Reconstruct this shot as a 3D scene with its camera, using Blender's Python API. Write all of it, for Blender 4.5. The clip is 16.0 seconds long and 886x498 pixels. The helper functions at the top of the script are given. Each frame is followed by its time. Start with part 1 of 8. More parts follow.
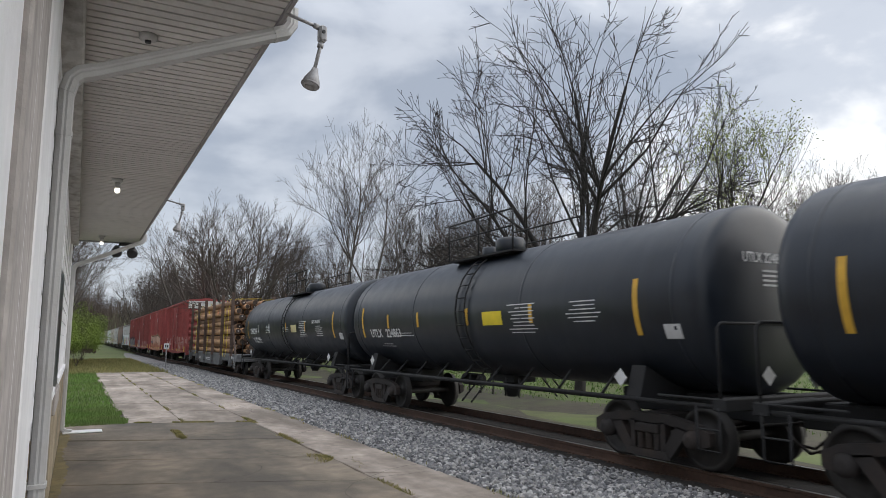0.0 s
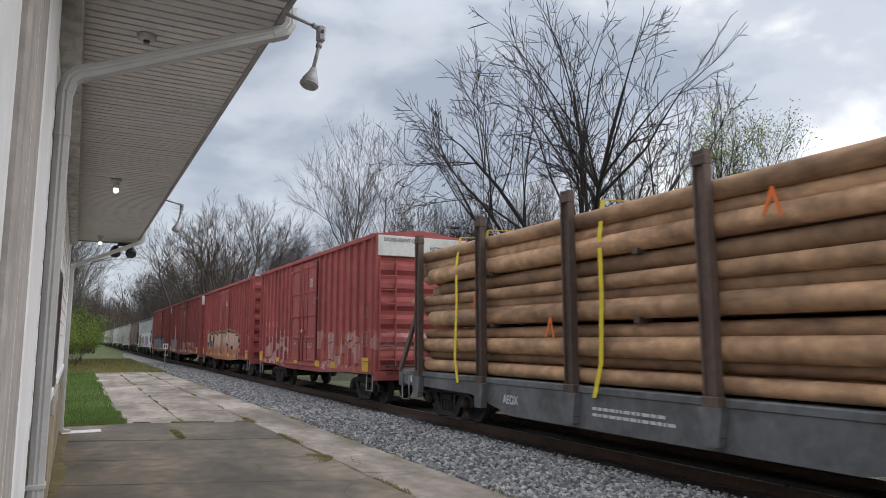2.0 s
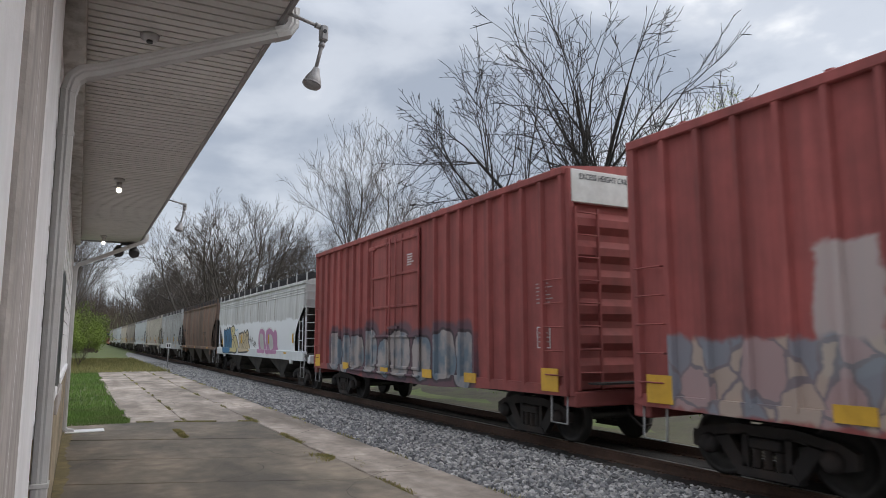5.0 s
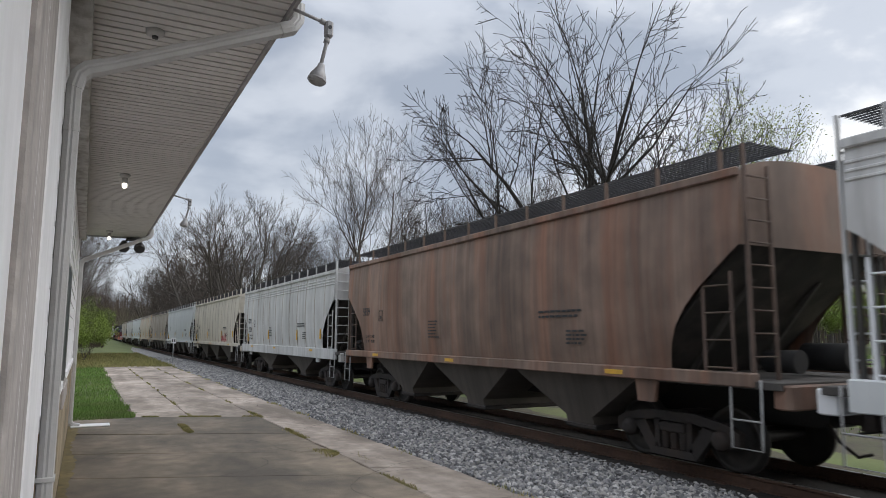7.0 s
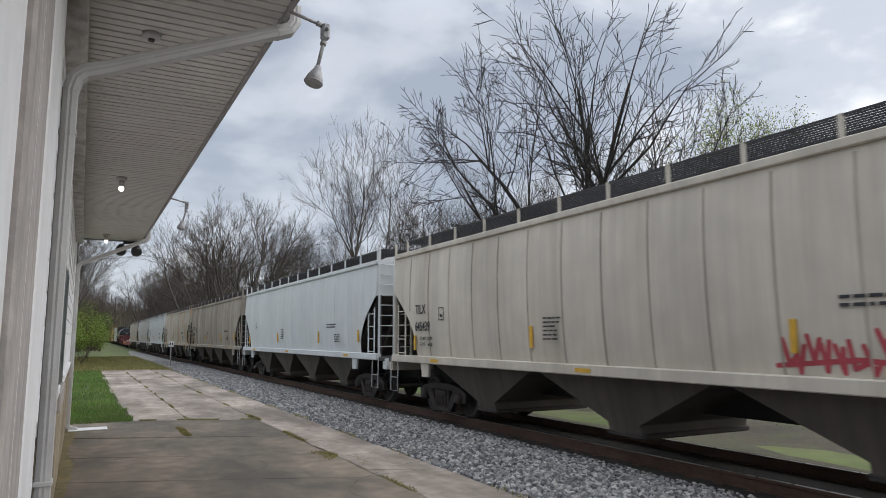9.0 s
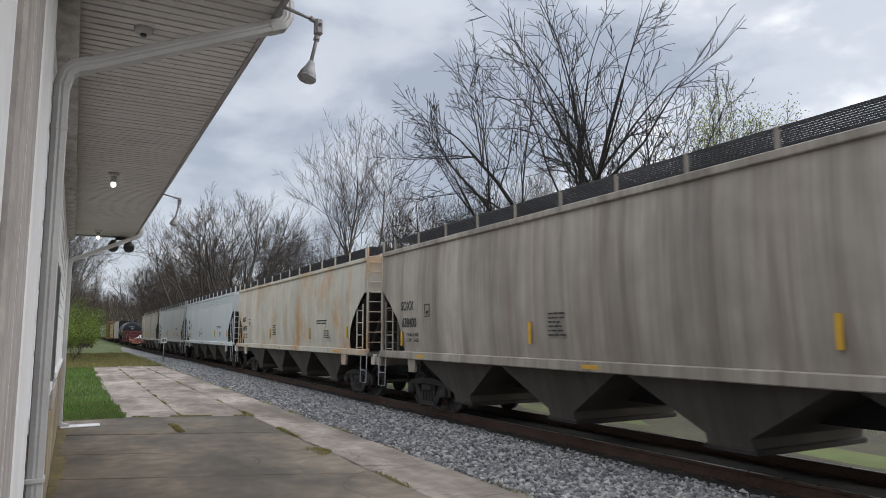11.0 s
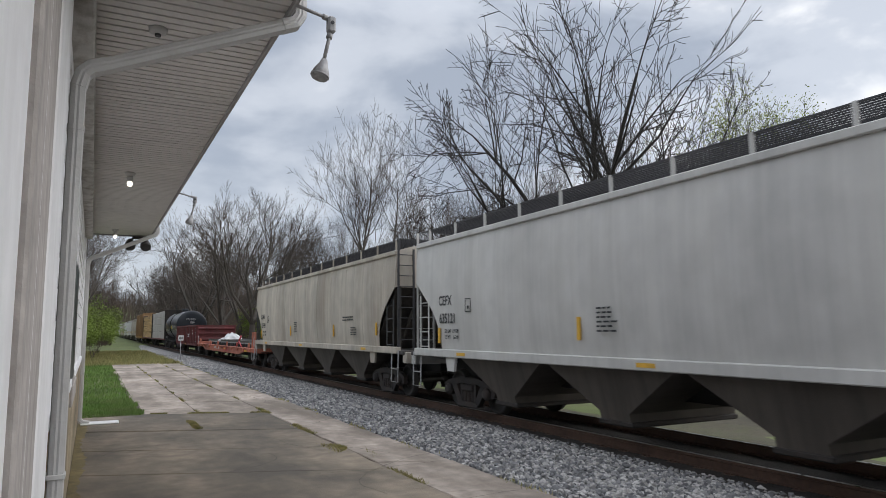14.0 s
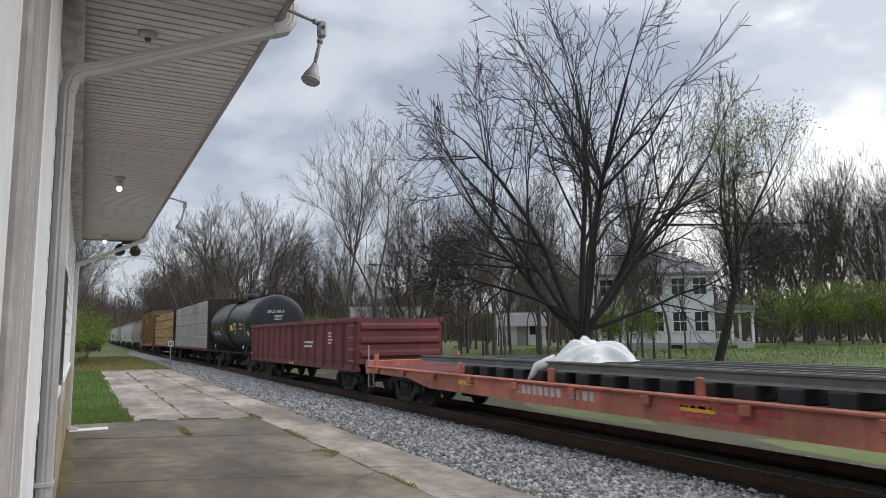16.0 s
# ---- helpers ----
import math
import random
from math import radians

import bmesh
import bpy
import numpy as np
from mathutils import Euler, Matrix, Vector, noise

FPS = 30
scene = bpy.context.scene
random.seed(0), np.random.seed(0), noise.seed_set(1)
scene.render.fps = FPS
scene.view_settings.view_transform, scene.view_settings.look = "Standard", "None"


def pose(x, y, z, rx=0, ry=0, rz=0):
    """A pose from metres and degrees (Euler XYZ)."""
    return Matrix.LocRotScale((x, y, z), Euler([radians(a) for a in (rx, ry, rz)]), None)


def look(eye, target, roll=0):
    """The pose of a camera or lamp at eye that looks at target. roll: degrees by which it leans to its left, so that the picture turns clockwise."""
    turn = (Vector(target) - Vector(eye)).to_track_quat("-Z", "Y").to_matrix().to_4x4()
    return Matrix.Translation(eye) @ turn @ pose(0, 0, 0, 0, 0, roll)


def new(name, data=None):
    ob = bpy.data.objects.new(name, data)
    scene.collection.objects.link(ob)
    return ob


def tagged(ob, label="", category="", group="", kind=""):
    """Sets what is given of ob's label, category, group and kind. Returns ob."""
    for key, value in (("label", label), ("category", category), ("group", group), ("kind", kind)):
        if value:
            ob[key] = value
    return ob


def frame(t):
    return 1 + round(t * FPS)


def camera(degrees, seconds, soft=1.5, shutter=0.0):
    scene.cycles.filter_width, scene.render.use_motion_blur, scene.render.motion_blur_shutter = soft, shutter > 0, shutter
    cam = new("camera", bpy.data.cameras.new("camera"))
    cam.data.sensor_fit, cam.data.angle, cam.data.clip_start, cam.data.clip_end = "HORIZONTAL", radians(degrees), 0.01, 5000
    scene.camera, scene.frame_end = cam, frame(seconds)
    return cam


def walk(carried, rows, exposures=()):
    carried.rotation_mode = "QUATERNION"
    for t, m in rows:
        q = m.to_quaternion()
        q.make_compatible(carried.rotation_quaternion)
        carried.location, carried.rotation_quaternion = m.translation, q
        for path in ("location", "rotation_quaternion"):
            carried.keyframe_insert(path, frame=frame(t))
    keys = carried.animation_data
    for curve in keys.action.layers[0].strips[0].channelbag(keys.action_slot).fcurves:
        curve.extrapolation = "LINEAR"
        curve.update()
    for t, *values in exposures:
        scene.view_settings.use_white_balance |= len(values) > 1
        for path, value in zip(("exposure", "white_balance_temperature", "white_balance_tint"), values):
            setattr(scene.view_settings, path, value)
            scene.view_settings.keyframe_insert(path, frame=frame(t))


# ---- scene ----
EYE = (0.0, 0.0, 1.75)
cam = camera(66.3, 16.0, soft=0.8, shutter=0.08)

# seconds, heading to the right of the track's line, tilt up, lean (degrees)
ROWS = [
    (0.0, 28.19, 7.63, -0.00), (0.5, 28.18, 7.54, -0.01), (1.0, 28.18, 7.60, -0.03), (1.5, 28.20, 7.61, -0.05),
    (2.0, 28.28, 7.60, -0.09), (2.5, 28.36, 7.63, -0.11), (3.0, 28.34, 7.57, -0.14), (3.5, 28.21, 7.56, -0.07),
    (4.0, 28.28, 7.54, -0.11), (6.5, 27.64, 7.57, 0.10), (7.0, 27.68, 7.27, 0.20), (7.5, 27.87, 7.13, 0.27),
    (8.0, 27.85, 7.31, 0.33), (8.5, 27.87, 7.49, 0.21), (9.0, 27.89, 7.41, -0.11), (11.5, 28.45, 6.99, -0.13),
    (12.0, 28.26, 6.91, -0.13), (12.5, 27.95, 6.80, -0.19), (13.0, 27.59, 6.66, -0.26), (13.5, 27.29, 6.68, -0.39),
    (14.0, 27.24, 6.80, -0.42), (14.5, 27.47, 6.88, -0.52), (15.0, 27.81, 6.88, -0.60), (15.5, 28.01, 6.99, -0.59),
    (16.0, 27.98, 7.15, -0.68),
]


def aim(yaw, pitch, lean):
    a, b = radians(yaw), radians(pitch)
    ahead = Vector((math.sin(a) * math.cos(b), math.cos(a) * math.cos(b), math.sin(b)))
    return look(EYE, Vector(EYE) + ahead * 10, lean)


walk(cam, [(t, aim(a, b, c)) for t, a, b, c in ROWS])

# ------------------------------------------------------------------ light
scene.view_settings.exposure = 0.0
world = bpy.data.worlds.new("overcast_sky")
scene.world = world
world.use_nodes = True
wn, wl = world.node_tree.nodes, world.node_tree.links
wn.clear()
w_out, w_bg = wn.new("ShaderNodeOutputWorld"), wn.new("ShaderNodeBackground")
w_sky = wn.new("ShaderNodeTexSky")
w_sky.sky_type, w_sky.sun_disc = "NISHITA", False
w_sky.sun_elevation, w_sky.sun_rotation = radians(32), radians(113)
w_co = wn.new("ShaderNodeTexCoord")
w_map = wn.new("ShaderNodeMapping")
w_map.inputs["Scale"].default_value = (1.0, 1.0, 1.9)
w_map.inputs["Location"].default_value = (2.3, 0.7, 0.15)
w_n1, w_n2 = wn.new("ShaderNodeTexNoise"), wn.new("ShaderNodeTexNoise")
w_n1.inputs["Scale"].default_value, w_n1.inputs["Detail"].default_value = 3.0, 6.0
w_n1.inputs["Roughness"].default_value, w_n1.inputs["Distortion"].default_value = 0.5, 0.25
w_n2.inputs["Scale"].default_value, w_n2.inputs["Detail"].default_value = 1.1, 3.0
w_add = wn.new("ShaderNodeMath")
w_add.operation = "MULTIPLY_ADD"
w_add.inputs[1].default_value = 0.5
w_ramp = wn.new("ShaderNodeValToRGB")
w_ramp.color_ramp.interpolation = "EASE"
e = w_ramp.color_ramp.elements
e[0].position, e[0].color = 0.60, (0.32, 0.355, 0.42, 1)
e[1].position, e[1].color = 0.875, (1.0, 0.99, 0.975, 1)
m = e.new(0.745)
m.color = (0.51, 0.54, 0.595, 1)
w_skyscale = wn.new("ShaderNodeMixRGB")
w_skyscale.blend_type, w_skyscale.inputs[0].default_value = "MULTIPLY", 1.0
w_skyscale.inputs[2].default_value = (0.10, 0.10, 0.10, 1)
w_mix = wn.new("ShaderNodeMixRGB")
w_mix.inputs[0].default_value = 0.86
wl.new(w_co.outputs["Generated"], w_map.inputs["Vector"])
wl.new(w_map.outputs[0], w_n1.inputs["Vector"])
wl.new(w_map.outputs[0], w_n2.inputs["Vector"])
wl.new(w_n2.outputs["Fac"], w_add.inputs[0])
wl.new(w_n1.outputs["Fac"], w_add.inputs[2])
wl.new(w_add.outputs[0], w_ramp.inputs[0])
wl.new(w_sky.outputs[0], w_skyscale.inputs[1])
wl.new(w_skyscale.outputs[0], w_mix.inputs[1])
wl.new(w_ramp.outputs[0], w_mix.inputs[2])
# an overcast sky grows brighter towards the zenith
w_sep, w_zen, w_lift = wn.new("ShaderNodeSeparateXYZ"), wn.new("ShaderNodeMapRange"), wn.new("ShaderNodeMath")
w_zen.inputs["From Min"].default_value, w_zen.inputs["From Max"].default_value = 0.42, 1.0
w_zen.inputs["To Min"].default_value, w_zen.inputs["To Max"].default_value = 1.38, 2.95
w_lift.operation = "MULTIPLY"
w_lift.inputs[1].default_value = 1.0
wl.new(w_co.outputs["Generated"], w_sep.inputs[0])
wl.new(w_sep.outputs["Z"], w_zen.inputs["Value"])
wl.new(w_zen.outputs[0], w_lift.inputs[0])
wl.new(w_lift.outputs[0], w_bg.inputs["Strength"])
wl.new(w_mix.outputs[0], w_bg.inputs["Color"])
wl.new(w_bg.outputs[0], w_out.inputs["Surface"])

sun = new("sun", bpy.data.lights.new("sun", "SUN"))
sun.data.energy, sun.data.angle, sun.data.color = 1.25, radians(60), (1.0, 0.95, 0.89)
sun.matrix_basis = look((38.0, -16.0, 26.0), (0, 0, 0))


# ------------------------------------------------------------------ materials
def paint(name, colour, rough=0.6, metal=0.0, vary=0.25, grain=8.0, stain=None, stain_amount=0.0, stain_scale=(1.0, 1.0, 1.0),
          stain_size=1.5, bump=0.15, bump_scale=40.0, spot=0.0, per_object=0.0, stain_low=0.45, stain_high=0.7, coat=0.0, streak=0.0):
    """A worn surface: fine grain, broad patches, and stains of another colour, all in the object's own space."""
    mt = bpy.data.materials.new(name)
    mt.use_nodes = True
    n, l = mt.node_tree.nodes, mt.node_tree.links
    b = n["Principled BSDF"]
    co = n.new("ShaderNodeTexCoord")
    fine, broad = n.new("ShaderNodeTexNoise"), n.new("ShaderNodeTexNoise")
    fine.inputs["Scale"].default_value, fine.inputs["Detail"].default_value = grain, 5.0
    broad.inputs["Scale"].default_value, broad.inputs["Detail"].default_value = grain * 0.12, 3.0
    l.new(co.outputs["Object"], fine.inputs["Vector"])
    l.new(co.outputs["Object"], broad.inputs["Vector"])
    both = n.new("ShaderNodeMath")
    both.operation = "ADD"
    l.new(fine.outputs["Fac"], both.inputs[0])
    l.new(broad.outputs["Fac"], both.inputs[1])
    ramp = n.new("ShaderNodeMapRange")
    ramp.inputs["From Min"].default_value, ramp.inputs["From Max"].default_value = 0.7, 1.3
    ramp.inputs["To Min"].default_value, ramp.inputs["To Max"].default_value = 1.0 - vary, 1.0 + vary
    l.new(both.outputs[0], ramp.inputs["Value"])
    value = ramp.outputs[0]
    if per_object:
        info, spread, times = n.new("ShaderNodeObjectInfo"), n.new("ShaderNodeMapRange"), n.new("ShaderNodeMath")
        spread.inputs["To Min"].default_value, spread.inputs["To Max"].default_value = 1 - per_object, 1 + per_object
        l.new(info.outputs["Random"], spread.inputs["Value"])
        times.operation = "MULTIPLY"
        l.new(value, times.inputs[0])
        l.new(spread.outputs[0], times.inputs[1])
        value = times.outputs[0]
    base = n.new("ShaderNodeMixRGB")
    base.blend_type, base.inputs[0].default_value = "MULTIPLY", 1.0
    base.inputs[1].default_value = (*colour, 1)
    l.new(value, base.inputs[2])
    colour_out = base.outputs[0]
    if stain:
        mp, st, sr, mix = n.new("ShaderNodeMapping"), n.new("ShaderNodeTexNoise"), n.new("ShaderNodeMapRange"), n.new("ShaderNodeMixRGB")
        mp.inputs["Scale"].default_value = stain_scale
        st.inputs["Scale"].default_value, st.inputs["Detail"].default_value, st.inputs["Roughness"].default_value = stain_size, 5.0, 0.6
        l.new(co.outputs["Object"], mp.inputs["Vector"])
        l.new(mp.outputs[0], st.inputs["Vector"])
        sr.inputs["From Min"].default_value, sr.inputs["From Max"].default_value = stain_low, stain_high
        sr.inputs["To Max"].default_value = stain_amount
        l.new(st.outputs["Fac"], sr.inputs["Value"])
        l.new(sr.outputs[0], mix.inputs[0])
        l.new(colour_out, mix.inputs[1])
        mix.inputs[2].default_value = (*stain, 1)
        colour_out = mix.outputs[0]
    if streak:
        for size_, along, amount in ((1.0, 9.0, 0.6), (0.5, 2.6, 1.0)):
            mp, st, sr, mix = n.new("ShaderNodeMapping"), n.new("ShaderNodeTexNoise"), n.new("ShaderNodeMapRange"), n.new("ShaderNodeMixRGB")
            mp.inputs["Scale"].default_value = (1.0, along, 0.20)
            st.inputs["Scale"].default_value, st.inputs["Detail"].default_value, st.inputs["Roughness"].default_value = size_, 6.0, 0.65
            l.new(co.outputs["Object"], mp.inputs["Vector"])
            l.new(mp.outputs[0], st.inputs["Vector"])
            sr.inputs["From Min"].default_value, sr.inputs["From Max"].default_value = 0.3, 0.7
            sr.inputs["To Min"].default_value, sr.inputs["To Max"].default_value = 1.0 - streak * amount, 1.0 + 0.45 * streak * amount
            l.new(st.outputs["Fac"], sr.inputs["Value"])
            mix.blend_type, mix.inputs[0].default_value = "MULTIPLY", 1.0
            l.new(colour_out, mix.inputs[1])
            l.new(sr.outputs[0], mix.inputs[2])
            colour_out = mix.outputs[0]
    l.new(colour_out, b.inputs["Base Color"])
    rr = n.new("ShaderNodeMapRange")
    rr.inputs["To Min"].default_value, rr.inputs["To Max"].default_value = max(0.05, rough - 0.12), min(1.0, rough + 0.12)
    l.new(fine.outputs["Fac"], rr.inputs["Value"])
    l.new(rr.outputs[0], b.inputs["Roughness"])
    b.inputs["Metallic"].default_value = metal
    b.inputs["Coat Weight"].default_value = coat
    if bump:
        bn, bp = n.new("ShaderNodeTexNoise"), n.new("ShaderNodeBump")
        bn.inputs["Scale"].default_value, bn.inputs["Detail"].default_value = bump_scale, 4.0
        l.new(co.outputs["Object"], bn.inputs["Vector"])
        bp.inputs["Strength"].default_value, bp.inputs["Distance"].default_value = bump, 0.02
        l.new(bn.outputs["Fac"], bp.inputs["Height"])
        l.new(bp.outputs[0], b.inputs["Normal"])
    return mt


STREAK = (1.0, 2.2, 0.22)
M = {
    "white_paint": paint("white_paint", (0.90, 0.91, 0.93), 0.55, vary=0.05, stain=(0.55, 0.54, 0.52), stain_amount=0.2, stain_scale=(1, 1, 0.3), stain_size=4, streak=0.08),
    "grey_wood": paint("grey_wood", (0.46, 0.43, 0.41), 0.8, vary=0.2, grain=14, stain=(0.2, 0.18, 0.17), stain_amount=0.5, stain_scale=(3, 3, 0.4), stain_size=5, bump=0.3),
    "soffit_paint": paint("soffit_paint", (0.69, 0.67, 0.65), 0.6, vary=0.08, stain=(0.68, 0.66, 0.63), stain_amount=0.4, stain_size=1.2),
    # stained trim, greyed in its colour for the shade under the eave
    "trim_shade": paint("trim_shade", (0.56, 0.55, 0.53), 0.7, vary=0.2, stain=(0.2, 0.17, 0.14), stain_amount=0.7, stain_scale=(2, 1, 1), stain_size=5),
    "fascia": paint("fascia", (0.34, 0.33, 0.33), 0.6, vary=0.2),
    "downspout": paint("downspout", (0.56, 0.56, 0.56), 0.45, vary=0.1, metal=0.1, stain=(0.3, 0.28, 0.26), stain_amount=0.4, stain_size=4),
    "foundation": paint("foundation", (0.40, 0.33, 0.23), 0.9, vary=0.3, grain=10, stain=(0.12, 0.10, 0.06), stain_amount=0.6, bump=0.5, streak=0.30),
    "door_dark": paint("door_dark", (0.012, 0.025, 0.022), 0.35, vary=0.2),
    "roof_metal": paint("roof_metal", (0.18, 0.17, 0.17), 0.6, vary=0.2),
    "lamp_metal": paint("lamp_metal", (0.36, 0.36, 0.37), 0.55, metal=0.2, vary=0.25, stain=(0.10, 0.07, 0.05), stain_amount=0.5, stain_size=14),
    "dark_metal": paint("dark_metal", (0.05, 0.05, 0.055), 0.5, metal=0.3, vary=0.3),
    "concrete": paint("concrete", (0.36, 0.305, 0.26), 0.9, vary=0.4, grain=5, stain=(0.15, 0.125, 0.10), stain_amount=0.9, stain_size=0.8, stain_scale=(1, 0.35, 1), bump=0.35, bump_scale=60, per_object=0.12, stain_low=0.42, stain_high=0.62),
    "concrete_dark": paint("concrete_dark", (0.20, 0.165, 0.125), 0.88, vary=0.42, grain=4, stain=(0.085, 0.074, 0.06), stain_amount=0.95, stain_size=0.7, stain_scale=(1, 0.5, 1), bump=0.35, bump_scale=60, per_object=0.08, stain_low=0.40, stain_high=0.62),
    "brown_verge": paint("brown_verge", (0.062, 0.054, 0.036), 0.95, vary=0.4, grain=5, stain=(0.075, 0.085, 0.035), stain_amount=0.8, stain_size=1.0, bump=0.8, bump_scale=18),
    "crack": paint("crack", (0.05, 0.042, 0.03), 0.95, vary=0.3, grain=20, stain=(0.08, 0.09, 0.03), stain_amount=0.6, stain_size=4),
    "moss": paint("moss", (0.17, 0.135, 0.06), 0.95, vary=0.4, grain=8, stain=(0.12, 0.10, 0.05), stain_amount=0.7, stain_size=3, bump=0.6),
    "joint_soil": paint("joint_soil", (0.07, 0.055, 0.035), 0.95, vary=0.4, grain=20, stain=(0.09, 0.10, 0.03), stain_amount=0.7, bump=0.5),
    "gravel_bed": paint("gravel_bed", (0.24, 0.235, 0.23), 0.95, vary=0.5, grain=30, bump=1.0, bump_scale=30),
    # oil-fouled stone, blackened further to paint in the train's shadow
    "fouled_shaded_bed": paint("fouled_shaded_bed", (0.022, 0.019, 0.017), 0.95, vary=0.5, grain=20, stain=(0.045, 0.038, 0.032), stain_amount=0.6, stain_size=1.5, bump=1.0, bump_scale=30),
    "roof_grime": paint("roof_grime", (0.15, 0.14, 0.13), 0.85, vary=0.3, grain=3, stain=(0.07, 0.06, 0.05), stain_amount=0.6, stain_size=1.5),
    "tie_wood": paint("tie_wood", (0.055, 0.042, 0.034), 0.9, vary=0.4, grain=12, per_object=0.35, bump=0.5, stain=(0.12, 0.10, 0.085), stain_amount=0.5, stain_scale=(0.4, 3, 1)),
    "rail_rust": paint("rail_rust", (0.085, 0.050, 0.036), 0.75, metal=0.3, vary=0.3, grain=12),
    "rail_head": paint("rail_head", (0.35, 0.34, 0.33), 0.3, metal=0.9, vary=0.1),
    "ground_grass": paint("ground_grass", (0.095, 0.125, 0.036), 0.95, vary=0.35, grain=1.5, stain=(0.16, 0.14, 0.08), stain_amount=0.45, stain_size=0.25, bump=0.6, bump_scale=25),
    "grass_blade": paint("grass_blade", (0.12, 0.215, 0.04), 0.8, vary=0.35, grain=3, bump=0, stain=(0.20, 0.19, 0.09), stain_amount=0.5, stain_size=0.8),
    "dry_weed": paint("dry_weed", (0.30, 0.26, 0.11), 0.9, vary=0.35, grain=6, bump=0, stain=(0.10, 0.14, 0.03), stain_amount=0.8, stain_size=2),
    "road": paint("road", (0.16, 0.16, 0.165), 0.9, vary=0.2, grain=6),
    "bark": paint("bark", (0.026, 0.022, 0.020), 0.95, vary=0.35, grain=6, bump=0.5, bump_scale=25),
    "bark_grey": paint("bark_grey", (0.090, 0.079, 0.069), 0.95, vary=0.3, grain=6, bump=0.4, per_object=0.3),
    "twig_dark": paint("twig_dark", (0.018, 0.015, 0.013), 0.95, vary=0.3, grain=4, bump=0),
    "twig": paint("twig", (0.070, 0.057, 0.049), 0.95, vary=0.3, grain=4, bump=0, per_object=0.3),
    "twig_brown": paint("twig_brown", (0.088, 0.067, 0.054), 0.95, vary=0.3, grain=4, bump=0, per_object=0.3),
    "leaf_spring": paint("leaf_spring", (0.26, 0.31, 0.07), 0.7, vary=0.35, grain=2, bump=0),
    "leaf_bush": paint("leaf_bush", (0.17, 0.24, 0.035), 0.7, vary=0.4, grain=2, bump=0),
    "house_white": paint("house_white", (0.70, 0.73, 0.76), 0.6, vary=0.08),
    "house_roof": paint("house_roof", (0.20, 0.19, 0.20), 0.85, vary=0.2),
    "tag_pink": paint("tag_pink", (0.52, 0.36, 0.34), 0.8, vary=0.3, grain=6, stain=(0.38, 0.16, 0.14), stain_amount=0.6, stain_size=6, bump=0),
    "letter_dull": paint("letter_dull", (0.40, 0.32, 0.31), 0.7, vary=0.2, bump=0),
    "house_grey": paint("house_grey", (0.34, 0.32, 0.30), 0.85, vary=0.2),
    "sign_white": paint("sign_white", (0.7, 0.7, 0.7), 0.5, vary=0.1),
    "black_mark": paint("black_mark", (0.02, 0.02, 0.02), 0.6, vary=0.1),
    "car_black": paint("car_black", (0.013, 0.0175, 0.026), 0.36, vary=0.25, grain=3, stain=(0.028, 0.032, 0.037), stain_amount=0.5, stain_scale=STREAK, stain_size=1.2, bump=0.05, streak=0.20),
    "truck_iron": paint("truck_iron", (0.026, 0.022, 0.021), 0.75, vary=0.4, grain=6, stain=(0.065, 0.042, 0.032), stain_amount=0.5, stain_size=2.5),
    "wheel_steel": paint("wheel_steel", (0.045, 0.042, 0.040), 0.6, metal=0.4, vary=0.3),
    "under_black": paint("under_black", (0.014, 0.014, 0.015), 0.8, vary=0.3),
    "letter_white": paint("letter_white", (0.62, 0.62, 0.62), 0.6, vary=0.15, bump=0),
    "letter_black": paint("letter_black", (0.025, 0.027, 0.032), 0.6, vary=0.2, bump=0),
    "stripe_yellow": paint("stripe_yellow", (0.62, 0.36, 0.04), 0.5, vary=0.15, bump=0),
    "box_red": paint("box_red", (0.40, 0.090, 0.085), 0.72, vary=0.25, grain=3, stain=(0.30, 0.075, 0.068), stain_amount=0.6, stain_scale=STREAK, stain_size=1.3, bump=0.08, streak=0.16),
    "box_red_dull": paint("box_red_dull", (0.33, 0.085, 0.078), 0.8, vary=0.2, grain=3, stain=(0.18, 0.055, 0.05), stain_amount=0.6, stain_scale=STREAK, stain_size=1.3, bump=0.08, streak=0.22),
    "box_white": paint("box_white", (0.62, 0.62, 0.60), 0.6, vary=0.12, stain=(0.4, 0.38, 0.35), stain_amount=0.5),
    "flat_grey": paint("flat_grey", (0.15, 0.155, 0.16), 0.7, vary=0.25, stain=(0.05, 0.036, 0.028), stain_amount=0.75, stain_size=1.2),
    "stake_rust": paint("stake_rust", (0.11, 0.075, 0.06), 0.8, vary=0.3, per_object=0.2),
    "log_bark": paint("log_bark", (0.42, 0.25, 0.14), 0.8, vary=0.45, grain=4, stain=(0.14, 0.075, 0.045), stain_amount=0.8, stain_scale=(1, 0.25, 1), stain_size=3, per_object=0.45),
    "log_end": paint("log_end", (0.065, 0.045, 0.035), 0.85, vary=0.4, per_object=0.4),
    "strap_yellow": paint("strap_yellow", (0.75, 0.58, 0.03), 0.6, vary=0.1, bump=0),
    "mark_orange": paint("mark_orange", (0.75, 0.16, 0.03), 0.6, vary=0.1, bump=0),
    "hop_grey": paint("hop_grey", (0.58, 0.585, 0.585), 0.6, vary=0.1, grain=2, stain=(0.22, 0.20, 0.18), stain_amount=0.55, stain_scale=STREAK, stain_size=1.2, bump=0.05, streak=0.20),
    "hop_light": paint("hop_light", (0.52, 0.515, 0.50), 0.55, vary=0.12, grain=2, stain=(0.50, 0.49, 0.46), stain_amount=0.5, stain_scale=STREAK, stain_size=1.0, bump=0.05, streak=0.13),
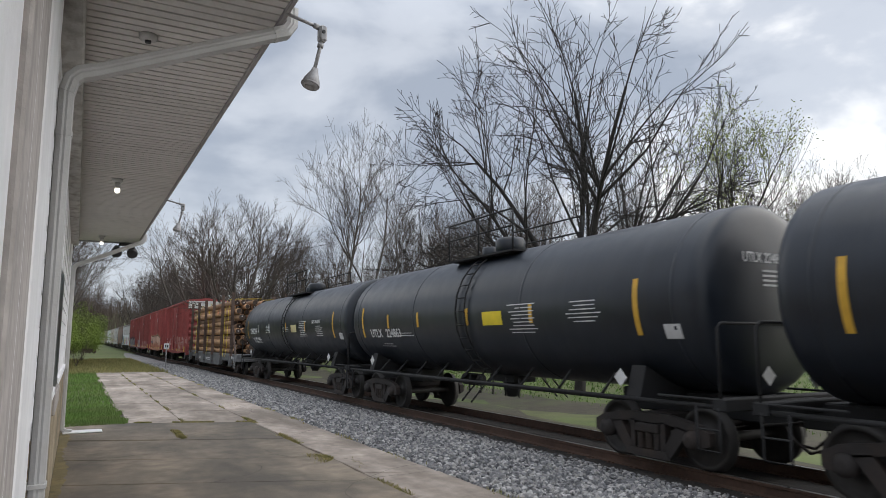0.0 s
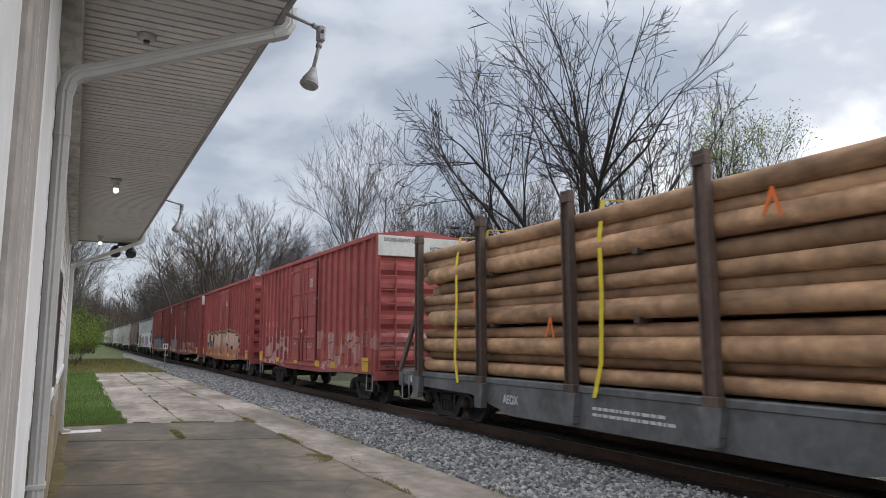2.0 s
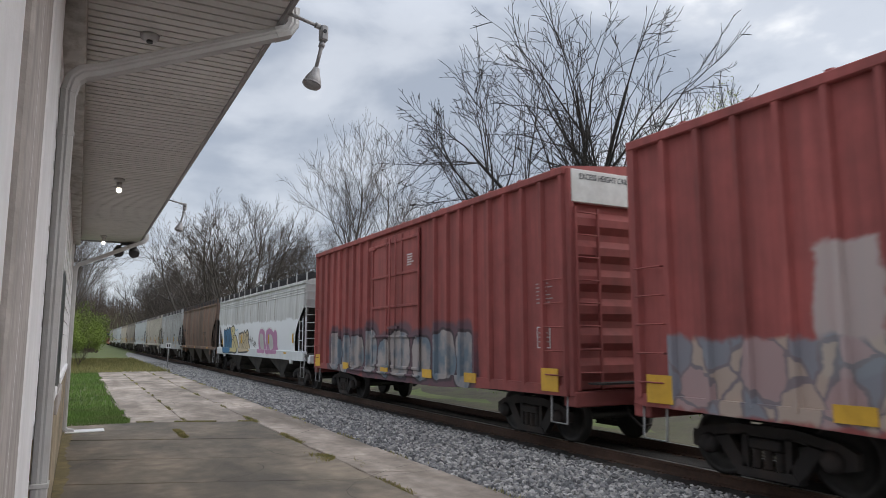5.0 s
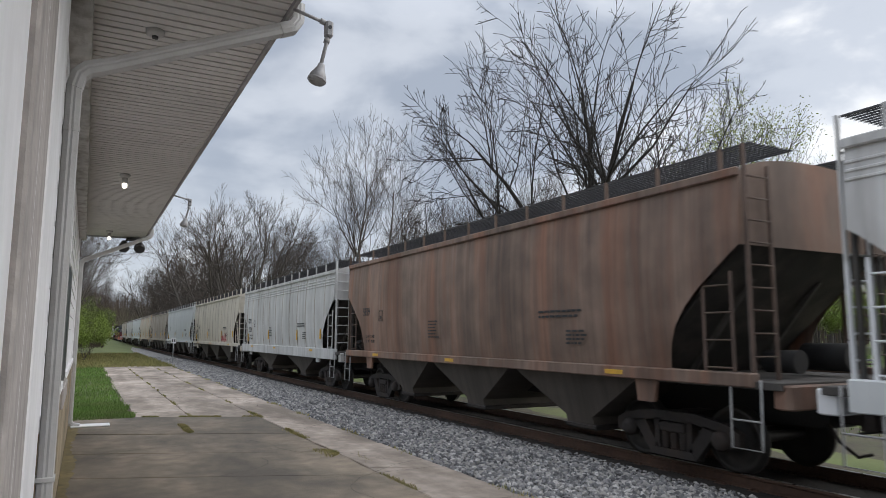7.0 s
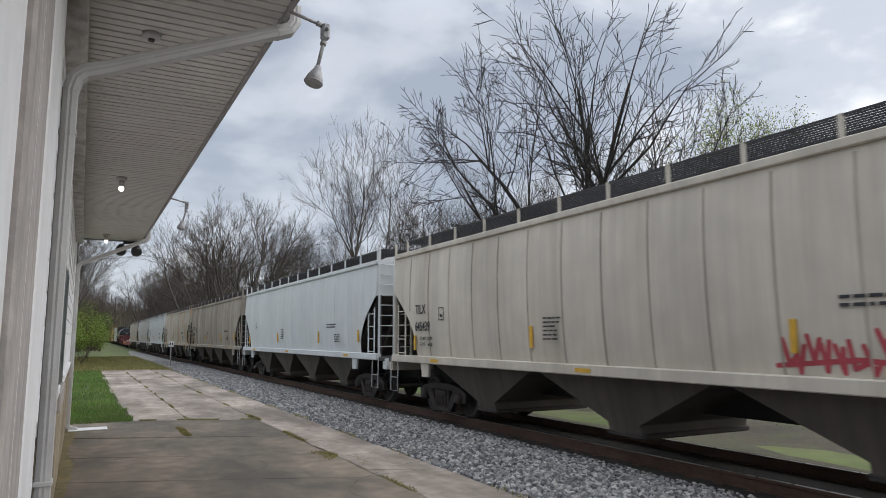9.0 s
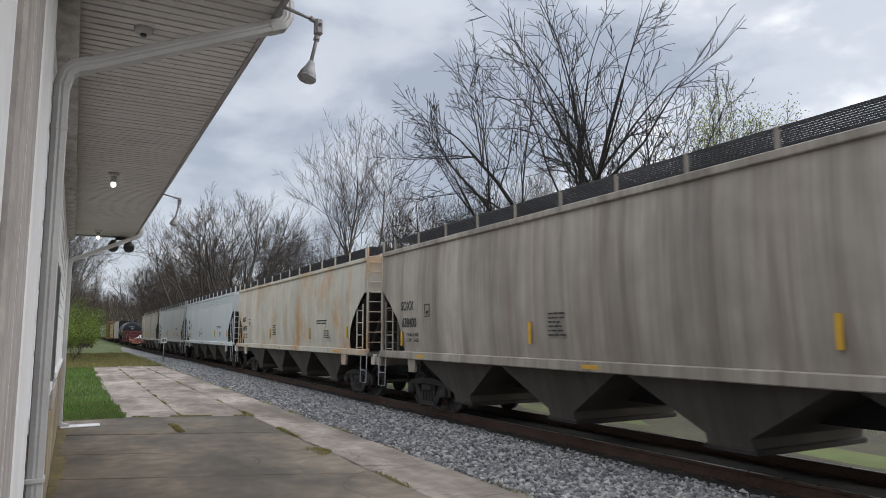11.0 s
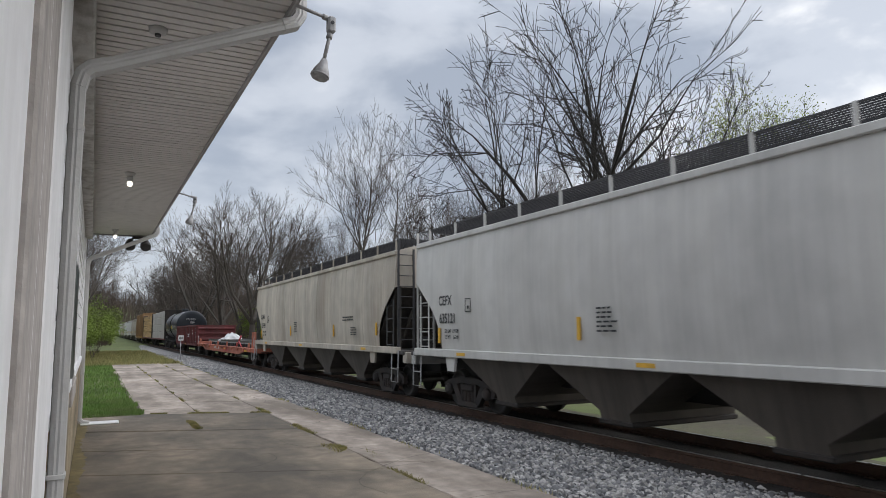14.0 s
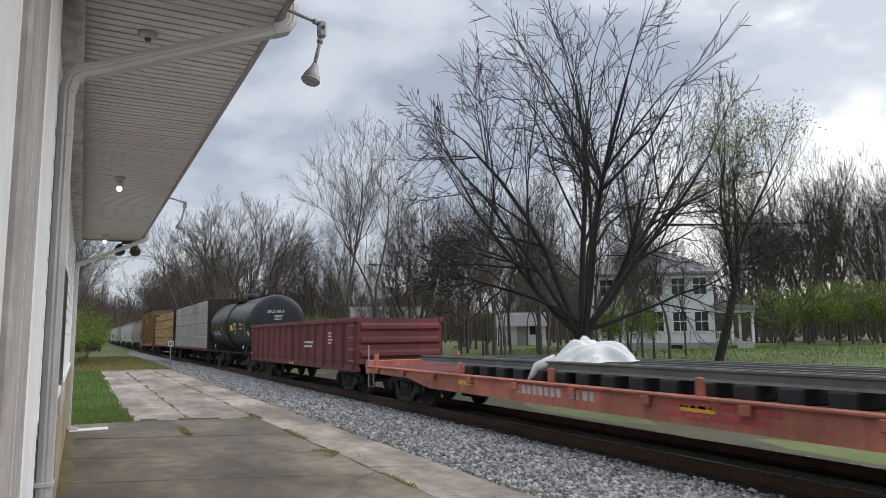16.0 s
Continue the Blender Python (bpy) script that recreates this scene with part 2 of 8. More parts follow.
    "hop_white": paint("hop_white", (0.64, 0.67, 0.685), 0.5, vary=0.06, grain=2, stain=(0.58, 0.60, 0.60), stain_amount=0.5, stain_scale=STREAK, stain_size=0.9, bump=0.05, streak=0.08),
    "hop_tan": paint("hop_tan", (0.60, 0.555, 0.48), 0.6, vary=0.1, grain=2, stain=(0.46, 0.41, 0.34), stain_amount=0.6, stain_scale=STREAK, stain_size=0.9, bump=0.05, streak=0.16),
    "hop_orange": paint("hop_orange", (0.60, 0.555, 0.47), 0.6, vary=0.1, grain=2, stain=(0.56, 0.29, 0.10), stain_amount=0.85, stain_scale=(1, 1.1, 0.7), stain_size=0.75, bump=0.05, stain_low=0.49, stain_high=0.68, streak=0.18),
    "hop_brown": paint("hop_brown", (0.235, 0.165, 0.13), 0.7, vary=0.3, grain=2, stain=(0.27, 0.12, 0.07), stain_amount=0.85, stain_scale=STREAK, stain_size=0.8, bump=0.08, streak=0.45),
    "hop_streaked": paint("hop_streaked", (0.42, 0.375, 0.32), 0.65, vary=0.15, grain=2, stain=(0.24, 0.185, 0.145), stain_amount=0.8, stain_scale=(1, 1.8, 0.12), stain_size=1.2, bump=0.06, streak=0.35),
    "hop_dusty": paint("hop_dusty", (0.50, 0.455, 0.39), 0.65, vary=0.15, grain=2, stain=(0.31, 0.255, 0.205), stain_amount=0.7, stain_scale=(1, 0.9, 0.35), stain_size=0.8, bump=0.06, streak=0.25),
    # dirty bay sheets, with under-car shade put into the colour
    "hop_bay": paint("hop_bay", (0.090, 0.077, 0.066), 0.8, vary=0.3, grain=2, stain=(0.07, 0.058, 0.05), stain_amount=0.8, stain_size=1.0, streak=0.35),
    # dirty end framing, its colour darkened for the shade between cars
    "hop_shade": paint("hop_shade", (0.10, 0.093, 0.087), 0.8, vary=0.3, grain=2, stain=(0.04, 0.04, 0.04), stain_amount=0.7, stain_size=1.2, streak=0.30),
    # near-black: grime plus the shade inside hopper ends and under bays
    "hop_grime_shade": paint("hop_grime_shade", (0.035, 0.032, 0.030), 0.85, vary=0.4, grain=3, stain=(0.09, 0.075, 0.065), stain_amount=0.6, stain_size=1.5),
    "ladder_steel": paint("ladder_steel", (0.28, 0.28, 0.28), 0.6, vary=0.2),
    "flat_orange": paint("flat_orange", (0.52, 0.18, 0.12), 0.7, vary=0.35, grain=3, stain=(0.22, 0.085, 0.06), stain_amount=0.65, stain_scale=(1, 0.5, 1), stain_size=1.0, stain_low=0.42, streak=0.30),
    "gon_red": paint("gon_red", (0.175, 0.041, 0.044), 0.7, vary=0.25, grain=3, stain=(0.08, 0.035, 0.03), stain_amount=0.7, stain_scale=STREAK, stain_size=1.2, streak=0.30),
    "tarp_white": paint("tarp_white", (0.66, 0.66, 0.66), 0.6, vary=0.1, grain=3, bump=0.5, bump_scale=6),
    "wrap_white": paint("wrap_white", (0.46, 0.44, 0.42), 0.5, vary=0.2, grain=2, stain=(0.28, 0.25, 0.22), stain_amount=0.6, stain_scale=(1, 3, 0.3)),
    "lumber": paint("lumber", (0.42, 0.27, 0.11), 0.75, vary=0.25, per_object=0.25),
    "box_brown": paint("box_brown", (0.24, 0.14, 0.06), 0.7, vary=0.2, stain=(0.12, 0.08, 0.05), stain_amount=0.6, stain_scale=STREAK),
    "steel_beam": paint("steel_beam", (0.13, 0.135, 0.13), 0.6, metal=0.3, vary=0.25),
    "rubber": paint("rubber", (0.02, 0.02, 0.022), 0.8, vary=0.3),
    "graf_black": paint("graf_black", (0.02, 0.022, 0.03), 0.6, vary=0.2, bump=0),
    "graf_blue": paint("graf_blue", (0.06, 0.18, 0.33), 0.6, vary=0.2, bump=0),
    "graf_sky": paint("graf_sky", (0.22, 0.40, 0.50), 0.6, vary=0.2, bump=0),
    "graf_cream": paint("graf_cream", (0.58, 0.50, 0.26), 0.6, vary=0.15, bump=0),
    "graf_pink": paint("graf_pink", (0.42, 0.20, 0.34), 0.6, vary=0.15, bump=0),
    "graf_tan": paint("graf_tan", (0.55, 0.45, 0.30), 0.6, vary=0.15, bump=0),
    "graf_grey": paint("graf_grey", (0.16, 0.16, 0.17), 0.65, vary=0.2, bump=0),
    "graf_white": paint("graf_white", (0.50, 0.46, 0.46), 0.65, vary=0.2, bump=0),
    "graf_red": paint("graf_red", (0.42, 0.06, 0.08), 0.6, vary=0.2, bump=0),
}


def glow(name, colour, strength):
    mt = bpy.data.materials.new(name)
    mt.use_nodes = True
    b = mt.node_tree.nodes["Principled BSDF"]
    b.inputs["Base Color"].default_value = (*colour, 1)
    b.inputs["Emission Color"].default_value = (*colour, 1)
    b.inputs["Emission Strength"].default_value = strength
    return mt


M["bulb"] = glow("bulb", (1.0, 0.93, 0.78), 2.5)
glass = bpy.data.materials.new("window_glass")
glass.use_nodes = True
gb = glass.node_tree.nodes["Principled BSDF"]
gb.inputs["Base Color"].default_value = (0.02, 0.025, 0.03, 1)
gb.inputs["Roughness"].default_value = 0.08
M["glass"] = glass


# ------------------------------------------------------------------ mesh building
class Shape:
    """A mesh in the making: corners and faces."""

    def __init__(self):
        self.v, self.f, self.smooth = [], [], []

    def add(self, verts, faces, smooth=False):
        k = len(self.v)
        self.v += [tuple(p) for p in verts]
        self.f += [tuple(i + k for i in q) for q in faces]
        self.smooth += [smooth] * len(faces)
        return self

    def box(self, x0, x1, y0, y1, z0, z1, c=0.0):
        """A box, with its edges cut by c."""
        if c <= 0:
            vs = [(x, y, z) for z in (z0, z1) for y in (y0, y1) for x in (x0, x1)]
            return self.add(vs, [(0, 2, 3, 1), (4, 5, 7, 6), (0, 1, 5, 4), (2, 6, 7, 3), (0, 4, 6, 2), (1, 3, 7, 5)])
        loops = []
        for z, d in ((z0, c), (z0 + c, 0), (z1 - c, 0), (z1, c)):
            a, b, p, q = x0 + d, x1 - d, y0 + d, y1 - d
            loops.append([(a + c, p, z), (b - c, p, z), (b, p + c, z), (b, q - c, z), (b - c, q, z), (a + c, q, z), (a, q - c, z), (a, p + c, z)])
        return self.loft(loops, True, True)

    def loft(self, loops, cap0=True, cap1=True, smooth=False, closed=True):
        n = len(loops[0])
        k = len(self.v)
        for lp in loops:
            self.v += [tuple(p) for p in lp]
        for r in range(len(loops) - 1):
            for i in range(n if closed else n - 1):
                j = (i + 1) % n
                self.f.append((k + r * n + i, k + r * n + j, k + (r + 1) * n + j, k + (r + 1) * n + i))
                self.smooth.append(smooth)
        if cap0:
            self.f.append(tuple(k + i for i in reversed(range(n))))
            self.smooth.append(False)
        if cap1:
            self.f.append(tuple(k + (len(loops) - 1) * n + i for i in range(n)))
            self.smooth.append(False)
        return self

    def tube(self, points, radii, n=8, cap=True, smooth=True):
        pts = [Vector(p) for p in points]
        if isinstance(radii, (int, float)):
            radii = [radii] * len(pts)
        loops, side = [], None
        for i, p in enumerate(pts):
            d = (pts[min(i + 1, len(pts) - 1)] - pts[max(i - 1, 0)]).normalized()
            if side is None:
                side = d.orthogonal().normalized()
            side = (side - d * side.dot(d)).normalized()
            up = d.cross(side)
            loops.append([p + (side * math.cos(a) + up * math.sin(a)) * radii[i] for a in (2 * math.pi * k / n for k in range(n))])
        return self.loft(loops, cap, cap, smooth)

    def prism(self, outline, axis, a, b):
        """An outline drawn in the two other axes (in x, y, z order), drawn out along axis from a to b."""
        def at(p, w):
            return {"x": (w, p[0], p[1]), "y": (p[0], w, p[1]), "z": (p[0], p[1], w)}[axis]
        return self.loft([[at(p, a) for p in outline], [at(p, b) for p in outline]])

    def mesh(self, name, material):
        me = bpy.data.meshes.new(name)
        me.from_pydata(self.v, [], self.f)
        me.polygons.foreach_set("use_smooth", self.smooth)
        me.materials.append(material)
        bm = bmesh.new()
        bm.from_mesh(me)
        bmesh.ops.recalc_face_normals(bm, faces=bm.faces)
        bm.to_mesh(me)
        bm.free()
        return me


def part(name, shape, material, parent=None, label="", at=None):
    me = shape if isinstance(shape, bpy.types.Mesh) else shape.mesh(name, M[material])
    ob = new(name, me)
    ob.parent = parent
    if at is not None:
        ob.matrix_basis = at
    if label:
        tagged(ob, label)
    return ob


def thing(name, label, category, at=None, group="", kind=""):
    ob = new(name)
    ob.empty_display_size = 0.2
    if at is not None:
        ob.matrix_basis = at
    return tagged(ob, label, category, group, kind)


def quick_mesh(name, verts, faces, materials, smooth=False, index=None):
    """A mesh straight from arrays of triangles or quads, for what is too much to count."""
    me = bpy.data.meshes.new(name)
    verts, faces = np.asarray(verts, np.float32), np.asarray(faces, np.int32)
    n, k = faces.shape
    me.vertices.add(len(verts))
    me.vertices.foreach_set("co", verts.ravel())
    me.loops.add(n * k)
    me.loops.foreach_set("vertex_index", faces.ravel())
    me.polygons.add(n)
    me.polygons.foreach_set("loop_start", np.arange(0, n * k, k, dtype=np.int32))
    me.polygons.foreach_set("use_smooth", np.full(n, smooth))
    for mt in materials:
        me.materials.append(mt)
    if index is not None:
        me.polygons.foreach_set("material_index", np.asarray(index, np.int32))
    me.update(calc_edges=True)
    return me


# ------------------------------------------------------------------ ground
TRACK_X, RAIL_Z = 9.0, -0.145
WALL_X = -0.20


def ground_height(x, y):
    """The lawn beyond the track climbs gently; the rest lies a little under the platform."""
    z = np.full(np.shape(x), -0.06)
    z = np.where(x > 4.3, -0.06 - 0.44 * np.clip((x - 4.3) / 3.0, 0, 1), z)
    rise = np.clip((x - 12.0) / 24.0, 0, 1)
    z = z + 1.1 * rise * rise * (3 - 2 * rise)
    return z + 1.2 * np.clip((np.hypot(x, y) - 70) / 300, 0, 1) + 26 * np.clip((y - 580) / 160, 0, 1)


def build_ground():
    xs = np.unique(np.r_[np.linspace(-1500, -60, 12), np.linspace(-60, 4.2, 30), np.linspace(4.2, 8, 8), np.linspace(8, 60, 50), np.linspace(60, 1500, 16)])
    ys = np.unique(np.r_[np.linspace(-1500, -30, 12), np.linspace(-30, 120, 90), np.linspace(120, 560, 12), np.linspace(580, 760, 10), np.linspace(800, 2500, 14)])
    gx, gy = np.meshgrid(xs, ys)
    gz = ground_height(gx, gy) + 0.03 * np.sin(gx * 0.9 + 1.3 * np.sin(gy * 0.31)) * np.sin(gy * 0.7) * (gx > 12)
    nx, ny = len(xs), len(ys)
    i = (np.arange(ny - 1)[:, None] * nx + np.arange(nx - 1)).ravel()
    ob = new("ground", quick_mesh("ground", np.stack([gx, gy, gz], -1).reshape(-1, 3), np.stack([i, i + 1, i + nx + 1, i + nx], -1), [M["ground_grass"]], True))
    tagged(ob, "spring lawn and rough grass sloping up beyond the track", "ground", kind="structure")


build_ground()

# a pale gravel drive on the far lawn
drive = Shape()
rows_ = []
for k in range(15):
    u = k / 14
    x, y = 44 + 26 * u, 40 + 9 * math.sin(u * 2.2) - 6 * u
    w = 1.6 + 1.2 * u
    rows_.append([(x, y - w, float(ground_height(x, y - w)) + 0.06), (x, y + w, float(ground_height(x, y + w)) + 0.06)])
drive.loft(rows_, False, False, closed=False)
tagged(part("road", drive, "road"), "grey asphalt drive curving over the far lawn", "road", kind="structure")


# ------------------------------------------------------------------ track
def build_ballast():
    ys = np.r_[np.linspace(-40, 60, 101), np.linspace(64, 574, 50)]
    xs = [4.40, 4.5, 5.6, 6.9, 7.6, 10.4, 11.1, 12.2]
    zs = [-0.16, -0.07, -0.13, -0.24, -0.345, -0.345, -0.5, -0.56]
    rng = np.random.default_rng(3)
    gx, gy = np.meshgrid(xs, ys)
    gz = np.tile(zs, (len(ys), 1)) + rng.uniform(-0.015, 0.015, gx.shape)
    nx, ny = len(xs), len(ys)
    i = (np.arange(ny - 1)[:, None] * nx + np.arange(nx - 1)).ravel()
    bed = new("ballast_bed", quick_mesh("ballast_bed", np.stack([gx, gy, gz], -1).reshape(-1, 3), np.stack([i, i + 1, i + nx + 1, i + nx], -1), [M["gravel_bed"]], True))
    tagged(bed, "grey crushed stone ballast bed under the track", "ballast", kind="structure")
    # dark sheet over the bed: oily fouling and the train's shadow in one colour
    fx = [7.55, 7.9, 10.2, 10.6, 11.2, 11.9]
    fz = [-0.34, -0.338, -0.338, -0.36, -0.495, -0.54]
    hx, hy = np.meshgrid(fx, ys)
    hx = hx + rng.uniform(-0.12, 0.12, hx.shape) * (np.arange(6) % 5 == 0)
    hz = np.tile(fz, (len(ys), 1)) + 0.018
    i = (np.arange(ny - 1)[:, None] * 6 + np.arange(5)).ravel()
    foul = new("fouled_shaded_ballast", quick_mesh("fouled_shaded_ballast", np.stack([hx, hy, hz], -1).reshape(-1, 3), np.stack([i, i + 1, i + 7, i + 6], -1), [M["fouled_shaded_bed"]], True))
    tagged(foul, "oily fouled ballast between and beyond the rails, painted dark as train shadow", "ballast", kind="structure")
    # loose stones on the shoulder
    ico = np.array([(0, 0, 1), (.89, 0, .45), (.28, .85, .45), (-.72, .53, .45), (-.72, -.53, .45), (.28, -.85, .45),
                    (.72, .53, -.45), (-.28, .85, -.45), (-.89, 0, -.45), (-.28, -.85, -.45), (.72, -.53, -.45), (0, 0, -1)])
    tri = np.array([(0, 1, 2), (0, 2, 3), (0, 3, 4), (0, 4, 5), (0, 5, 1), (1, 6, 2), (2, 7, 3), (3, 8, 4), (4, 9, 5), (5, 10, 1),
                    (6, 7, 2), (7, 8, 3), (8, 9, 4), (9, 10, 5), (10, 6, 1)])
    n = 42000
    u = rng.uniform(0, 1, n)
    y = 3.0 + 57.0 * u ** 1.9
    x = rng.uniform(4.36, 7.85, n)
    edge = rng.normal(0, 0.06, n)
    keep = x + edge > 4.44
    x, y = x[keep], y[keep]
    n = len(x)
    z = np.interp(x, xs, zs)
    size = rng.uniform(0.020, 0.043, n) * (1 + 0.35 * np.clip(y / 40, 0, 1))
    shape = ico[None] * rng.uniform(0.65, 1.2, (n, 12, 1)) * rng.uniform(0.7, 1.25, (n, 1, 3))
    a, b = rng.uniform(0, 6.283, n), rng.uniform(-1, 1, n)
    ca, sa, cb, sb = np.cos(a), np.sin(a), np.cos(b), np.sin(b)
    sx, sy, sz = shape[..., 0], shape[..., 1], shape[..., 2]
    sx, sz = cb[:, None] * sx - sb[:, None] * sz, sb[:, None] * sx + cb[:, None] * sz
    sx, sy = ca[:, None] * sx - sa[:, None] * sy, sa[:, None] * sx + ca[:, None] * sy
    v = np.stack([sx, sy, sz], -1) * size[:, None, None] + np.stack([x, y, z + size * 0.35], -1)[:, None]
    f = (tri[None] + (np.arange(n) * 12)[:, None, None]).reshape(-1, 3)
    mt = bpy.data.materials.new("ballast_stone")
    mt.use_nodes = True
    nn, ll = mt.node_tree.nodes, mt.node_tree.links
    geo, ramp = nn.new("ShaderNodeNewGeometry"), nn.new("ShaderNodeValToRGB")
    ll.new(geo.outputs["Random Per Island"], ramp.inputs[0])
    el = ramp.color_ramp.elements
    el[0].color, el[1].color = (0.075, 0.075, 0.08, 1), (0.46, 0.45, 0.44, 1)
    el.new(0.5).color = (0.21, 0.21, 0.215, 1)
    el.new(0.75).color = (0.30, 0.29, 0.275, 1)
    ll.new(ramp.outputs[0], nn["Principled BSDF"].inputs["Base Color"])
    nn["Principled BSDF"].inputs["Roughness"].default_value = 0.85
    stones = new("ballast_stones", quick_mesh("ballast_stones", v.reshape(-1, 3), f, [mt]))
    tagged(stones, "loose grey crushed stones beside the track", "ballast", kind="stuff")


build_ballast()


verge = Shape()
vr, vrng = [], random.Random(41)
for k in range(60):
    y = -40 + 5.0 * k
    vr.append([(11.0, y, -0.47), (12.8 + vrng.uniform(-0.3, 0.3), y, -0.51), (15.8 + vrng.uniform(-0.9, 0.9), y, float(ground_height(15.8, y)) + 0.05)])
verge.loft(vr, False, False, closed=False)
tagged(part("verge", verge, "brown_verge"), "bare brown dirt verge beyond the ballast", "ground", kind="structure")


def build_track():
    track = thing("railway_track", "rusty steel rails on dark weathered wooden ties", "track", pose(TRACK_X, 0, RAIL_Z), kind="structure")
    prof = [(-0.07, -0.18), (0.07, -0.18), (0.07, -0.165), (0.012, -0.145), (0.012, -0.045), (0.036, -0.035), (0.036, -0.004), (0.03, 0),
            (-0.03, 0), (-0.036, -0.004), (-0.036, -0.035), (-0.012, -0.045), (-0.012, -0.145), (-0.07, -0.165)]
    for sx in (-0.753, 0.753):
        s = Shape()
        s.prism([(sx + a, b) for a, b in prof], "y", -60, 574)
        rail = part("rail", s, "rail_rust", track)
        part("rail_head", Shape().box(sx - 0.029, sx + 0.029, -60, 574, -0.001, 0.003), "rail_head", rail, "worn bright running surface")
    rng = random.Random(5)
    tie = [Shape().box(-1.3 + d, 1.3 + d, -0.11, 0.11, -0.37, -0.185, 0.012).mesh("tie", M["tie_wood"]) for d in (-0.06, 0.0, 0.05)]
    plate = Shape()
    for sx in (-0.753, 0.753):
        plate.box(sx - 0.16, sx + 0.16, -0.09, 0.09, -0.187, -0.172, 0.004)
        for dx in (-0.10, 0.10):
            for dy in (-0.05, 0.05):
                plate.box(sx + dx - 0.012, sx + dx + 0.012, dy - 0.012, dy + 0.012, -0.175, -0.15)
    plate = plate.mesh("tie_plate", M["rail_rust"])
    for k in range(140):
        t = part("tie", rng.choice(tie), "tie_wood", track, at=pose(0, 0.5 + 0.54 * k, 0, 0, 0, rng.uniform(-1.5, 1.5)))
        if k < 60:
            part("tie_plate", plate, "rail_rust", t)


build_track()


# ------------------------------------------------------------------ platform
def build_platform():
    plat = thing("pavement", "old cracked concrete station platform in weathered slabs", "platform", kind="structure")
    part("subbase", Shape().box(WALL_X, 4.40, -8, 16.0, -0.25, -0.030).box(0.98, 4.40, 16.0, 42, -0.25, -0.030), "joint_soil", plat)
    rng = random.Random(11)

    def slab(x0, x1, y0, y1, kind, skew=0.42):
        """A slab whose cross joints run askew to the track."""
        g = 0.010
        tl = [rng.uniform(-0.010, 0.006) for _ in range(4)]
        a, b, c, d = x0 + g, x1 - g, y0 + g, y1 - g
        ring, n = [], 9
        for (p, q) in (((a, c), (b, c)), ((b, c), (b, d)), ((b, d), (a, d)), ((a, d), (a, c))):
            for k in range(n):
                u = k / n
                j = rng.uniform(-0.018, 0.010)
                x, y = p[0] + (q[0] - p[0]) * u, p[1] + (q[1] - p[1]) * u
                ring.append((x + (j if p[0] == q[0] else 0), y + (j if p[1] == q[1] else 0)))

        def at(x, y, dz, inset):
            u, v = (x - a) / (b - a), (y - c) / (d - c)
            z = (tl[0] * (1 - u) + tl[1] * u) * (1 - v) + (tl[2] * (1 - u) + tl[3] * u) * v
            x += inset if u < 0.5 else -inset
            y += inset if v < 0.5 else -inset
            return x, y - skew * (x - 2.0), (z + dz if dz > -0.1 else -0.12)
        part("slab", Shape().loft([[at(x, y, -0.2, 0) for x, y in ring], [at(x, y, -0.012, 0) for x, y in ring], [at(x, y, 0, 0.012) for x, y in ring]]), kind, plat)

    # near the building: two wide dark strips and a paler one by the ballast
    near_y = [-8.5, -4.6, -1.0, 2.4, 5.6, 8.85, 10.75, 13.0, 15.75]
    for (c0, c1), shift in (((WALL_X + 0.02, 3.47), 0.0), ((3.47, 4.43), -1.4)):
        for y0, y1 in zip(near_y, near_y[1:]):
            slab(c0, c1, y0 + shift, y1 + shift, "concrete" if c0 > 3 else "concrete_dark")
    # past the building the platform narrows
    for c0, c1, y in ((0.98, 2.15, 15.77), (2.15, 3.47, 15.77), (3.47, 4.45, 14.37)):
        while y < 41.0:
            step = rng.uniform(1.9, 3.3)
            slab(c0 + (rng.uniform(-0.06, 0.1) if c0 < 1 else 0), c1, y, y + step - 0.02, "concrete")
            y += step

    # cracks wander over the slabs
    cr = random.Random(23)
    for x, y, ang, n in ((2.9, 7.0, 80, 14), (2.2, 8.4, 10, 12), (1.6, 9.0, 20, 9), (3.0, 10.2, 100, 9), (3.6, 12.6, 60, 10), (1.2, 13.2, 5, 14), (0.2, 11.0, 70, 10), (3.9, 9.2, 95, 12), (2.6, 5.6, 30, 12),
                         (1.6, 17.5, 15, 8), (2.4, 20.0, 70, 10), (3.1, 19.2, 5, 9), (1.5, 23.5, 10, 9), (2.9, 25.5, 120, 8), (3.8, 17.0, 85, 12), (1.2, 30.0, 0, 12)):
        a, left, right = radians(ang), [], []
        for k in range(n):
            w = cr.uniform(0.0015, 0.0055) * (1 + 0.02 * y)
            px, py = -math.sin(a) * w, math.cos(a) * w
            left.append((x + px, y + py, 0.0085))
            right.append((x - px, y - py, 0.0085))
            a += cr.uniform(-0.4, 0.4)
            st = cr.uniform(0.10, 0.22) * (1 + 0.03 * y)
            x, y = x + math.cos(a) * st, y + math.sin(a) * st
            if not 0.05 < x < 4.35:
                break
        if len(left) > 2:
            part("crack", Shape().loft([left, right], False, False, closed=False), "crack", plat)
    ms, mrng = Shape(), random.Random(6)
    pts = [(WALL_X + 0.04, 4.0 + 0.14 * k) for k in range(80)]
    ms.loft([[(x, y, 0.006), (x + (0.06 + 0.08 * (0.5 + 0.5 * math.sin(y * 1.9)) + mrng.uniform(0.0, 0.06)), y, 0.007)] for x, y in pts], False, False, closed=False)
    part("moss_strip", ms, "moss", plat, "yellow-brown moss along the wall foot")


build_platform()


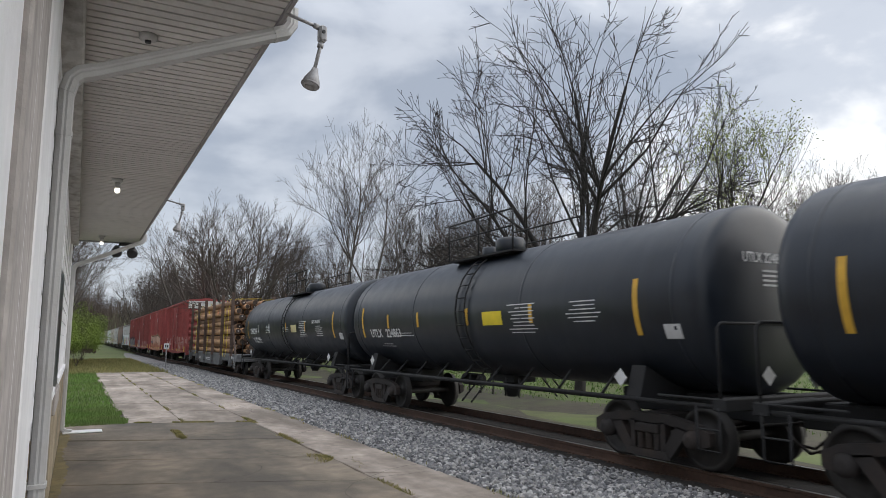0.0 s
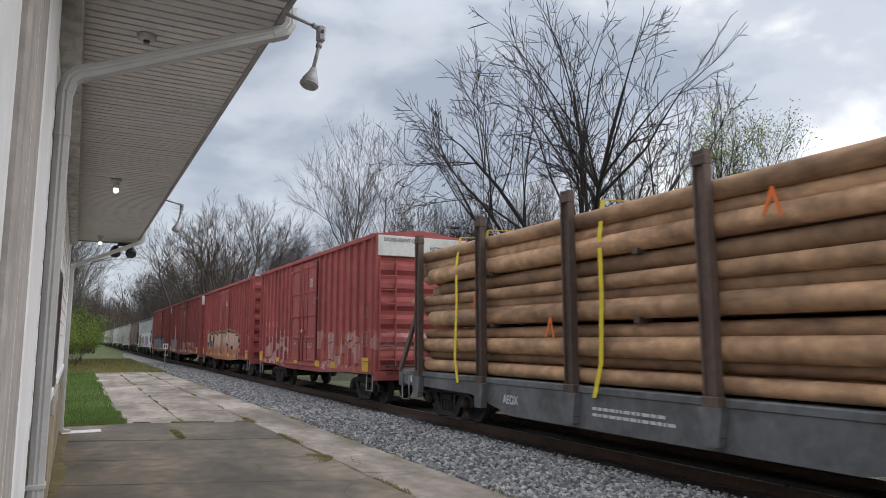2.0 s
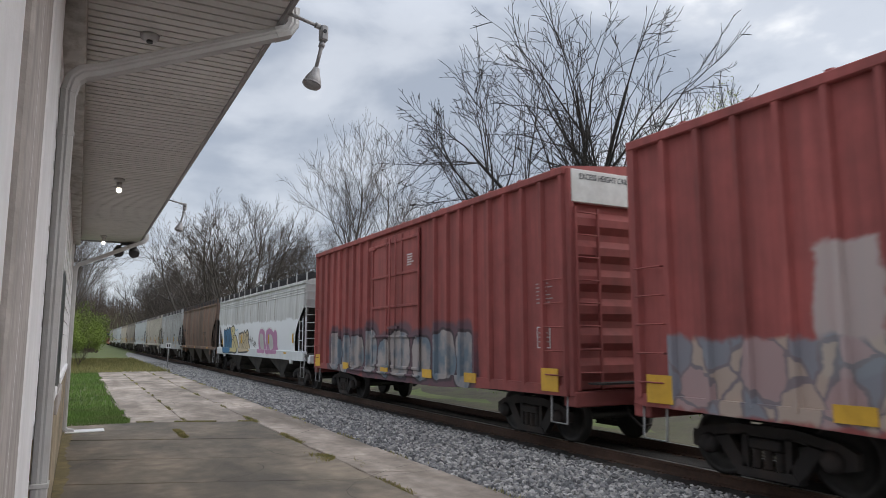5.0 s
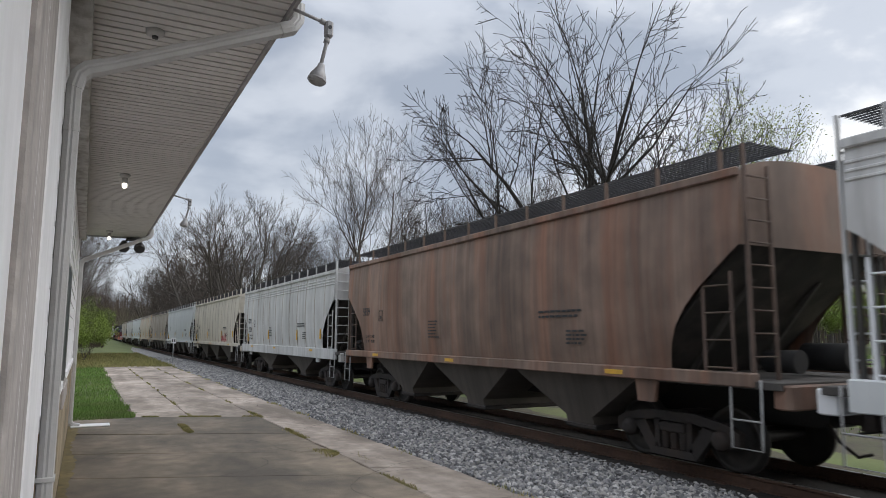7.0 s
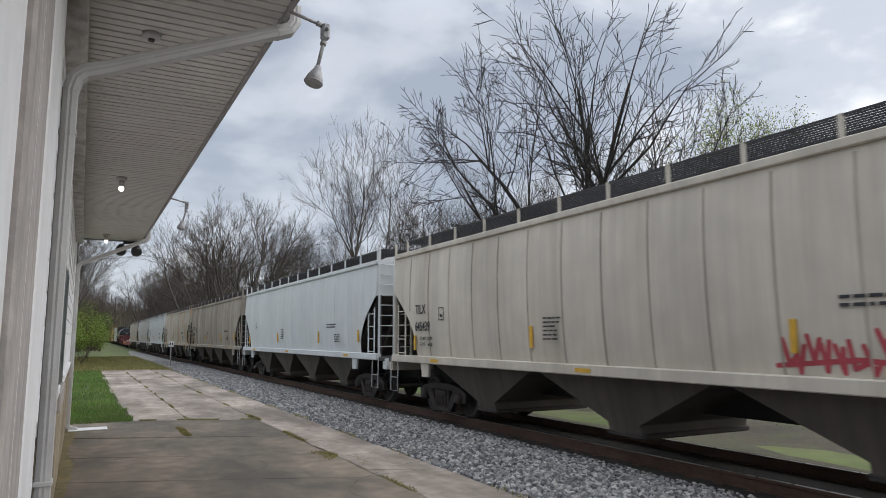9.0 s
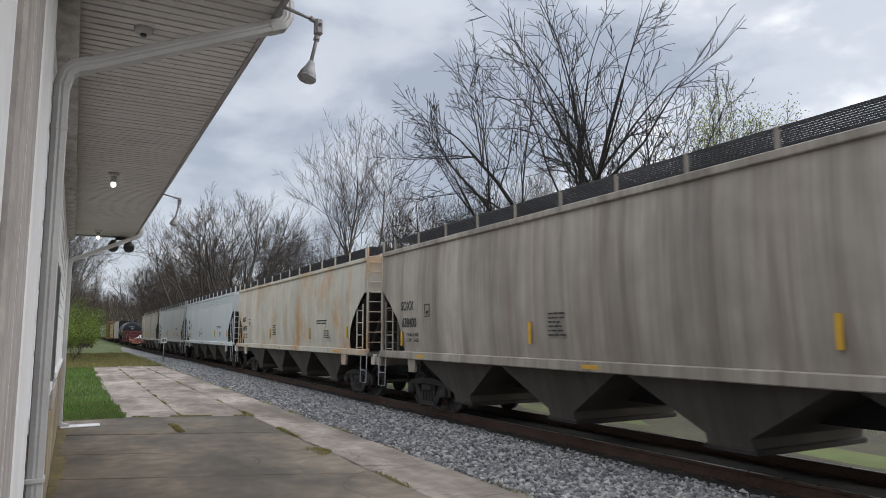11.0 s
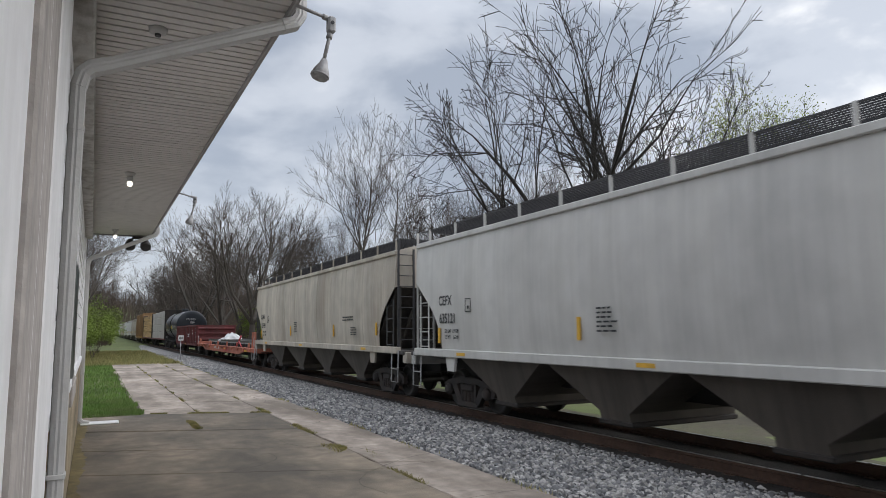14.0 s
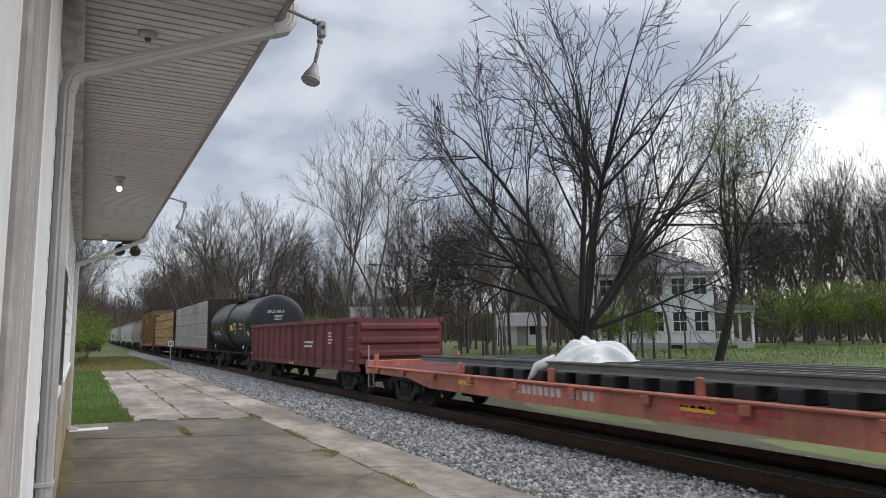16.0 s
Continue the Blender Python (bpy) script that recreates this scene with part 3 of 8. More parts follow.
def build_grass():
    """Blades on the strip by the platform and weeds in its joints."""
    rng = np.random.default_rng(8)

    def blades(n, x, y, z, h, wide=0.006):
        a = rng.uniform(0, 6.283, n)
        lean = rng.uniform(0.1, 0.7, n) * h
        w = wide * (1 + 0.06 * y)
        px, py = np.cos(a) * w, np.sin(a) * w
        b = rng.uniform(0, 6.283, n)
        v = np.stack([np.stack([x - px, y - py, z], -1), np.stack([x + px, y + py, z], -1), np.stack([x + np.cos(b) * lean, y + np.sin(b) * lean, z + h], -1)], 1)
        return v.reshape(-1, 3), np.arange(3 * n).reshape(-1, 3)
    n = 34000
    y = 16.0 + 27 * rng.uniform(0, 1, n) ** 1.5
    x = rng.uniform(-0.3, 1.05, n) + 0.06 * np.sin(y * 3.1)
    far = y > 20
    x = np.where(far, rng.uniform(-5.5, 1.05, n), x)
    v, f = blades(n, x, y, np.full(n, -0.06), rng.uniform(0.05, 0.13, n))
    tagged(new("grass", quick_mesh("grass", v, f, [M["grass_blade"]])), "bright green mown grass beside the platform", "grass", kind="stuff")
    n = 26000
    y = 41 + 30 * rng.uniform(0, 1, n) ** 1.2
    x = rng.uniform(-6, 4.6, n)
    v, f = blades(n, x, y, np.full(n, -0.06), rng.uniform(0.06, 0.22, n))
    tagged(new("rough_grass", quick_mesh("rough_grass", v, f, [M["dry_weed"]])), "rough yellowing grass past the platform's end", "grass", kind="stuff")
    # weeds in joints
    n = 24000
    which = rng.integers(0, 7, n)
    along = rng.uniform(0, 1, n)
    wild = rng.normal(0, 1, n)
    x = np.choose(which, [3.47 + 0.025 * wild, 2.15 + 0.022 * wild, 2.2 * along + 1.2, 3.45 + 0.10 * wild, 1.8 + 0.03 * wild, 4.42 + 0.05 * wild, 3.47 + 0.03 * wild])
    skewed = -0.42 * (x - 2.0) + 0.03 * rng.normal(0, 1, n)
    y = np.choose(which, [5 + 36 * along, 15.7 + 24 * along, 15.76 + skewed, 9.9 + 0.35 * rng.normal(0, 1, n), 13.2 + 2 * along, 6 + 34 * along, 7 + 9 * along])
    clump = np.sin(x * 5.3 + 2 * np.sin(y * 1.7)) + np.sin(y * 2.3 + 1.1 * x) > 0.25
    x, y = x[clump], y[clump]
    v, f = blades(len(x), x, y, np.full(len(x), -0.02), rng.uniform(0.015, 0.06, len(x)), 0.006)
    tagged(new("joint_weeds", quick_mesh("joint_weeds", v, f, [M["dry_weed"]])), "dry moss and weeds growing in the platform joints", "weeds", kind="stuff")
    # green lawn tufts beyond the track
    n = 30000
    x, y = rng.uniform(15.0, 44, n), rng.uniform(2, 45, n)
    v, f = blades(n, x, y, ground_height(x, y) - 0.01, rng.uniform(0.05, 0.16, n), 0.012)
    tagged(new("lawn", quick_mesh("lawn", v, f, [M["grass_blade"]])), "green lawn grass beyond the track", "grass", kind="stuff")


build_grass()


# ------------------------------------------------------------------ station building
EAVE_X, SOFFIT_Z, ROOF_Y0, ROOF_Y1 = 1.04, 3.78, -4.0, 15.6


def build_station():
    wall = thing("wall_station", "white painted timber wall of a freight house on a tan foundation", "wall", kind="structure")
    w = WALL_X
    # siding on both sides of the dark doorway
    part("siding", Shape().box(w - 0.25, w, -4, 14.9, 1.2, 4.1), "white_paint", wall)
    s = Shape()
    z = 1.25
    for y0, y1 in ((4.4, 7.7), (9.5, 14.8)):
        z = 1.25
        while z < 3.5:
            s.prism([(w, z), (w + 0.016, z), (w + 0.003, z + 0.19), (w, z + 0.19)], "y", y0, y1)
            z += 0.19
    part("clapboard", s, "white_paint", wall)
    part("foundation", Shape().box(w - 0.3, w + 0.035, 4.31, 15.0, -0.2, 1.22, 0.015).box(w - 0.3, w + 0.008, -4, 4.305, -0.2, 1.19), "foundation", wall, "rough tan concrete foundation")
    part("water_table", Shape().box(w - 0.05, w + 0.05, 4.3, 7.7, 1.22, 1.30, 0.008).box(w - 0.05, w + 0.05, 9.5, 15.0, 1.22, 1.30, 0.008), "white_paint", wall)
    # frieze with eave shade painted into its grey
    part("frieze", Shape().box(w - 0.02, w + 0.13, -4, 15.0, 3.58, SOFFIT_Z, 0.01), "trim_shade", wall, "stained frieze board under the eave, greyed by painted shade")
    part("corner_board", Shape().box(w - 0.02, w + 0.03, 14.75, 15.0, 1.2, 3.6, 0.006), "white_paint", wall)
    # timbers by the near doorway
    part("door_post", Shape().box(w - 0.1, w + 0.035, 2.16, 2.49, 0.005, 3.6, 0.01), "grey_wood", wall, "weathered grey post of a freight door")
    part("door_post", Shape().box(w - 0.1, w + 0.022, 2.58, 3.14, 0.005, 3.6, 0.008), "grey_wood", wall, "weathered grey post of a freight door")
    # white strip added to paint the lit chamfer of the post's edge
    part("lit_edge_strip", Shape().box(w - 0.1, w + 0.030, 2.497, 2.575, 0.005, 3.6, 0.01), "white_paint", wall)
    part("door_casing", Shape().box(w - 0.1, w + 0.028, 3.15, 4.02, 0.005, 3.6, 0.008), "white_paint", wall)
    part("freight_door", Shape().box(w - 0.1, w + 0.012, -2.0, 2.145, 0.02, 3.6, 0.008), "white_paint", wall, "white painted sliding freight door")
    # solid dark strip stands in for the shade of the gap
    part("shadow_gap", Shape().box(w - 0.1, w + 0.010, 4.03, 4.3, 0.005, 3.56), "dark_metal", wall, "dark strip painted as the shaded gap beside the casing")
    # dark door standing shut in the wall
    door = thing("door_1", "dark green door with a worn wooden sill", "door", kind="structure")
    part("leaf", Shape().box(w + 0.002, w + 0.03, 7.75, 9.4, 1.23, 2.47, 0.006), "door_dark", door)
    part("door_sill", Shape().box(w + 0.001, w + 0.06, 7.7, 9.48, 1.02, 1.225, 0.01), "grey_wood", door)
    # the rest of the building closes the place
    part("end_wall", Shape().box(-8.0, w - 0.25, 14.7, 14.9, 1.2, 4.1).box(-8.0, w - 0.25, -4.0, -3.8, 1.2, 4.1).box(-8.2, -8.0, -4.0, 14.9, 1.2, 4.1), "white_paint", wall)
    part("end_foundation", Shape().box(-8.2, w - 0.3, -4, 15.0, -0.2, 1.21), "foundation", wall)

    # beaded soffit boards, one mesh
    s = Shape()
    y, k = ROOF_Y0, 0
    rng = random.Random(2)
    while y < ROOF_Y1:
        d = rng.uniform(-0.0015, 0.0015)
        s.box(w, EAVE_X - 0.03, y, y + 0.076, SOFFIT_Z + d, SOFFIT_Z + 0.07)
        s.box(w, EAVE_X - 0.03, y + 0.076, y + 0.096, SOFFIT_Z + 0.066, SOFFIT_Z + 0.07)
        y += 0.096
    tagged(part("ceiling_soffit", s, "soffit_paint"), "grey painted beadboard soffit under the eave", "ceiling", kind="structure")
    roof = thing("roof_station", "low pitched dark roof with a wide overhanging eave", "roof", kind="structure")
    x0 = EAVE_X
    part("roof_deck", Shape().prism([(x0 - 0.02, SOFFIT_Z + 0.074), (x0 - 0.02, SOFFIT_Z + 0.22), (-4.0, SOFFIT_Z + 2.6), (-8.8, SOFFIT_Z + 0.2), (-8.8, SOFFIT_Z + 0.074)], "y", ROOF_Y0, ROOF_Y1), "roof_metal", roof)
    part("fascia", Shape().box(x0 - 0.03, x0, ROOF_Y0, ROOF_Y1, SOFFIT_Z - 0.03, SOFFIT_Z + 0.2, 0.004).box(WALL_X, x0, ROOF_Y1 - 0.002, ROOF_Y1 + 0.03, SOFFIT_Z - 0.03, SOFFIT_Z + 0.2, 0.004), "fascia", roof, "dark fascia board along the eave")
    g = []
    for a in range(9):
        an = math.pi * (1 + a / 8)
        g.append((x0 + 0.04 + 0.04 * math.cos(an), SOFFIT_Z + 0.17 + 0.08 * math.sin(an)))
    g += [(x, z + 0.006) for x, z in reversed(g)]
    part("gutter", Shape().prism(g, "y", ROOF_Y0, ROOF_Y1), "fascia", roof)


build_station()


def downspout(y, foot, drop):
    ob = thing("downspout", "grey painted ribbed metal downspout running from eave to wall", "downspout", pose(0, y, 0), group="downspouts")
    xw = WALL_X + 0.068
    # short pipe out of the gutter, elbow, sloping run, elbow, wall run
    zt, zs = SOFFIT_Z + 0.10, SOFFIT_Z - 0.06
    top = [(EAVE_X + 0.06, 0, zt), (EAVE_X + 0.06, 0, zs + 0.05), (EAVE_X + 0.03, 0, zs), (EAVE_X - 0.05, 0, zs - 0.035)]
    part("outlet_elbow", flat_pipe(top, 0.05, 0.042), "downspout", ob)
    part("sloping_pipe", flat_pipe([(EAVE_X - 0.04, 0, zs - 0.03), (xw + 0.12, 0, zs - drop + 0.02)], 0.046, 0.04), "downspout", ob)
    bend = [(xw + 0.14, 0, zs - drop + 0.03), (xw + 0.06, 0, zs - drop), (xw + 0.02, 0, zs - drop - 0.04), (xw, 0, zs - drop - 0.12)]
    part("wall_elbow", flat_pipe(bend, 0.05, 0.043), "downspout", ob)
    part("wall_pipe", flat_pipe([(xw, 0, zs - drop - 0.11), (xw, 0, foot + 0.18)], 0.046, 0.04), "downspout", ob)
    part("joint_band", flat_pipe([(xw, 0, zs - drop - 0.34), (xw, 0, zs - drop - 0.37)], 0.05, 0.044), "downspout", ob)
    part("shoe", flat_pipe([(xw, 0, foot + 0.2), (xw, 0, foot + 0.1), (xw + 0.05, 0, foot + 0.05), (xw + 0.16, 0, foot + 0.03)], 0.05, 0.043), "downspout", ob)
    for z in (1.0,):
        part("bracket", Shape().box(WALL_X, xw + 0.045, -0.055, 0.055, z, z + 0.025, 0.003), "downspout", ob)
    return ob


def flat_pipe(points, half_wide, half_deep):
    """A rectangular corrugated pipe bent in the plane across the wall."""
    s, loops = Shape(), []
    pts = [Vector(p) for p in points]
    prof = []
    for k in range(24):
        a = 2 * math.pi * k / 24
        c, sn = math.cos(a), math.sin(a)
        r = 1.0 / max(abs(c), abs(sn))
        r = min(r, 1.25) * (1.0 if k % 2 else 0.94)
        prof.append((c * r * half_wide, sn * r * half_deep))
    for i, p in enumerate(pts):
        d = (pts[min(i + 1, len(pts) - 1)] - pts[max(i - 1, 0)]).normalized()
        side = Vector((0, 1, 0))
        up = d.cross(side).normalized()
        loops.append([p + side * a + up * b for a, b in prof])
    return s.loft(loops)


downspout(4.15, 0.0, 0.50)
downspout(14.9, 0.0, 0.52)
splash = Shape().box(-0.12, 0.55, 14.75, 15.15, 0.004, 0.03, 0.01)
tagged(part("splash_block", splash, "sign_white"), "pale concrete splash block under the downspout", "splash block")


def gooseneck(y):
    ob = thing("eave_lamp", "weathered grey outdoor flood lamp on a pipe arm under the eave", "lamp", pose(EAVE_X, y, SOFFIT_Z - 0.03), group="lamps along the eave")
    part("arm", Shape().tube([(-0.02, 0, 0.0), (0.19, 0, -0.045)], 0.011, 10), "lamp_metal", ob)
    part("collar", Shape().tube([(0.155, 0, -0.037), (0.185, 0, -0.044)], 0.018, 10), "lamp_metal", ob)
    j = part("joint_box", Shape().box(0.185, 0.235, -0.03, 0.03, -0.14, -0.03, 0.012), "lamp_metal", ob)
    part("screw", Shape().tube([(0.21, -0.028, -0.08), (0.21, -0.036, -0.08)], 0.012, 8), "dark_metal", j)
    part("stem", Shape().tube([(0.205, 0, -0.13), (0.195, 0, -0.19), (0.165, 0, -0.33)], [0.013, 0.012, 0.012], 10), "lamp_metal", ob)
    part("collar", Shape().tube([(0.203, 0, -0.15), (0.197, 0, -0.175)], 0.02, 10), "lamp_metal", ob)
    hd = [((0.17, 0, -0.32), 0.020), ((0.165, 0, -0.345), 0.026), ((0.158, 0, -0.37), 0.038), ((0.150, 0, -0.40), 0.052), ((0.142, 0, -0.43), 0.057), ((0.138, 0, -0.445), 0.050), ((0.136, 0, -0.452), 0.03)]
    head = part("lamp_head", Shape().tube([p for p, _ in hd], [r for _, r in hd], 18), "lamp_metal", ob, "bell shaped grey flood lamp")
    part("rim", Shape().tube([(0.144, 0, -0.422), (0.141, 0, -0.434)], 0.059, 18), "lamp_metal", head)
    return ob


gooseneck(3.95)
gooseneck(10.35)


def soffit_light(x, y):
    ob = thing("soffit_light", "small lit bulb in a grey holder on the soffit", "lamp", pose(x, y, SOFFIT_Z), group="bulbs under the soffit")
    part("base", Shape().tube([(0, 0, 0.0), (0, 0, -0.03), (0, 0, -0.05)], [0.065, 0.06, 0.03], 16), "downspout", ob)
    part("socket", Shape().tube([(0, 0, -0.04), (0, 0, -0.12)], 0.035, 12), "downspout", ob)
    part("bulb", Shape().tube([(0, 0, -0.115), (0, 0, -0.14), (0, 0, -0.17), (0, 0, -0.185)], [0.022, 0.034, 0.028, 0.008], 14), "bulb", ob, "glowing warm bulb")


soffit_light(0.34, 9.4)
soffit_light(0.32, 14.8)
sensor = thing("soffit_box", "round grey junction cover on the soffit", "junction box", pose(0.30, 4.75, SOFFIT_Z))
part("cover", Shape().tube([(0, 0, 0), (0, 0, -0.03), (0, 0, -0.04)], [0.062, 0.058, 0.035], 18), "downspout", sensor)
part("knob", Shape().tube([(0, 0, -0.03), (0, 0, -0.055)], 0.02, 10), "dark_metal", sensor)

flood = thing("security_light", "dark twin security lights hung at the eave's far corner", "lamp", pose(0.78, 15.55, SOFFIT_Z - 0.03))
part("plate", Shape().box(-0.12, 0.12, -0.04, 0.04, -0.05, 0.0, 0.01), "dark_metal", flood)
for sx in (-0.16, 0.14):
    part("lamp_head", Shape().tube([(sx, 0, -0.06), (sx, -0.02, -0.14), (sx, -0.08, -0.2), (sx, -0.12, -0.24)], [0.04, 0.09, 0.11, 0.10], 12), "dark_metal", flood)
    part("arm", Shape().tube([(sx * 0.5, 0, -0.03), (sx, 0, -0.08)], 0.02, 8), "dark_metal", flood)


def sign_post(x, y):
    ob = thing("track_sign", "small white trackside marker on a thin grey post", "sign", pose(x, y, -0.1))
    part("post", Shape().tube([(0, 0, 0), (0, 0, 1.55)], 0.03, 8), "lamp_metal", ob)
    p = part("plate", Shape().box(-0.16, 0.16, -0.04, -0.025, 1.28, 1.62, 0.005), "sign_white", ob)
    part("marking", Shape().box(-0.10, -0.02, -0.046, -0.042, 1.36, 1.54).box(0.03, 0.10, -0.046, -0.042, 1.36, 1.54), "black_mark", p, "two dark bars")


sign_post(5.2, 47.7)


# ------------------------------------------------------------------ trees
def branch_mesh(name, segments, material_thick, material_thin):
    """segments: polylines with radii. Thick ones are five-sided, thin ones three-sided."""
    V, F, I, k = [], [], [], 0
    for pts, radii in segments:
        n = 6 if radii[0] > 0.05 else (4 if radii[0] > 0.015 else 3)
        p = np.array(pts)
        d = np.gradient(p, axis=0)
        d /= np.linalg.norm(d, axis=1, keepdims=True) + 1e-9
        ref = np.array((0.3, 0.9, 0.2)) if abs(d[0, 2]) > 0.6 else np.array((0.0, 0.1, 1.0))
        s = np.cross(d, ref)
        s /= np.linalg.norm(s, axis=1, keepdims=True) + 1e-9
        u = np.cross(d, s)
        a = np.arange(n) * 2 * np.pi / n
        ring = p[:, None] + (s[:, None] * np.cos(a)[None, :, None] + u[:, None] * np.sin(a)[None, :, None]) * np.array(radii)[:, None, None]
        m_ = len(p)
        V.append(ring.reshape(-1, 3))
        i = (np.arange(m_ - 1)[:, None] * n + np.arange(n)).ravel()
        j = (np.arange(m_ - 1)[:, None] * n + (np.arange(n) + 1) % n).ravel()
        F.append(np.stack([i, j, j + n, i + n], -1) + k)
        I.append(np.full(len(i), 0 if radii[0] > 0.03 else 1))
        k += m_ * n
    return quick_mesh(name, np.concatenate(V), np.concatenate(F), [M[material_thick], M[material_thin]], True, np.concatenate(I))


def grow(rng, height, trunk_r, stems, spread, fork, levels, counts, up=0.25, thin=0.006, lean=(0.0, 0.0), wiggle=0.12, limbs=(), angles=(0.35, 0.95)):
    """Polylines of a bare tree: stems that fan out from the fork, and branches on branches."""
    out = []

    def limb(p, d, length, r, level):
        n = max(3, int(5 - level * 0.5)) if level < 3 else 3
        pts, radii = [np.array(p)], [r]
        d = np.array(d) / np.linalg.norm(d)
        end_r = max(thin, r * (0.28 if level else 0.35))
        for k in range(n):
            d = d + rng.normal(0, wiggle, 3) + np.array((0, 0, up * (0.45 if level < 3 else 0.2)))
            d /= np.linalg.norm(d)
            pts.append(pts[-1] + d * length / n)
            radii.append(r + (end_r - r) * (k + 1) / n)
        out.append((pts, radii))
        if level >= levels:
            return
        for c in range(counts[level]):
            u = rng.uniform(0.22 if level else 0.3, 1.0) if c else 1.0
            i = min(int(u * n), n - 1)
            q = pts[i] + (pts[i + 1] - pts[i]) * (u * n - i)
            dd = pts[i + 1] - pts[i]
            dd = dd / np.linalg.norm(dd)
            side = rng.normal(0, 1, 3)
            side -= dd * side.dot(dd)
            side /= np.linalg.norm(side)
            ang = rng.uniform(*angles) if c else 0.2
            nd = dd * math.cos(ang) + side * math.sin(ang)
            rr = max(thin, (r + (end_r - r) * u) * rng.uniform(0.45, 0.7))
            limb(q, nd, length * rng.uniform(0.38, 0.62) * (1.1 - 0.35 * u), rr, level + 1)

    base = np.zeros(3)
    top = np.array((lean[0] * fork, lean[1] * fork, fork))
    mid = top * 0.5 + rng.normal(0, 0.05, 3) * (1, 1, 0)
    out.append(([base - (0, 0, 0.3), base + (0, 0, 0.15), mid, top], [trunk_r * 1.35, trunk_r * 1.1, trunk_r, trunk_r * 0.9]))
    for z0, side, depth, length, r in limbs:
        a, b = radians(side), radians(depth)
        limb(np.array((0.0, 0.0, z0)), (math.sin(a), math.sin(b), math.cos(a) * math.cos(b)), length, r, 0)
    for s in range(0 if limbs else stems):
        a = 2 * math.pi * (s + rng.uniform(-0.3, 0.3)) / stems
        tilt = spread * rng.uniform(0.35, 1.1) if stems > 1 else spread * 0.2
        d = np.array((math.cos(a) * math.sin(tilt) + lean[0], math.sin(a) * math.sin(tilt) + lean[1], math.cos(tilt)))
        limb(top, d, (height - fork) * rng.uniform(0.78, 0.95) * (1.0 - 0.38 * min(1.0, tilt)), trunk_r * rng.uniform(0.45, 0.65) if stems > 1 else trunk_r * 0.85, 0)
    return out


def tree_meshes(name, seed, **kw):
    thick, thin_m = kw.pop("mats", ("bark_grey", "twig"))
    segs = grow(np.random.default_rng(seed), **kw)
    big = [s for s in segs if s[1][0] > 0.035]
    small = [s for s in segs if s[1][0] <= 0.035]
    return branch_mesh("trunk", big, thick, thin_m), branch_mesh("crown", small, thick, thin_m), segs


def leaf_mesh(name, rng, points, n, size, spread, material):
    pts = np.array(points)[rng.integers(0, len(points), n)] + rng.normal(0, spread, (n, 3))
    a = rng.normal(0, 1, (n, 3))
    a /= np.linalg.norm(a, axis=1, keepdims=True)
    b = np.cross(a, rng.normal(0, 1, (n, 3)))
    b /= np.linalg.norm(b, axis=1, keepdims=True)
    s = size * rng.uniform(0.6, 1.3, (n, 1))
    v = np.stack([pts - a * s, pts + b * s * 0.45, pts + a * s, pts - b * s * 0.45], 1).reshape(-1, 3)
    return quick_mesh(name, v, np.arange(4 * n).reshape(-1, 4), [M[material]])


def place(az, dist):
    x, y = dist * math.sin(radians(az)), dist * math.cos(radians(az))
    return x, y, float(ground_height(x, y))


def tree(label, meshes, az, dist, turn=0, scale=1.0, leaves=None, group="", wide=1.0):
    x, y, z = place(az, dist)
    ob = thing("tree", label, "tree", pose(x, y, z - 0.05, 0, 0, turn), group)
    ob.scale = (scale * wide, scale * wide, scale)
    part("trunk", meshes[0], "", ob)
    part("crown", meshes[1], "", ob)
    if leaves:
        part("leaves", leaves, "", ob, "sparse yellow-green spring leaves")
    return ob


# the large bare tree between track and house
# its limbs: height of the fork, lean to one side, lean away (degrees), length, thickness
MAIN_LIMBS = ((1.7, -15, 4, 12.6, 0.22), (1.8, 0, 8, 13.2, 0.22), (2.0, 15, -6, 12.8, 0.23), (2.1, 31, 8, 12.0, 0.20), (2.3, -41, 6, 9.6, 0.18), (2.2, -27, -10, 10.8, 0.17), (2.5, 47, -4, 10.4, 0.18),
              (3.0, -66, -5, 7.4, 0.12), (2.6, 66, 8, 8.0, 0.13), (2.2, 8, -34, 8.0, 0.12), (2.3, -4, 36, 8.0, 0.12))
main = tree_meshes("main", 27, height=15.0, trunk_r=0.30, stems=2, spread=0.6, fork=2.4, levels=4, counts=(9, 6, 4, 2), up=0.07, thin=0.015, mats=("bark", "twig_dark"), wiggle=0.10, limbs=MAIN_LIMBS, angles=(0.5, 0.95))
tree("large bare tree with a wide fan of dark branches", main, 39.4, 27.5, turn=-39.4, scale=0.84, wide=0.84)

green = tree_meshes("green", 5, height=11.0, trunk_r=0.20, stems=4, spread=0.34, fork=3.2, levels=3, counts=(9, 6, 5), up=0.3, thin=0.006, lean=(0.24, -0.12), mats=("bark", "twig"))
tips = [s[0][-1] for s in green[2] if s[1][0] < 0.03]
tree("slender tree with first yellow-green spring leaves", green, 49.8, 36, scale=1.1, leaves=leaf_mesh("leaves", np.random.default_rng(4), tips, 7000, 0.055, 0.24, "leaf_spring"))

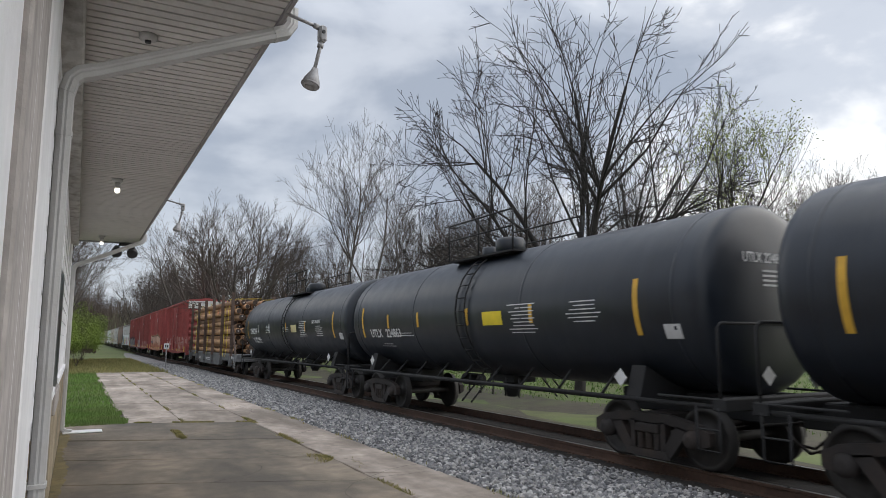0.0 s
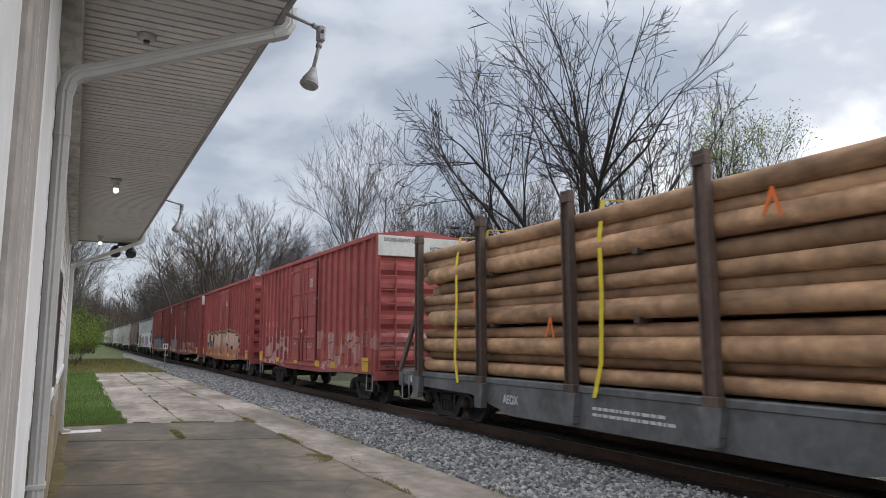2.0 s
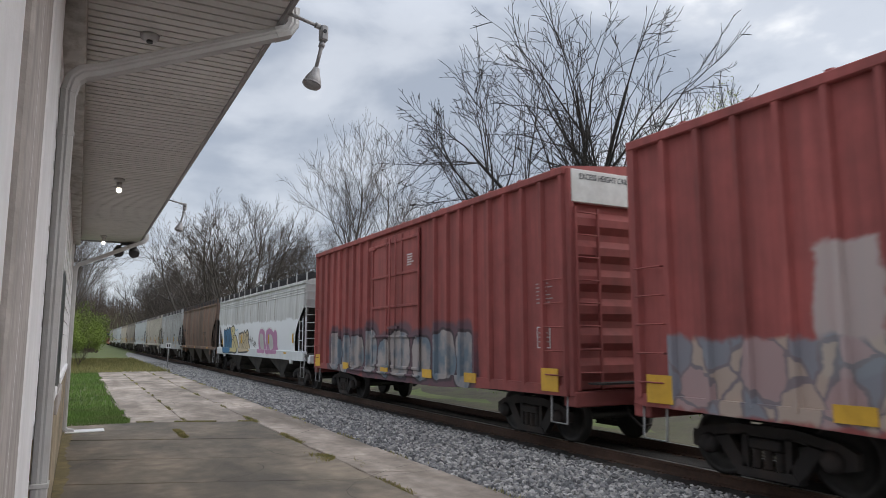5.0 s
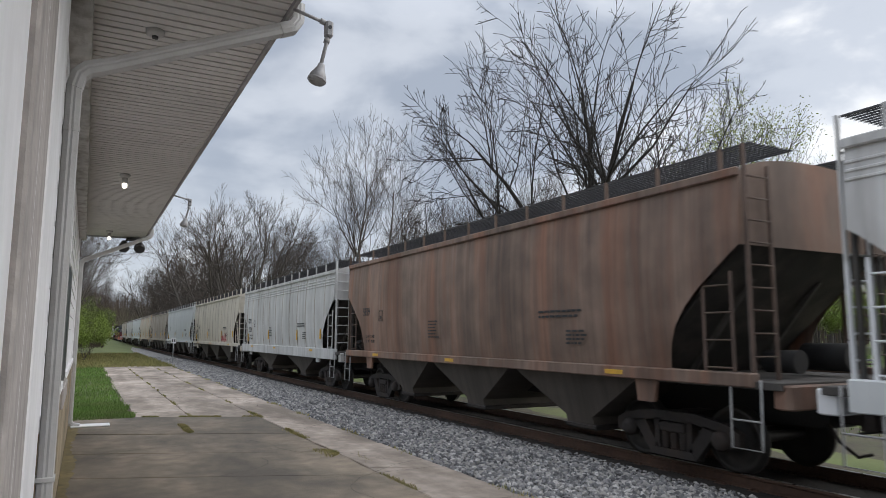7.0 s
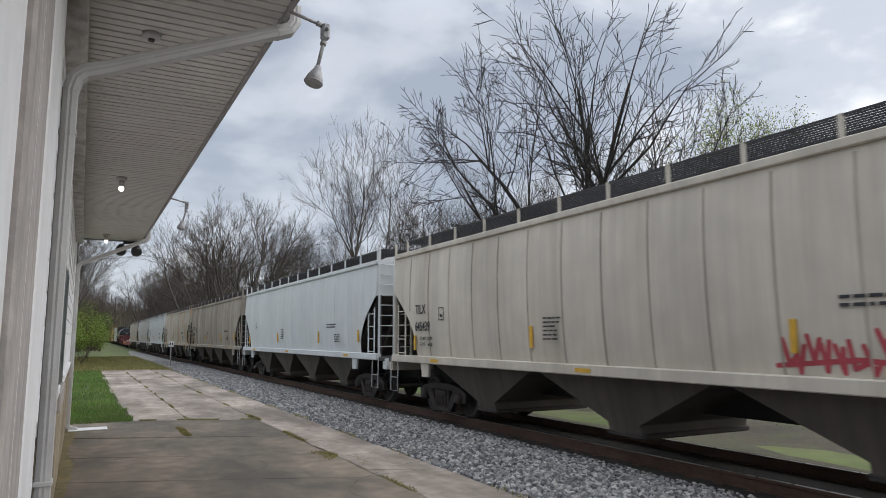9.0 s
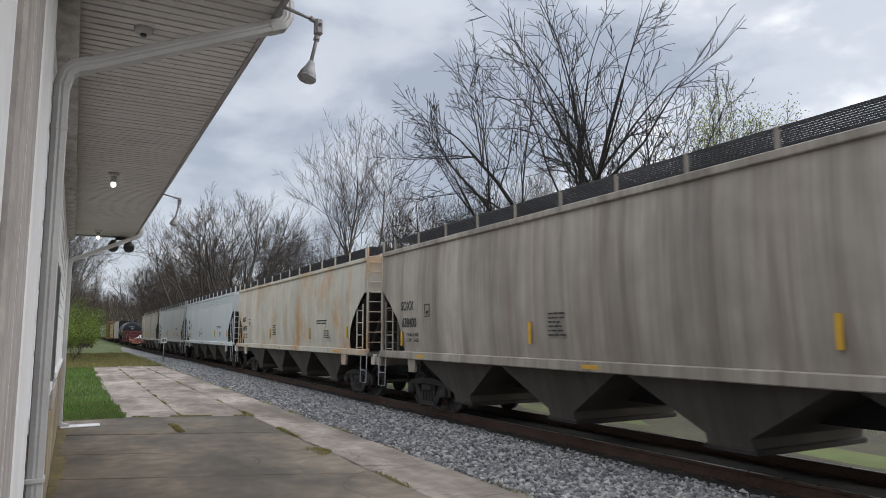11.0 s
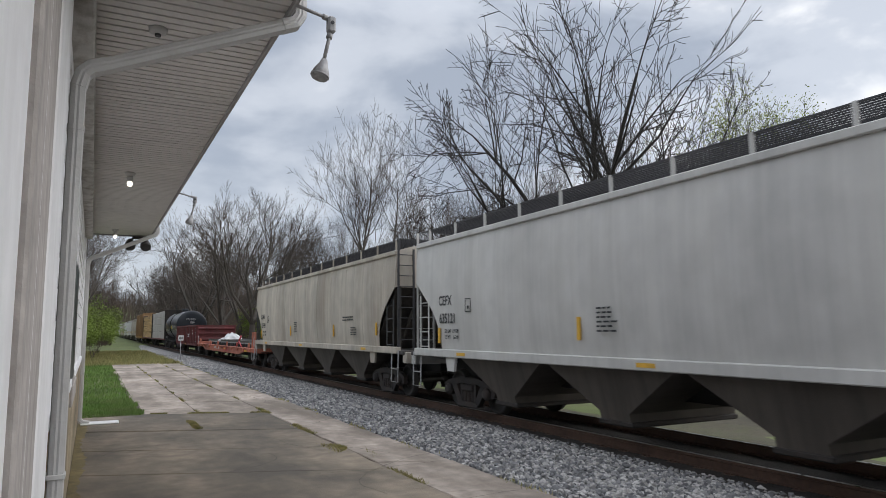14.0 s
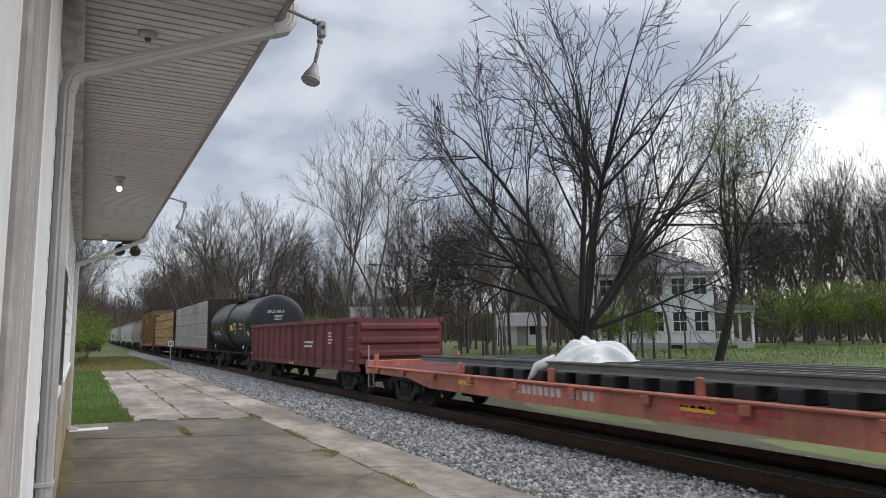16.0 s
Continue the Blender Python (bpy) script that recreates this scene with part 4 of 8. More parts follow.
pair = tree_meshes("pair", 31, height=15, trunk_r=0.19, stems=2, spread=0.22, fork=4.0, levels=3, counts=(11, 8, 6), up=0.35, thin=0.007)
tall = tree_meshes("tall", 32, height=14, trunk_r=0.22, stems=4, spread=0.5, fork=3.0, levels=3, counts=(8, 7, 6), up=0.25, thin=0.008)
thin_tree = tree_meshes("thin", 33, height=11, trunk_r=0.11, stems=1, spread=0.2, fork=2.0, levels=3, counts=(16, 7, 5), up=0.35, thin=0.008)
scrub = tree_meshes("scrub", 34, height=5.5, trunk_r=0.06, stems=5, spread=0.6, fork=0.3, levels=2, counts=(10, 8), up=0.25, thin=0.007, mats=("twig_brown", "twig_brown"))
tree("tall bare twin-stemmed tree against the sky", pair, 19.9, 46, 20, 0.97)
tree("tall bare twin-stemmed tree against the sky", pair, 22.2, 47, 130, 0.97)
tree("broad bare tree beyond the track", tall, 10.6, 62, 0, 1.0)
tree("broad bare tree beyond the track", tall, 13.2, 66, 100, 0.85)

for az, dist, s, wide in ((9.2, 64, 0.92, 1.25), (11.6, 58, 0.95, 1.3), (12.6, 70, 1.05, 1.2), (7.6, 80, 1.0, 1.3)):
    tree("broad bare tree beyond the track", tall, az, dist, az * 70, s, wide=wide)
wood_rng = random.Random(77)
BARE = "bare grey-brown tree in the woodland edge"
for k in range(62):
    az = wood_rng.uniform(3.0, 37.0)
    dist = wood_rng.uniform(48, 130) if az < 25 else wood_rng.uniform(44, 95)
    if dist * math.sin(radians(az)) < 14:
        dist = 15.0 / math.sin(radians(az)) + wood_rng.uniform(0, 20)
    kind = wood_rng.choice((tall, thin_tree, thin_tree, pair))
    tree(BARE, kind, az, dist, wood_rng.uniform(0, 360), wood_rng.uniform(0.55, 0.85), group="woodland trees")
for k in range(70):
    az = wood_rng.uniform(2.5, 36.0)
    dist = max(wood_rng.uniform(55, 150), 15.5 / math.sin(radians(az)))
    tree(BARE, thin_tree, az, dist, wood_rng.uniform(0, 360), wood_rng.uniform(0.5, 0.85), group="woodland trees")
for k in range(30):
    az = wood_rng.uniform(3.6, 11.0)
    dist = max(wood_rng.uniform(125, 215), 15.0 / math.sin(radians(az)))
    tree(BARE, wood_rng.choice((tall, thin_tree)), az, dist, wood_rng.uniform(0, 360), wood_rng.uniform(1.0, 1.45), group="woodland trees", wide=1.2)
for az, dist, s in ((41.5, 38, 0.55), (43.2, 36, 0.5), (45.0, 39, 0.6), (47.4, 40, 0.5), (36.6, 33, 0.62), (33.5, 36, 0.7), (39.9, 42, 0.6), (40.6, 33, 0.66), (42.4, 34, 0.72), (44.1, 32, 0.6), (46.2, 35, 0.7), (38.2, 35, 0.8), (37.4, 38, 0.75), (43.0, 40, 0.7), (41.8, 41, 0.8)):
    tree("young bare tree before the farmhouse", thin_tree, az, dist, 50 * az, s, group="young trees")
for k in range(44):
    az = wood_rng.uniform(51.0, 66)
    tree(BARE, wood_rng.choice((tall, thin_tree, thin_tree)), az, wood_rng.uniform(64, 90), wood_rng.uniform(0, 360), wood_rng.uniform(0.8, 1.2), group="woodland trees")
for k in range(17):
    az = wood_rng.uniform(23.5, 36.5)
    tree(BARE, wood_rng.choice((pair, thin_tree, thin_tree)), az, wood_rng.uniform(42, 62), wood_rng.uniform(0, 360), wood_rng.uniform(0.62, 0.86), group="woodland trees")
for k in range(17):
    y = wood_rng.uniform(50, 125)
    x = 0.018 * y - wood_rng.uniform(1.4, 8.0)
    tree(BARE, wood_rng.choice((tall, thin_tree, thin_tree)), math.degrees(math.atan2(x, y)), math.hypot(x, y), wood_rng.uniform(0, 360), wood_rng.uniform(0.6, 0.95), group="woodland trees")
for k in range(16):
    y = wood_rng.uniform(150, 330)
    x = wood_rng.uniform(-9, 2.6) if k % 5 < 3 else wood_rng.uniform(15.5, 24)
    tree(BARE, wood_rng.choice((tall, pair)), math.degrees(math.atan2(x, y)), math.hypot(x, y), wood_rng.uniform(0, 360), wood_rng.uniform(0.85, 1.25), group="woodland trees", wide=1.15)
for k in range(16):
    az = wood_rng.uniform(-7.5, -1.2)
    tree("tangled bare shrub at the wood's edge", scrub, az, wood_rng.uniform(52, 95), wood_rng.uniform(0, 360), wood_rng.uniform(0.9, 1.5), group="woodland trees")
for k in range(12):
    az = wood_rng.uniform(53, 66)
    tree(BARE, wood_rng.choice((tall, thin_tree)), az, wood_rng.uniform(62, 95), wood_rng.uniform(0, 360), wood_rng.uniform(0.85, 1.25), group="woodland trees")
for k in range(12):
    az, dist = wood_rng.uniform(-9.0, -1.0), wood_rng.uniform(48, 110)
    tree(BARE, wood_rng.choice((tall, thin_tree, pair)), az, dist, wood_rng.uniform(0, 360), wood_rng.uniform(0.55, 0.85), group="woodland trees")
for k in range(10):
    az = wood_rng.uniform(37, 54)
    tree(BARE, wood_rng.choice((thin_tree, tall)), az, wood_rng.uniform(62, 85), wood_rng.uniform(0, 360), wood_rng.uniform(0.6, 0.9), group="woodland trees")


def build_scrub():
    """Brown thicket along the far side of the line, and pale green shrubs."""
    for k in range(90):
        side = wood_rng.random()
        if side < 0.62:
            x, y = wood_rng.uniform(15, 34), wood_rng.uniform(38, 190)
            if y < 60 and x > 24:
                y += 30
        elif side < 0.8:
            x, y = wood_rng.uniform(-14, 2.5), wood_rng.uniform(50, 150)
            x = min(x, 0.018 * y - 1.8)
        else:
            d, a = wood_rng.uniform(52, 75), wood_rng.uniform(54, 66)
            x, y = d * math.sin(radians(a)), d * math.cos(radians(a))
        ob = thing("shrub", "leafless brown thicket shrub", "shrub", pose(x, y, float(ground_height(x, y)) - 0.05, 0, 0, wood_rng.uniform(0, 360)), "thicket")
        s = wood_rng.uniform(0.6, 1.15)
        ob.scale = (s * 1.2, s * 1.2, s)
        part("stem", scrub[0], "", ob)
        part("crown", scrub[1], "", ob)
    rng = np.random.default_rng(9)
    tips_ = [s[0][-1] for s in scrub[2]]
    lm = leaf_mesh("leaves", rng, tips_, 9000, 0.085, 0.24, "leaf_bush")
    spots = [(-1.0, 46, 0.5), (-2.4, 48, 0.6), (0.1, 51, 0.5), (-3.4, 45, 0.55), (0.2, 57, 0.6), (0.5, 63, 0.6), (-1.2, 58, 0.7), (-2.0, 54, 0.75), (-0.6, 70, 0.7), (-2.4, 64, 0.9), (17, 52, 0.6), (19, 58, 0.6), (22, 49, 0.5)]
    spots += [(place(a, d)[0], place(a, d)[1], s) for a, d, s in ((54, 58, 0.7), (56, 60, 0.8), (58, 57, 0.75), (60, 60, 0.8), (62, 59, 0.7), (43.5, 38, 0.6), (40.5, 40, 0.45), (15.5, 60, 0.7), (13, 62, 0.7))]
    for x, y, s in spots:
        ob = thing("shrub", "dense shrub with fresh green spring leaves", "shrub", pose(x, y, float(ground_height(x, y)) - 0.05, 0, 0, wood_rng.uniform(0, 360)), "green shrubs")
        ob.scale = (s, s, s)
        part("stem", scrub[0], "", ob)
        part("crown", scrub[1], "", ob)
        part("leaves", lm, "", ob, "fresh green leaves")


build_scrub()


def build_far_woods():
    """The hazy mass of far trees, as stems and twigs."""
    rng = np.random.default_rng(15)
    V, F, k = [], [], 0
    n = 14000
    az = np.radians(np.where(rng.random(n) < 0.68, rng.uniform(-14, 40, n), rng.uniform(36, 100, n)))
    d = rng.uniform(95, 190, n)
    x, y = d * np.sin(az), d * np.cos(az)
    near = (x > 2.5) & (x < 16)
    x = np.where(near, x + 14, x)
    z = ground_height(x, y)
    h = rng.uniform(6, 13, n) * (0.75 + 0.25 * np.sin(az * 31))
    w = rng.uniform(0.02, 0.06, n)
    for s in range(9):
        u0 = rng.uniform(0.1, 0.75, n) if s else np.zeros(n)
        ang = rng.uniform(0, 6.283, n)
        ln = h * (rng.uniform(0.15, 0.35, n) if s else 1.0)
        out = 0.55 if s else 0.06
        b = np.stack([x, y, z + h * u0], -1)
        t = b + np.stack([np.cos(ang) * ln * out, np.sin(ang) * ln * out, ln * (0.8 if s else 1)], -1)
        ww = w * (0.5 if s else 1.6)
        side = np.stack([np.cos(az) * ww, -np.sin(az) * ww, 0 * ww], -1)
        V.append(np.stack([b - side, b + side, t], 1).reshape(-1, 3))
        F.append(np.arange(3 * n).reshape(-1, 3) + k)
        k += 3 * n
    # the wooded rise where the line goes out of sight
    n = 3600
    x, y = rng.uniform(-120, 200, n), rng.uniform(592, 760, n)
    z, h = ground_height(x, y) - 0.3, rng.uniform(9, 20, n)
    for s in range(7):
        u0 = rng.uniform(0.1, 0.75, n) if s else np.zeros(n)
        ang, ln = rng.uniform(0, 6.283, n), h * (rng.uniform(0.2, 0.4, n) if s else 1.0)
        b = np.stack([x, y, z + h * u0], -1)
        t = b + np.stack([np.cos(ang) * ln * (0.6 if s else 0.05), np.sin(ang) * ln * 0.3, ln * (0.75 if s else 1)], -1)
        side = np.array((0.10 if s else 0.26, 0, 0))
        V.append(np.stack([b - side, b + side, t], 1).reshape(-1, 3))
        F.append(np.arange(3 * n).reshape(-1, 3) + k)
        k += 3 * n
    tagged(new("far_woods", quick_mesh("far_woods", np.concatenate(V), np.concatenate(F), [M["twig_brown"]])), "distant bare brown woodland", "trees", kind="stuff")


build_far_woods()


# ------------------------------------------------------------------ house
def build_house():
    x, y, z = place(45.0, 47)
    h = thing("house", "white two-storey farmhouse with a porch and dark windows", "house", pose(x, y, z, 0, 0, -38))
    h.scale = (0.9, 0.9, 0.9)
    # own space: x to the right along the front, -y towards the track
    W, D_, H = 8.6, 7.0, 5.6
    part("foundation", Shape().box(-W / 2 - 0.05, W / 2 + 0.05, -0.05, D_ + 0.05, -0.6, 0.5), "house_grey", h)
    part("wall", Shape().box(-W / 2, W / 2, 0, D_, 0.5, H), "house_white", h)
    s, k = Shape(), 0
    zz = 0.52
    while zz < H:
        s.box(-W / 2 - 0.012, W / 2 + 0.012, -0.02, -0.001, zz, zz + 0.13)
        zz += 0.16
    part("siding", s, "house_white", h)
    r = Shape()
    e_ = 0.45
    r.add([(-W / 2 - e_, -e_, H), (W / 2 + e_, -e_, H), (W / 2 + e_, D_ + e_, H), (-W / 2 - e_, D_ + e_, H), (-W / 2 + 3.0, D_ / 2, H + 2.0), (W / 2 - 3.0, D_ / 2, H + 2.0),
           (-W / 2 - e_, -e_, H - 0.2), (W / 2 + e_, -e_, H - 0.2), (W / 2 + e_, D_ + e_, H - 0.2), (-W / 2 - e_, D_ + e_, H - 0.2)],
          [(0, 1, 5, 4), (1, 2, 5), (2, 3, 4, 5), (3, 0, 4), (0, 6, 7, 1), (1, 7, 8, 2), (2, 8, 9, 3), (3, 9, 6, 0), (6, 9, 8, 7)])
    roof = part("roof", r, "house_roof", h, "dark shingled hip roof")
    part("chimney", Shape().box(-0.9, -0.3, 3.0, 3.6, H + 1.2, H + 2.9, 0.03), "house_grey", roof)
    part("cornice", Shape().box(-W / 2 - 0.25, W / 2 + 0.25, -0.25, -0.03, H - 0.45, H - 0.21, 0.03), "house_white", h)
    for wx in (-3.2, -1.5, 0.3, 1.9, 3.4):
        for wz in (1.35, 4.0):
            w_ = part("window", Shape().box(wx - 0.45, wx + 0.45, -0.015 - 0.02, 0.0, wz, wz + 1.35), "glass", h, "dark sash window")
            part("frame", Shape().box(wx - 0.56, wx - 0.45, -0.07, 0, wz - 0.08, wz + 1.45).box(wx + 0.45, wx + 0.56, -0.07, 0, wz - 0.08, wz + 1.45)
                 .box(wx - 0.45, wx + 0.45, -0.07, 0, wz + 1.35, wz + 1.45).box(wx - 0.45, wx + 0.45, -0.09, 0, wz - 0.1, wz).box(wx - 0.45, wx + 0.45, -0.055, 0, wz + 0.65, wz + 0.71).box(wx - 0.02, wx + 0.02, -0.05, 0, wz, wz + 1.35), "house_white", w_)
    part("basement_window", Shape().box(1.2, 2.0, -0.08, -0.04, -0.15, 0.35), "glass", h)
    # side porch with posts, rail and steps
    px0, px1 = W / 2, W / 2 + 2.6
    part("porch_floor", Shape().box(px0, px1, -0.3, 3.6, 0.3, 0.48, 0.02), "house_grey", h)
    part("porch_roof", Shape().prism([(px0, 3.35), (px1 + 0.4, 3.0), (px1 + 0.4, 2.85), (px0, 2.85)], "y", -0.7, 3.9), "house_roof", h)
    part("porch_beam", Shape().box(px0, px1 + 0.1, -0.35, -0.1, 2.6, 2.86, 0.02), "house_white", h)
    for wx, wy in ((px1 - 0.1, -0.2), (px1 - 0.1, 3.4), (px0 + 1.1, -0.2)):
        part("porch_post", Shape().box(wx - 0.09, wx + 0.09, wy - 0.09, wy + 0.09, 0.48, 2.6, 0.02), "house_white", h)
    part("porch_rail", Shape().box(px0, px0 + 1.1, -0.24, -0.16, 1.2, 1.28).box(px0, px0 + 1.1, -0.24, -0.16, 0.62, 0.68), "house_white", h)
    for k in range(8):
        part("baluster", Shape().box(px0 + 0.1 + k * 0.125, px0 + 0.13 + k * 0.125, -0.22, -0.18, 0.68, 1.2), "house_white", h)
    for k in range(3):
        part("step", Shape().box(px0 + 1.3, px1 - 0.2, -0.6 - 0.3 * k, -0.3 - 0.3 * k, -0.2, 0.34 - 0.14 * k, 0.01), "house_grey", h)


build_house()


def shed(az, dist, w, d, hgt, turn, label):
    x, y, z = place(az, dist)
    s = thing("shed", label, "shed", pose(x, y, z, 0, 0, turn))
    part("wall", Shape().box(-w / 2, w / 2, 0, d, -0.4, hgt), "house_white", s)
    part("roof", Shape().prism([(-0.4, hgt - 0.1), (d / 2, hgt + d * 0.32), (d + 0.4, hgt - 0.1), (d / 2, hgt + d * 0.32 - 0.2)], "x", -w / 2 - 0.3, w / 2 + 0.3), "house_roof", s, "grey shingled gable roof")
    part("door", Shape().box(-0.5, 0.5, -0.05, 0, 0, 2.0, 0.01), "house_grey", s)
    win = part("window", Shape().box(w / 4 - 0.4, w / 4 + 0.4, -0.04, 0, 1.0, 2.0), "glass", s)
    part("frame", Shape().box(w / 4 - 0.5, w / 4 - 0.4, -0.06, 0, 0.9, 2.1).box(w / 4 + 0.4, w / 4 + 0.5, -0.06, 0, 0.9, 2.1).box(w / 4 - 0.4, w / 4 + 0.4, -0.06, 0, 2.0, 2.1).box(w / 4 - 0.4, w / 4 + 0.4, -0.06, 0, 0.9, 1.0), "house_white", win)


shed(23.4, 62, 6.5, 6.0, 2.4, -20, "low grey-roofed outbuilding seen through bare trees")
shed(34.5, 66, 4.5, 4.0, 1.9, -30, "small white shed behind the trees")


# ------------------------------------------------------------------ sprayed paint on cars
def sprayed(name, source, zones):
    """A copy of a paint with sprayed lettering-like shapes in zones of the side: (y0, y1, z0, z1, fills, cell, outline)."""
    mt = M[source].copy()
    mt.name = name
    n, l = mt.node_tree.nodes, mt.node_tree.links
    b = n["Principled BSDF"]
    out = b.inputs["Base Color"].links[0].from_socket
    co = n.new("ShaderNodeTexCoord")
    sep = n.new("ShaderNodeSeparateXYZ")
    wob = n.new("ShaderNodeTexNoise")
    wob.inputs["Scale"].default_value, wob.inputs["Detail"].default_value = 2.2, 4.0
    l.new(co.outputs["Object"], sep.inputs[0])
    l.new(co.outputs["Object"], wob.inputs["Vector"])

    def math_(op, a, c):
        m_ = n.new("ShaderNodeMath")
        m_.operation = op
        for i, s in enumerate((a, c)):
            if isinstance(s, (int, float)):
                m_.inputs[i].default_value = s
            else:
                l.new(s, m_.inputs[i])
        return m_.outputs[0]

    wv = math_("MULTIPLY", math_("SUBTRACT", wob.outputs["Fac"], 0.5), 0.4)
    yy, zz = math_("ADD", sep.outputs["Y"], wv), math_("ADD", sep.outputs["Z"], wv)

    def rise(s, e0, e1):
        r = n.new("ShaderNodeMapRange")
        r.interpolation_type = "SMOOTHSTEP"
        r.inputs["From Min"].default_value, r.inputs["From Max"].default_value = e0, e1
        l.new(s, r.inputs["Value"])
        return r.outputs[0]

    for y0, y1, z0, z1, fills, cell, outline, strength in zones:
        mask = math_("MULTIPLY", math_("MULTIPLY", rise(yy, y0 - 0.05, y0 + 0.05), rise(yy, y1 + 0.05, y1 - 0.05)),
                     math_("MULTIPLY", rise(zz, z0 - 0.05, z0 + 0.05), rise(zz, z1 + 0.05, z1 - 0.05)))
        mask = math_("MULTIPLY", mask, strength)
        mp, v1, v2 = n.new("ShaderNodeMapping"), n.new("ShaderNodeTexVoronoi"), n.new("ShaderNodeTexVoronoi")
        mp.inputs["Scale"].default_value = (0.0, 1.0 / cell, 0.62 / cell)
        mp.inputs["Location"].default_value = (y0 * 1.7, y0 * 0.31, 0.4)
        wm = n.new("ShaderNodeMixRGB")
        wm.blend_type, wm.inputs[0].default_value = "ADD", 0.35
        l.new(co.outputs["Object"], wm.inputs[1])
        l.new(wob.outputs["Color"], wm.inputs[2])
        l.new(wm.outputs[0], mp.inputs["Vector"])
        v2.feature = "DISTANCE_TO_EDGE"
        for v in (v1, v2):
            v.inputs["Scale"].default_value = 1.0
            l.new(mp.outputs[0], v.inputs["Vector"])
        sc = n.new("ShaderNodeSeparateColor")
        l.new(v1.outputs["Color"], sc.inputs[0])
        ramp = n.new("ShaderNodeValToRGB")
        ramp.color_ramp.interpolation = "CONSTANT"
        el = ramp.color_ramp.elements
        el[0].color = (*fills[0], 1)
        el[1].position, el[1].color = 1.0 - 1.0 / len(fills), (*fills[-1], 1)
        for k, c in enumerate(fills[1:-1]):
            el.new((k + 1) / len(fills)).color = (*c, 1)
        l.new(sc.outputs[0], ramp.inputs[0])
        line = rise(v2.outputs["Distance"], 0.05, 0.032)
        inner = n.new("ShaderNodeMixRGB")
        l.new(line, inner.inputs[0])
        l.new(ramp.outputs[0], inner.inputs[1])
        inner.inputs[2].default_value = (*outline, 1)
        mix = n.new("ShaderNodeMixRGB")
        l.new(mask, mix.inputs[0])
        l.new(out, mix.inputs[1])
        l.new(inner.outputs[0], mix.inputs[2])
        out = mix.outputs[0]
    l.new(out, b.inputs["Base Color"])
    M[name] = mt


DARK = (0.03, 0.03, 0.035)
PEACH, KHAKI, PALE, SKYB, PINK = (0.50, 0.23, 0.155), (0.27, 0.21, 0.13), (0.45, 0.38, 0.32), (0.22, 0.26, 0.30), (0.46, 0.22, 0.21)
sprayed("red_tag_pink", "box_red", [(-6.8, -1.7, 0.95, 2.15, ((0.56, 0.38, 0.35), (0.36, 0.10, 0.09), (0.50, 0.29, 0.26), (0.35, 0.085, 0.08), (0.42, 0.16, 0.10)), 0.34, (0.34, 0.08, 0.075), 0.8), (1.9, 5.8, 0.9, 2.0, ((0.56, 0.33, 0.31), (0.30, 0.07, 0.07), (0.58, 0.38, 0.36), (0.28, 0.06, 0.06)), 0.36, (0.24, 0.05, 0.05), 0.85)])
sprayed("red_tag_white", "box_red_dull", [(4.2, 5.0, 1.5, 3.0, ((0.42, 0.38, 0.36), (0.5, 0.47, 0.45)), 2.5, (0.4, 0.36, 0.34), 0.75), (3.4, 7.2, 0.95, 1.9, (PALE, SKYB, (0.4, 0.3, 0.3)), 0.4, (0.2, 0.2, 0.22), 0.85), (-6.9, 0.5, 0.95, 1.7, (PALE, (0.30, 0.12, 0.11), PINK), 0.3, (0.24, 0.08, 0.08), 0.7)])
sprayed("grey_tag_letters", "hop_grey", [(-9.5, 9.5, 1.0, 2.7, ((0.74, 0.76, 0.79), (0.72, 0.745, 0.775)), 4.0, (0.73, 0.75, 0.78), 0.9),
                                          ])


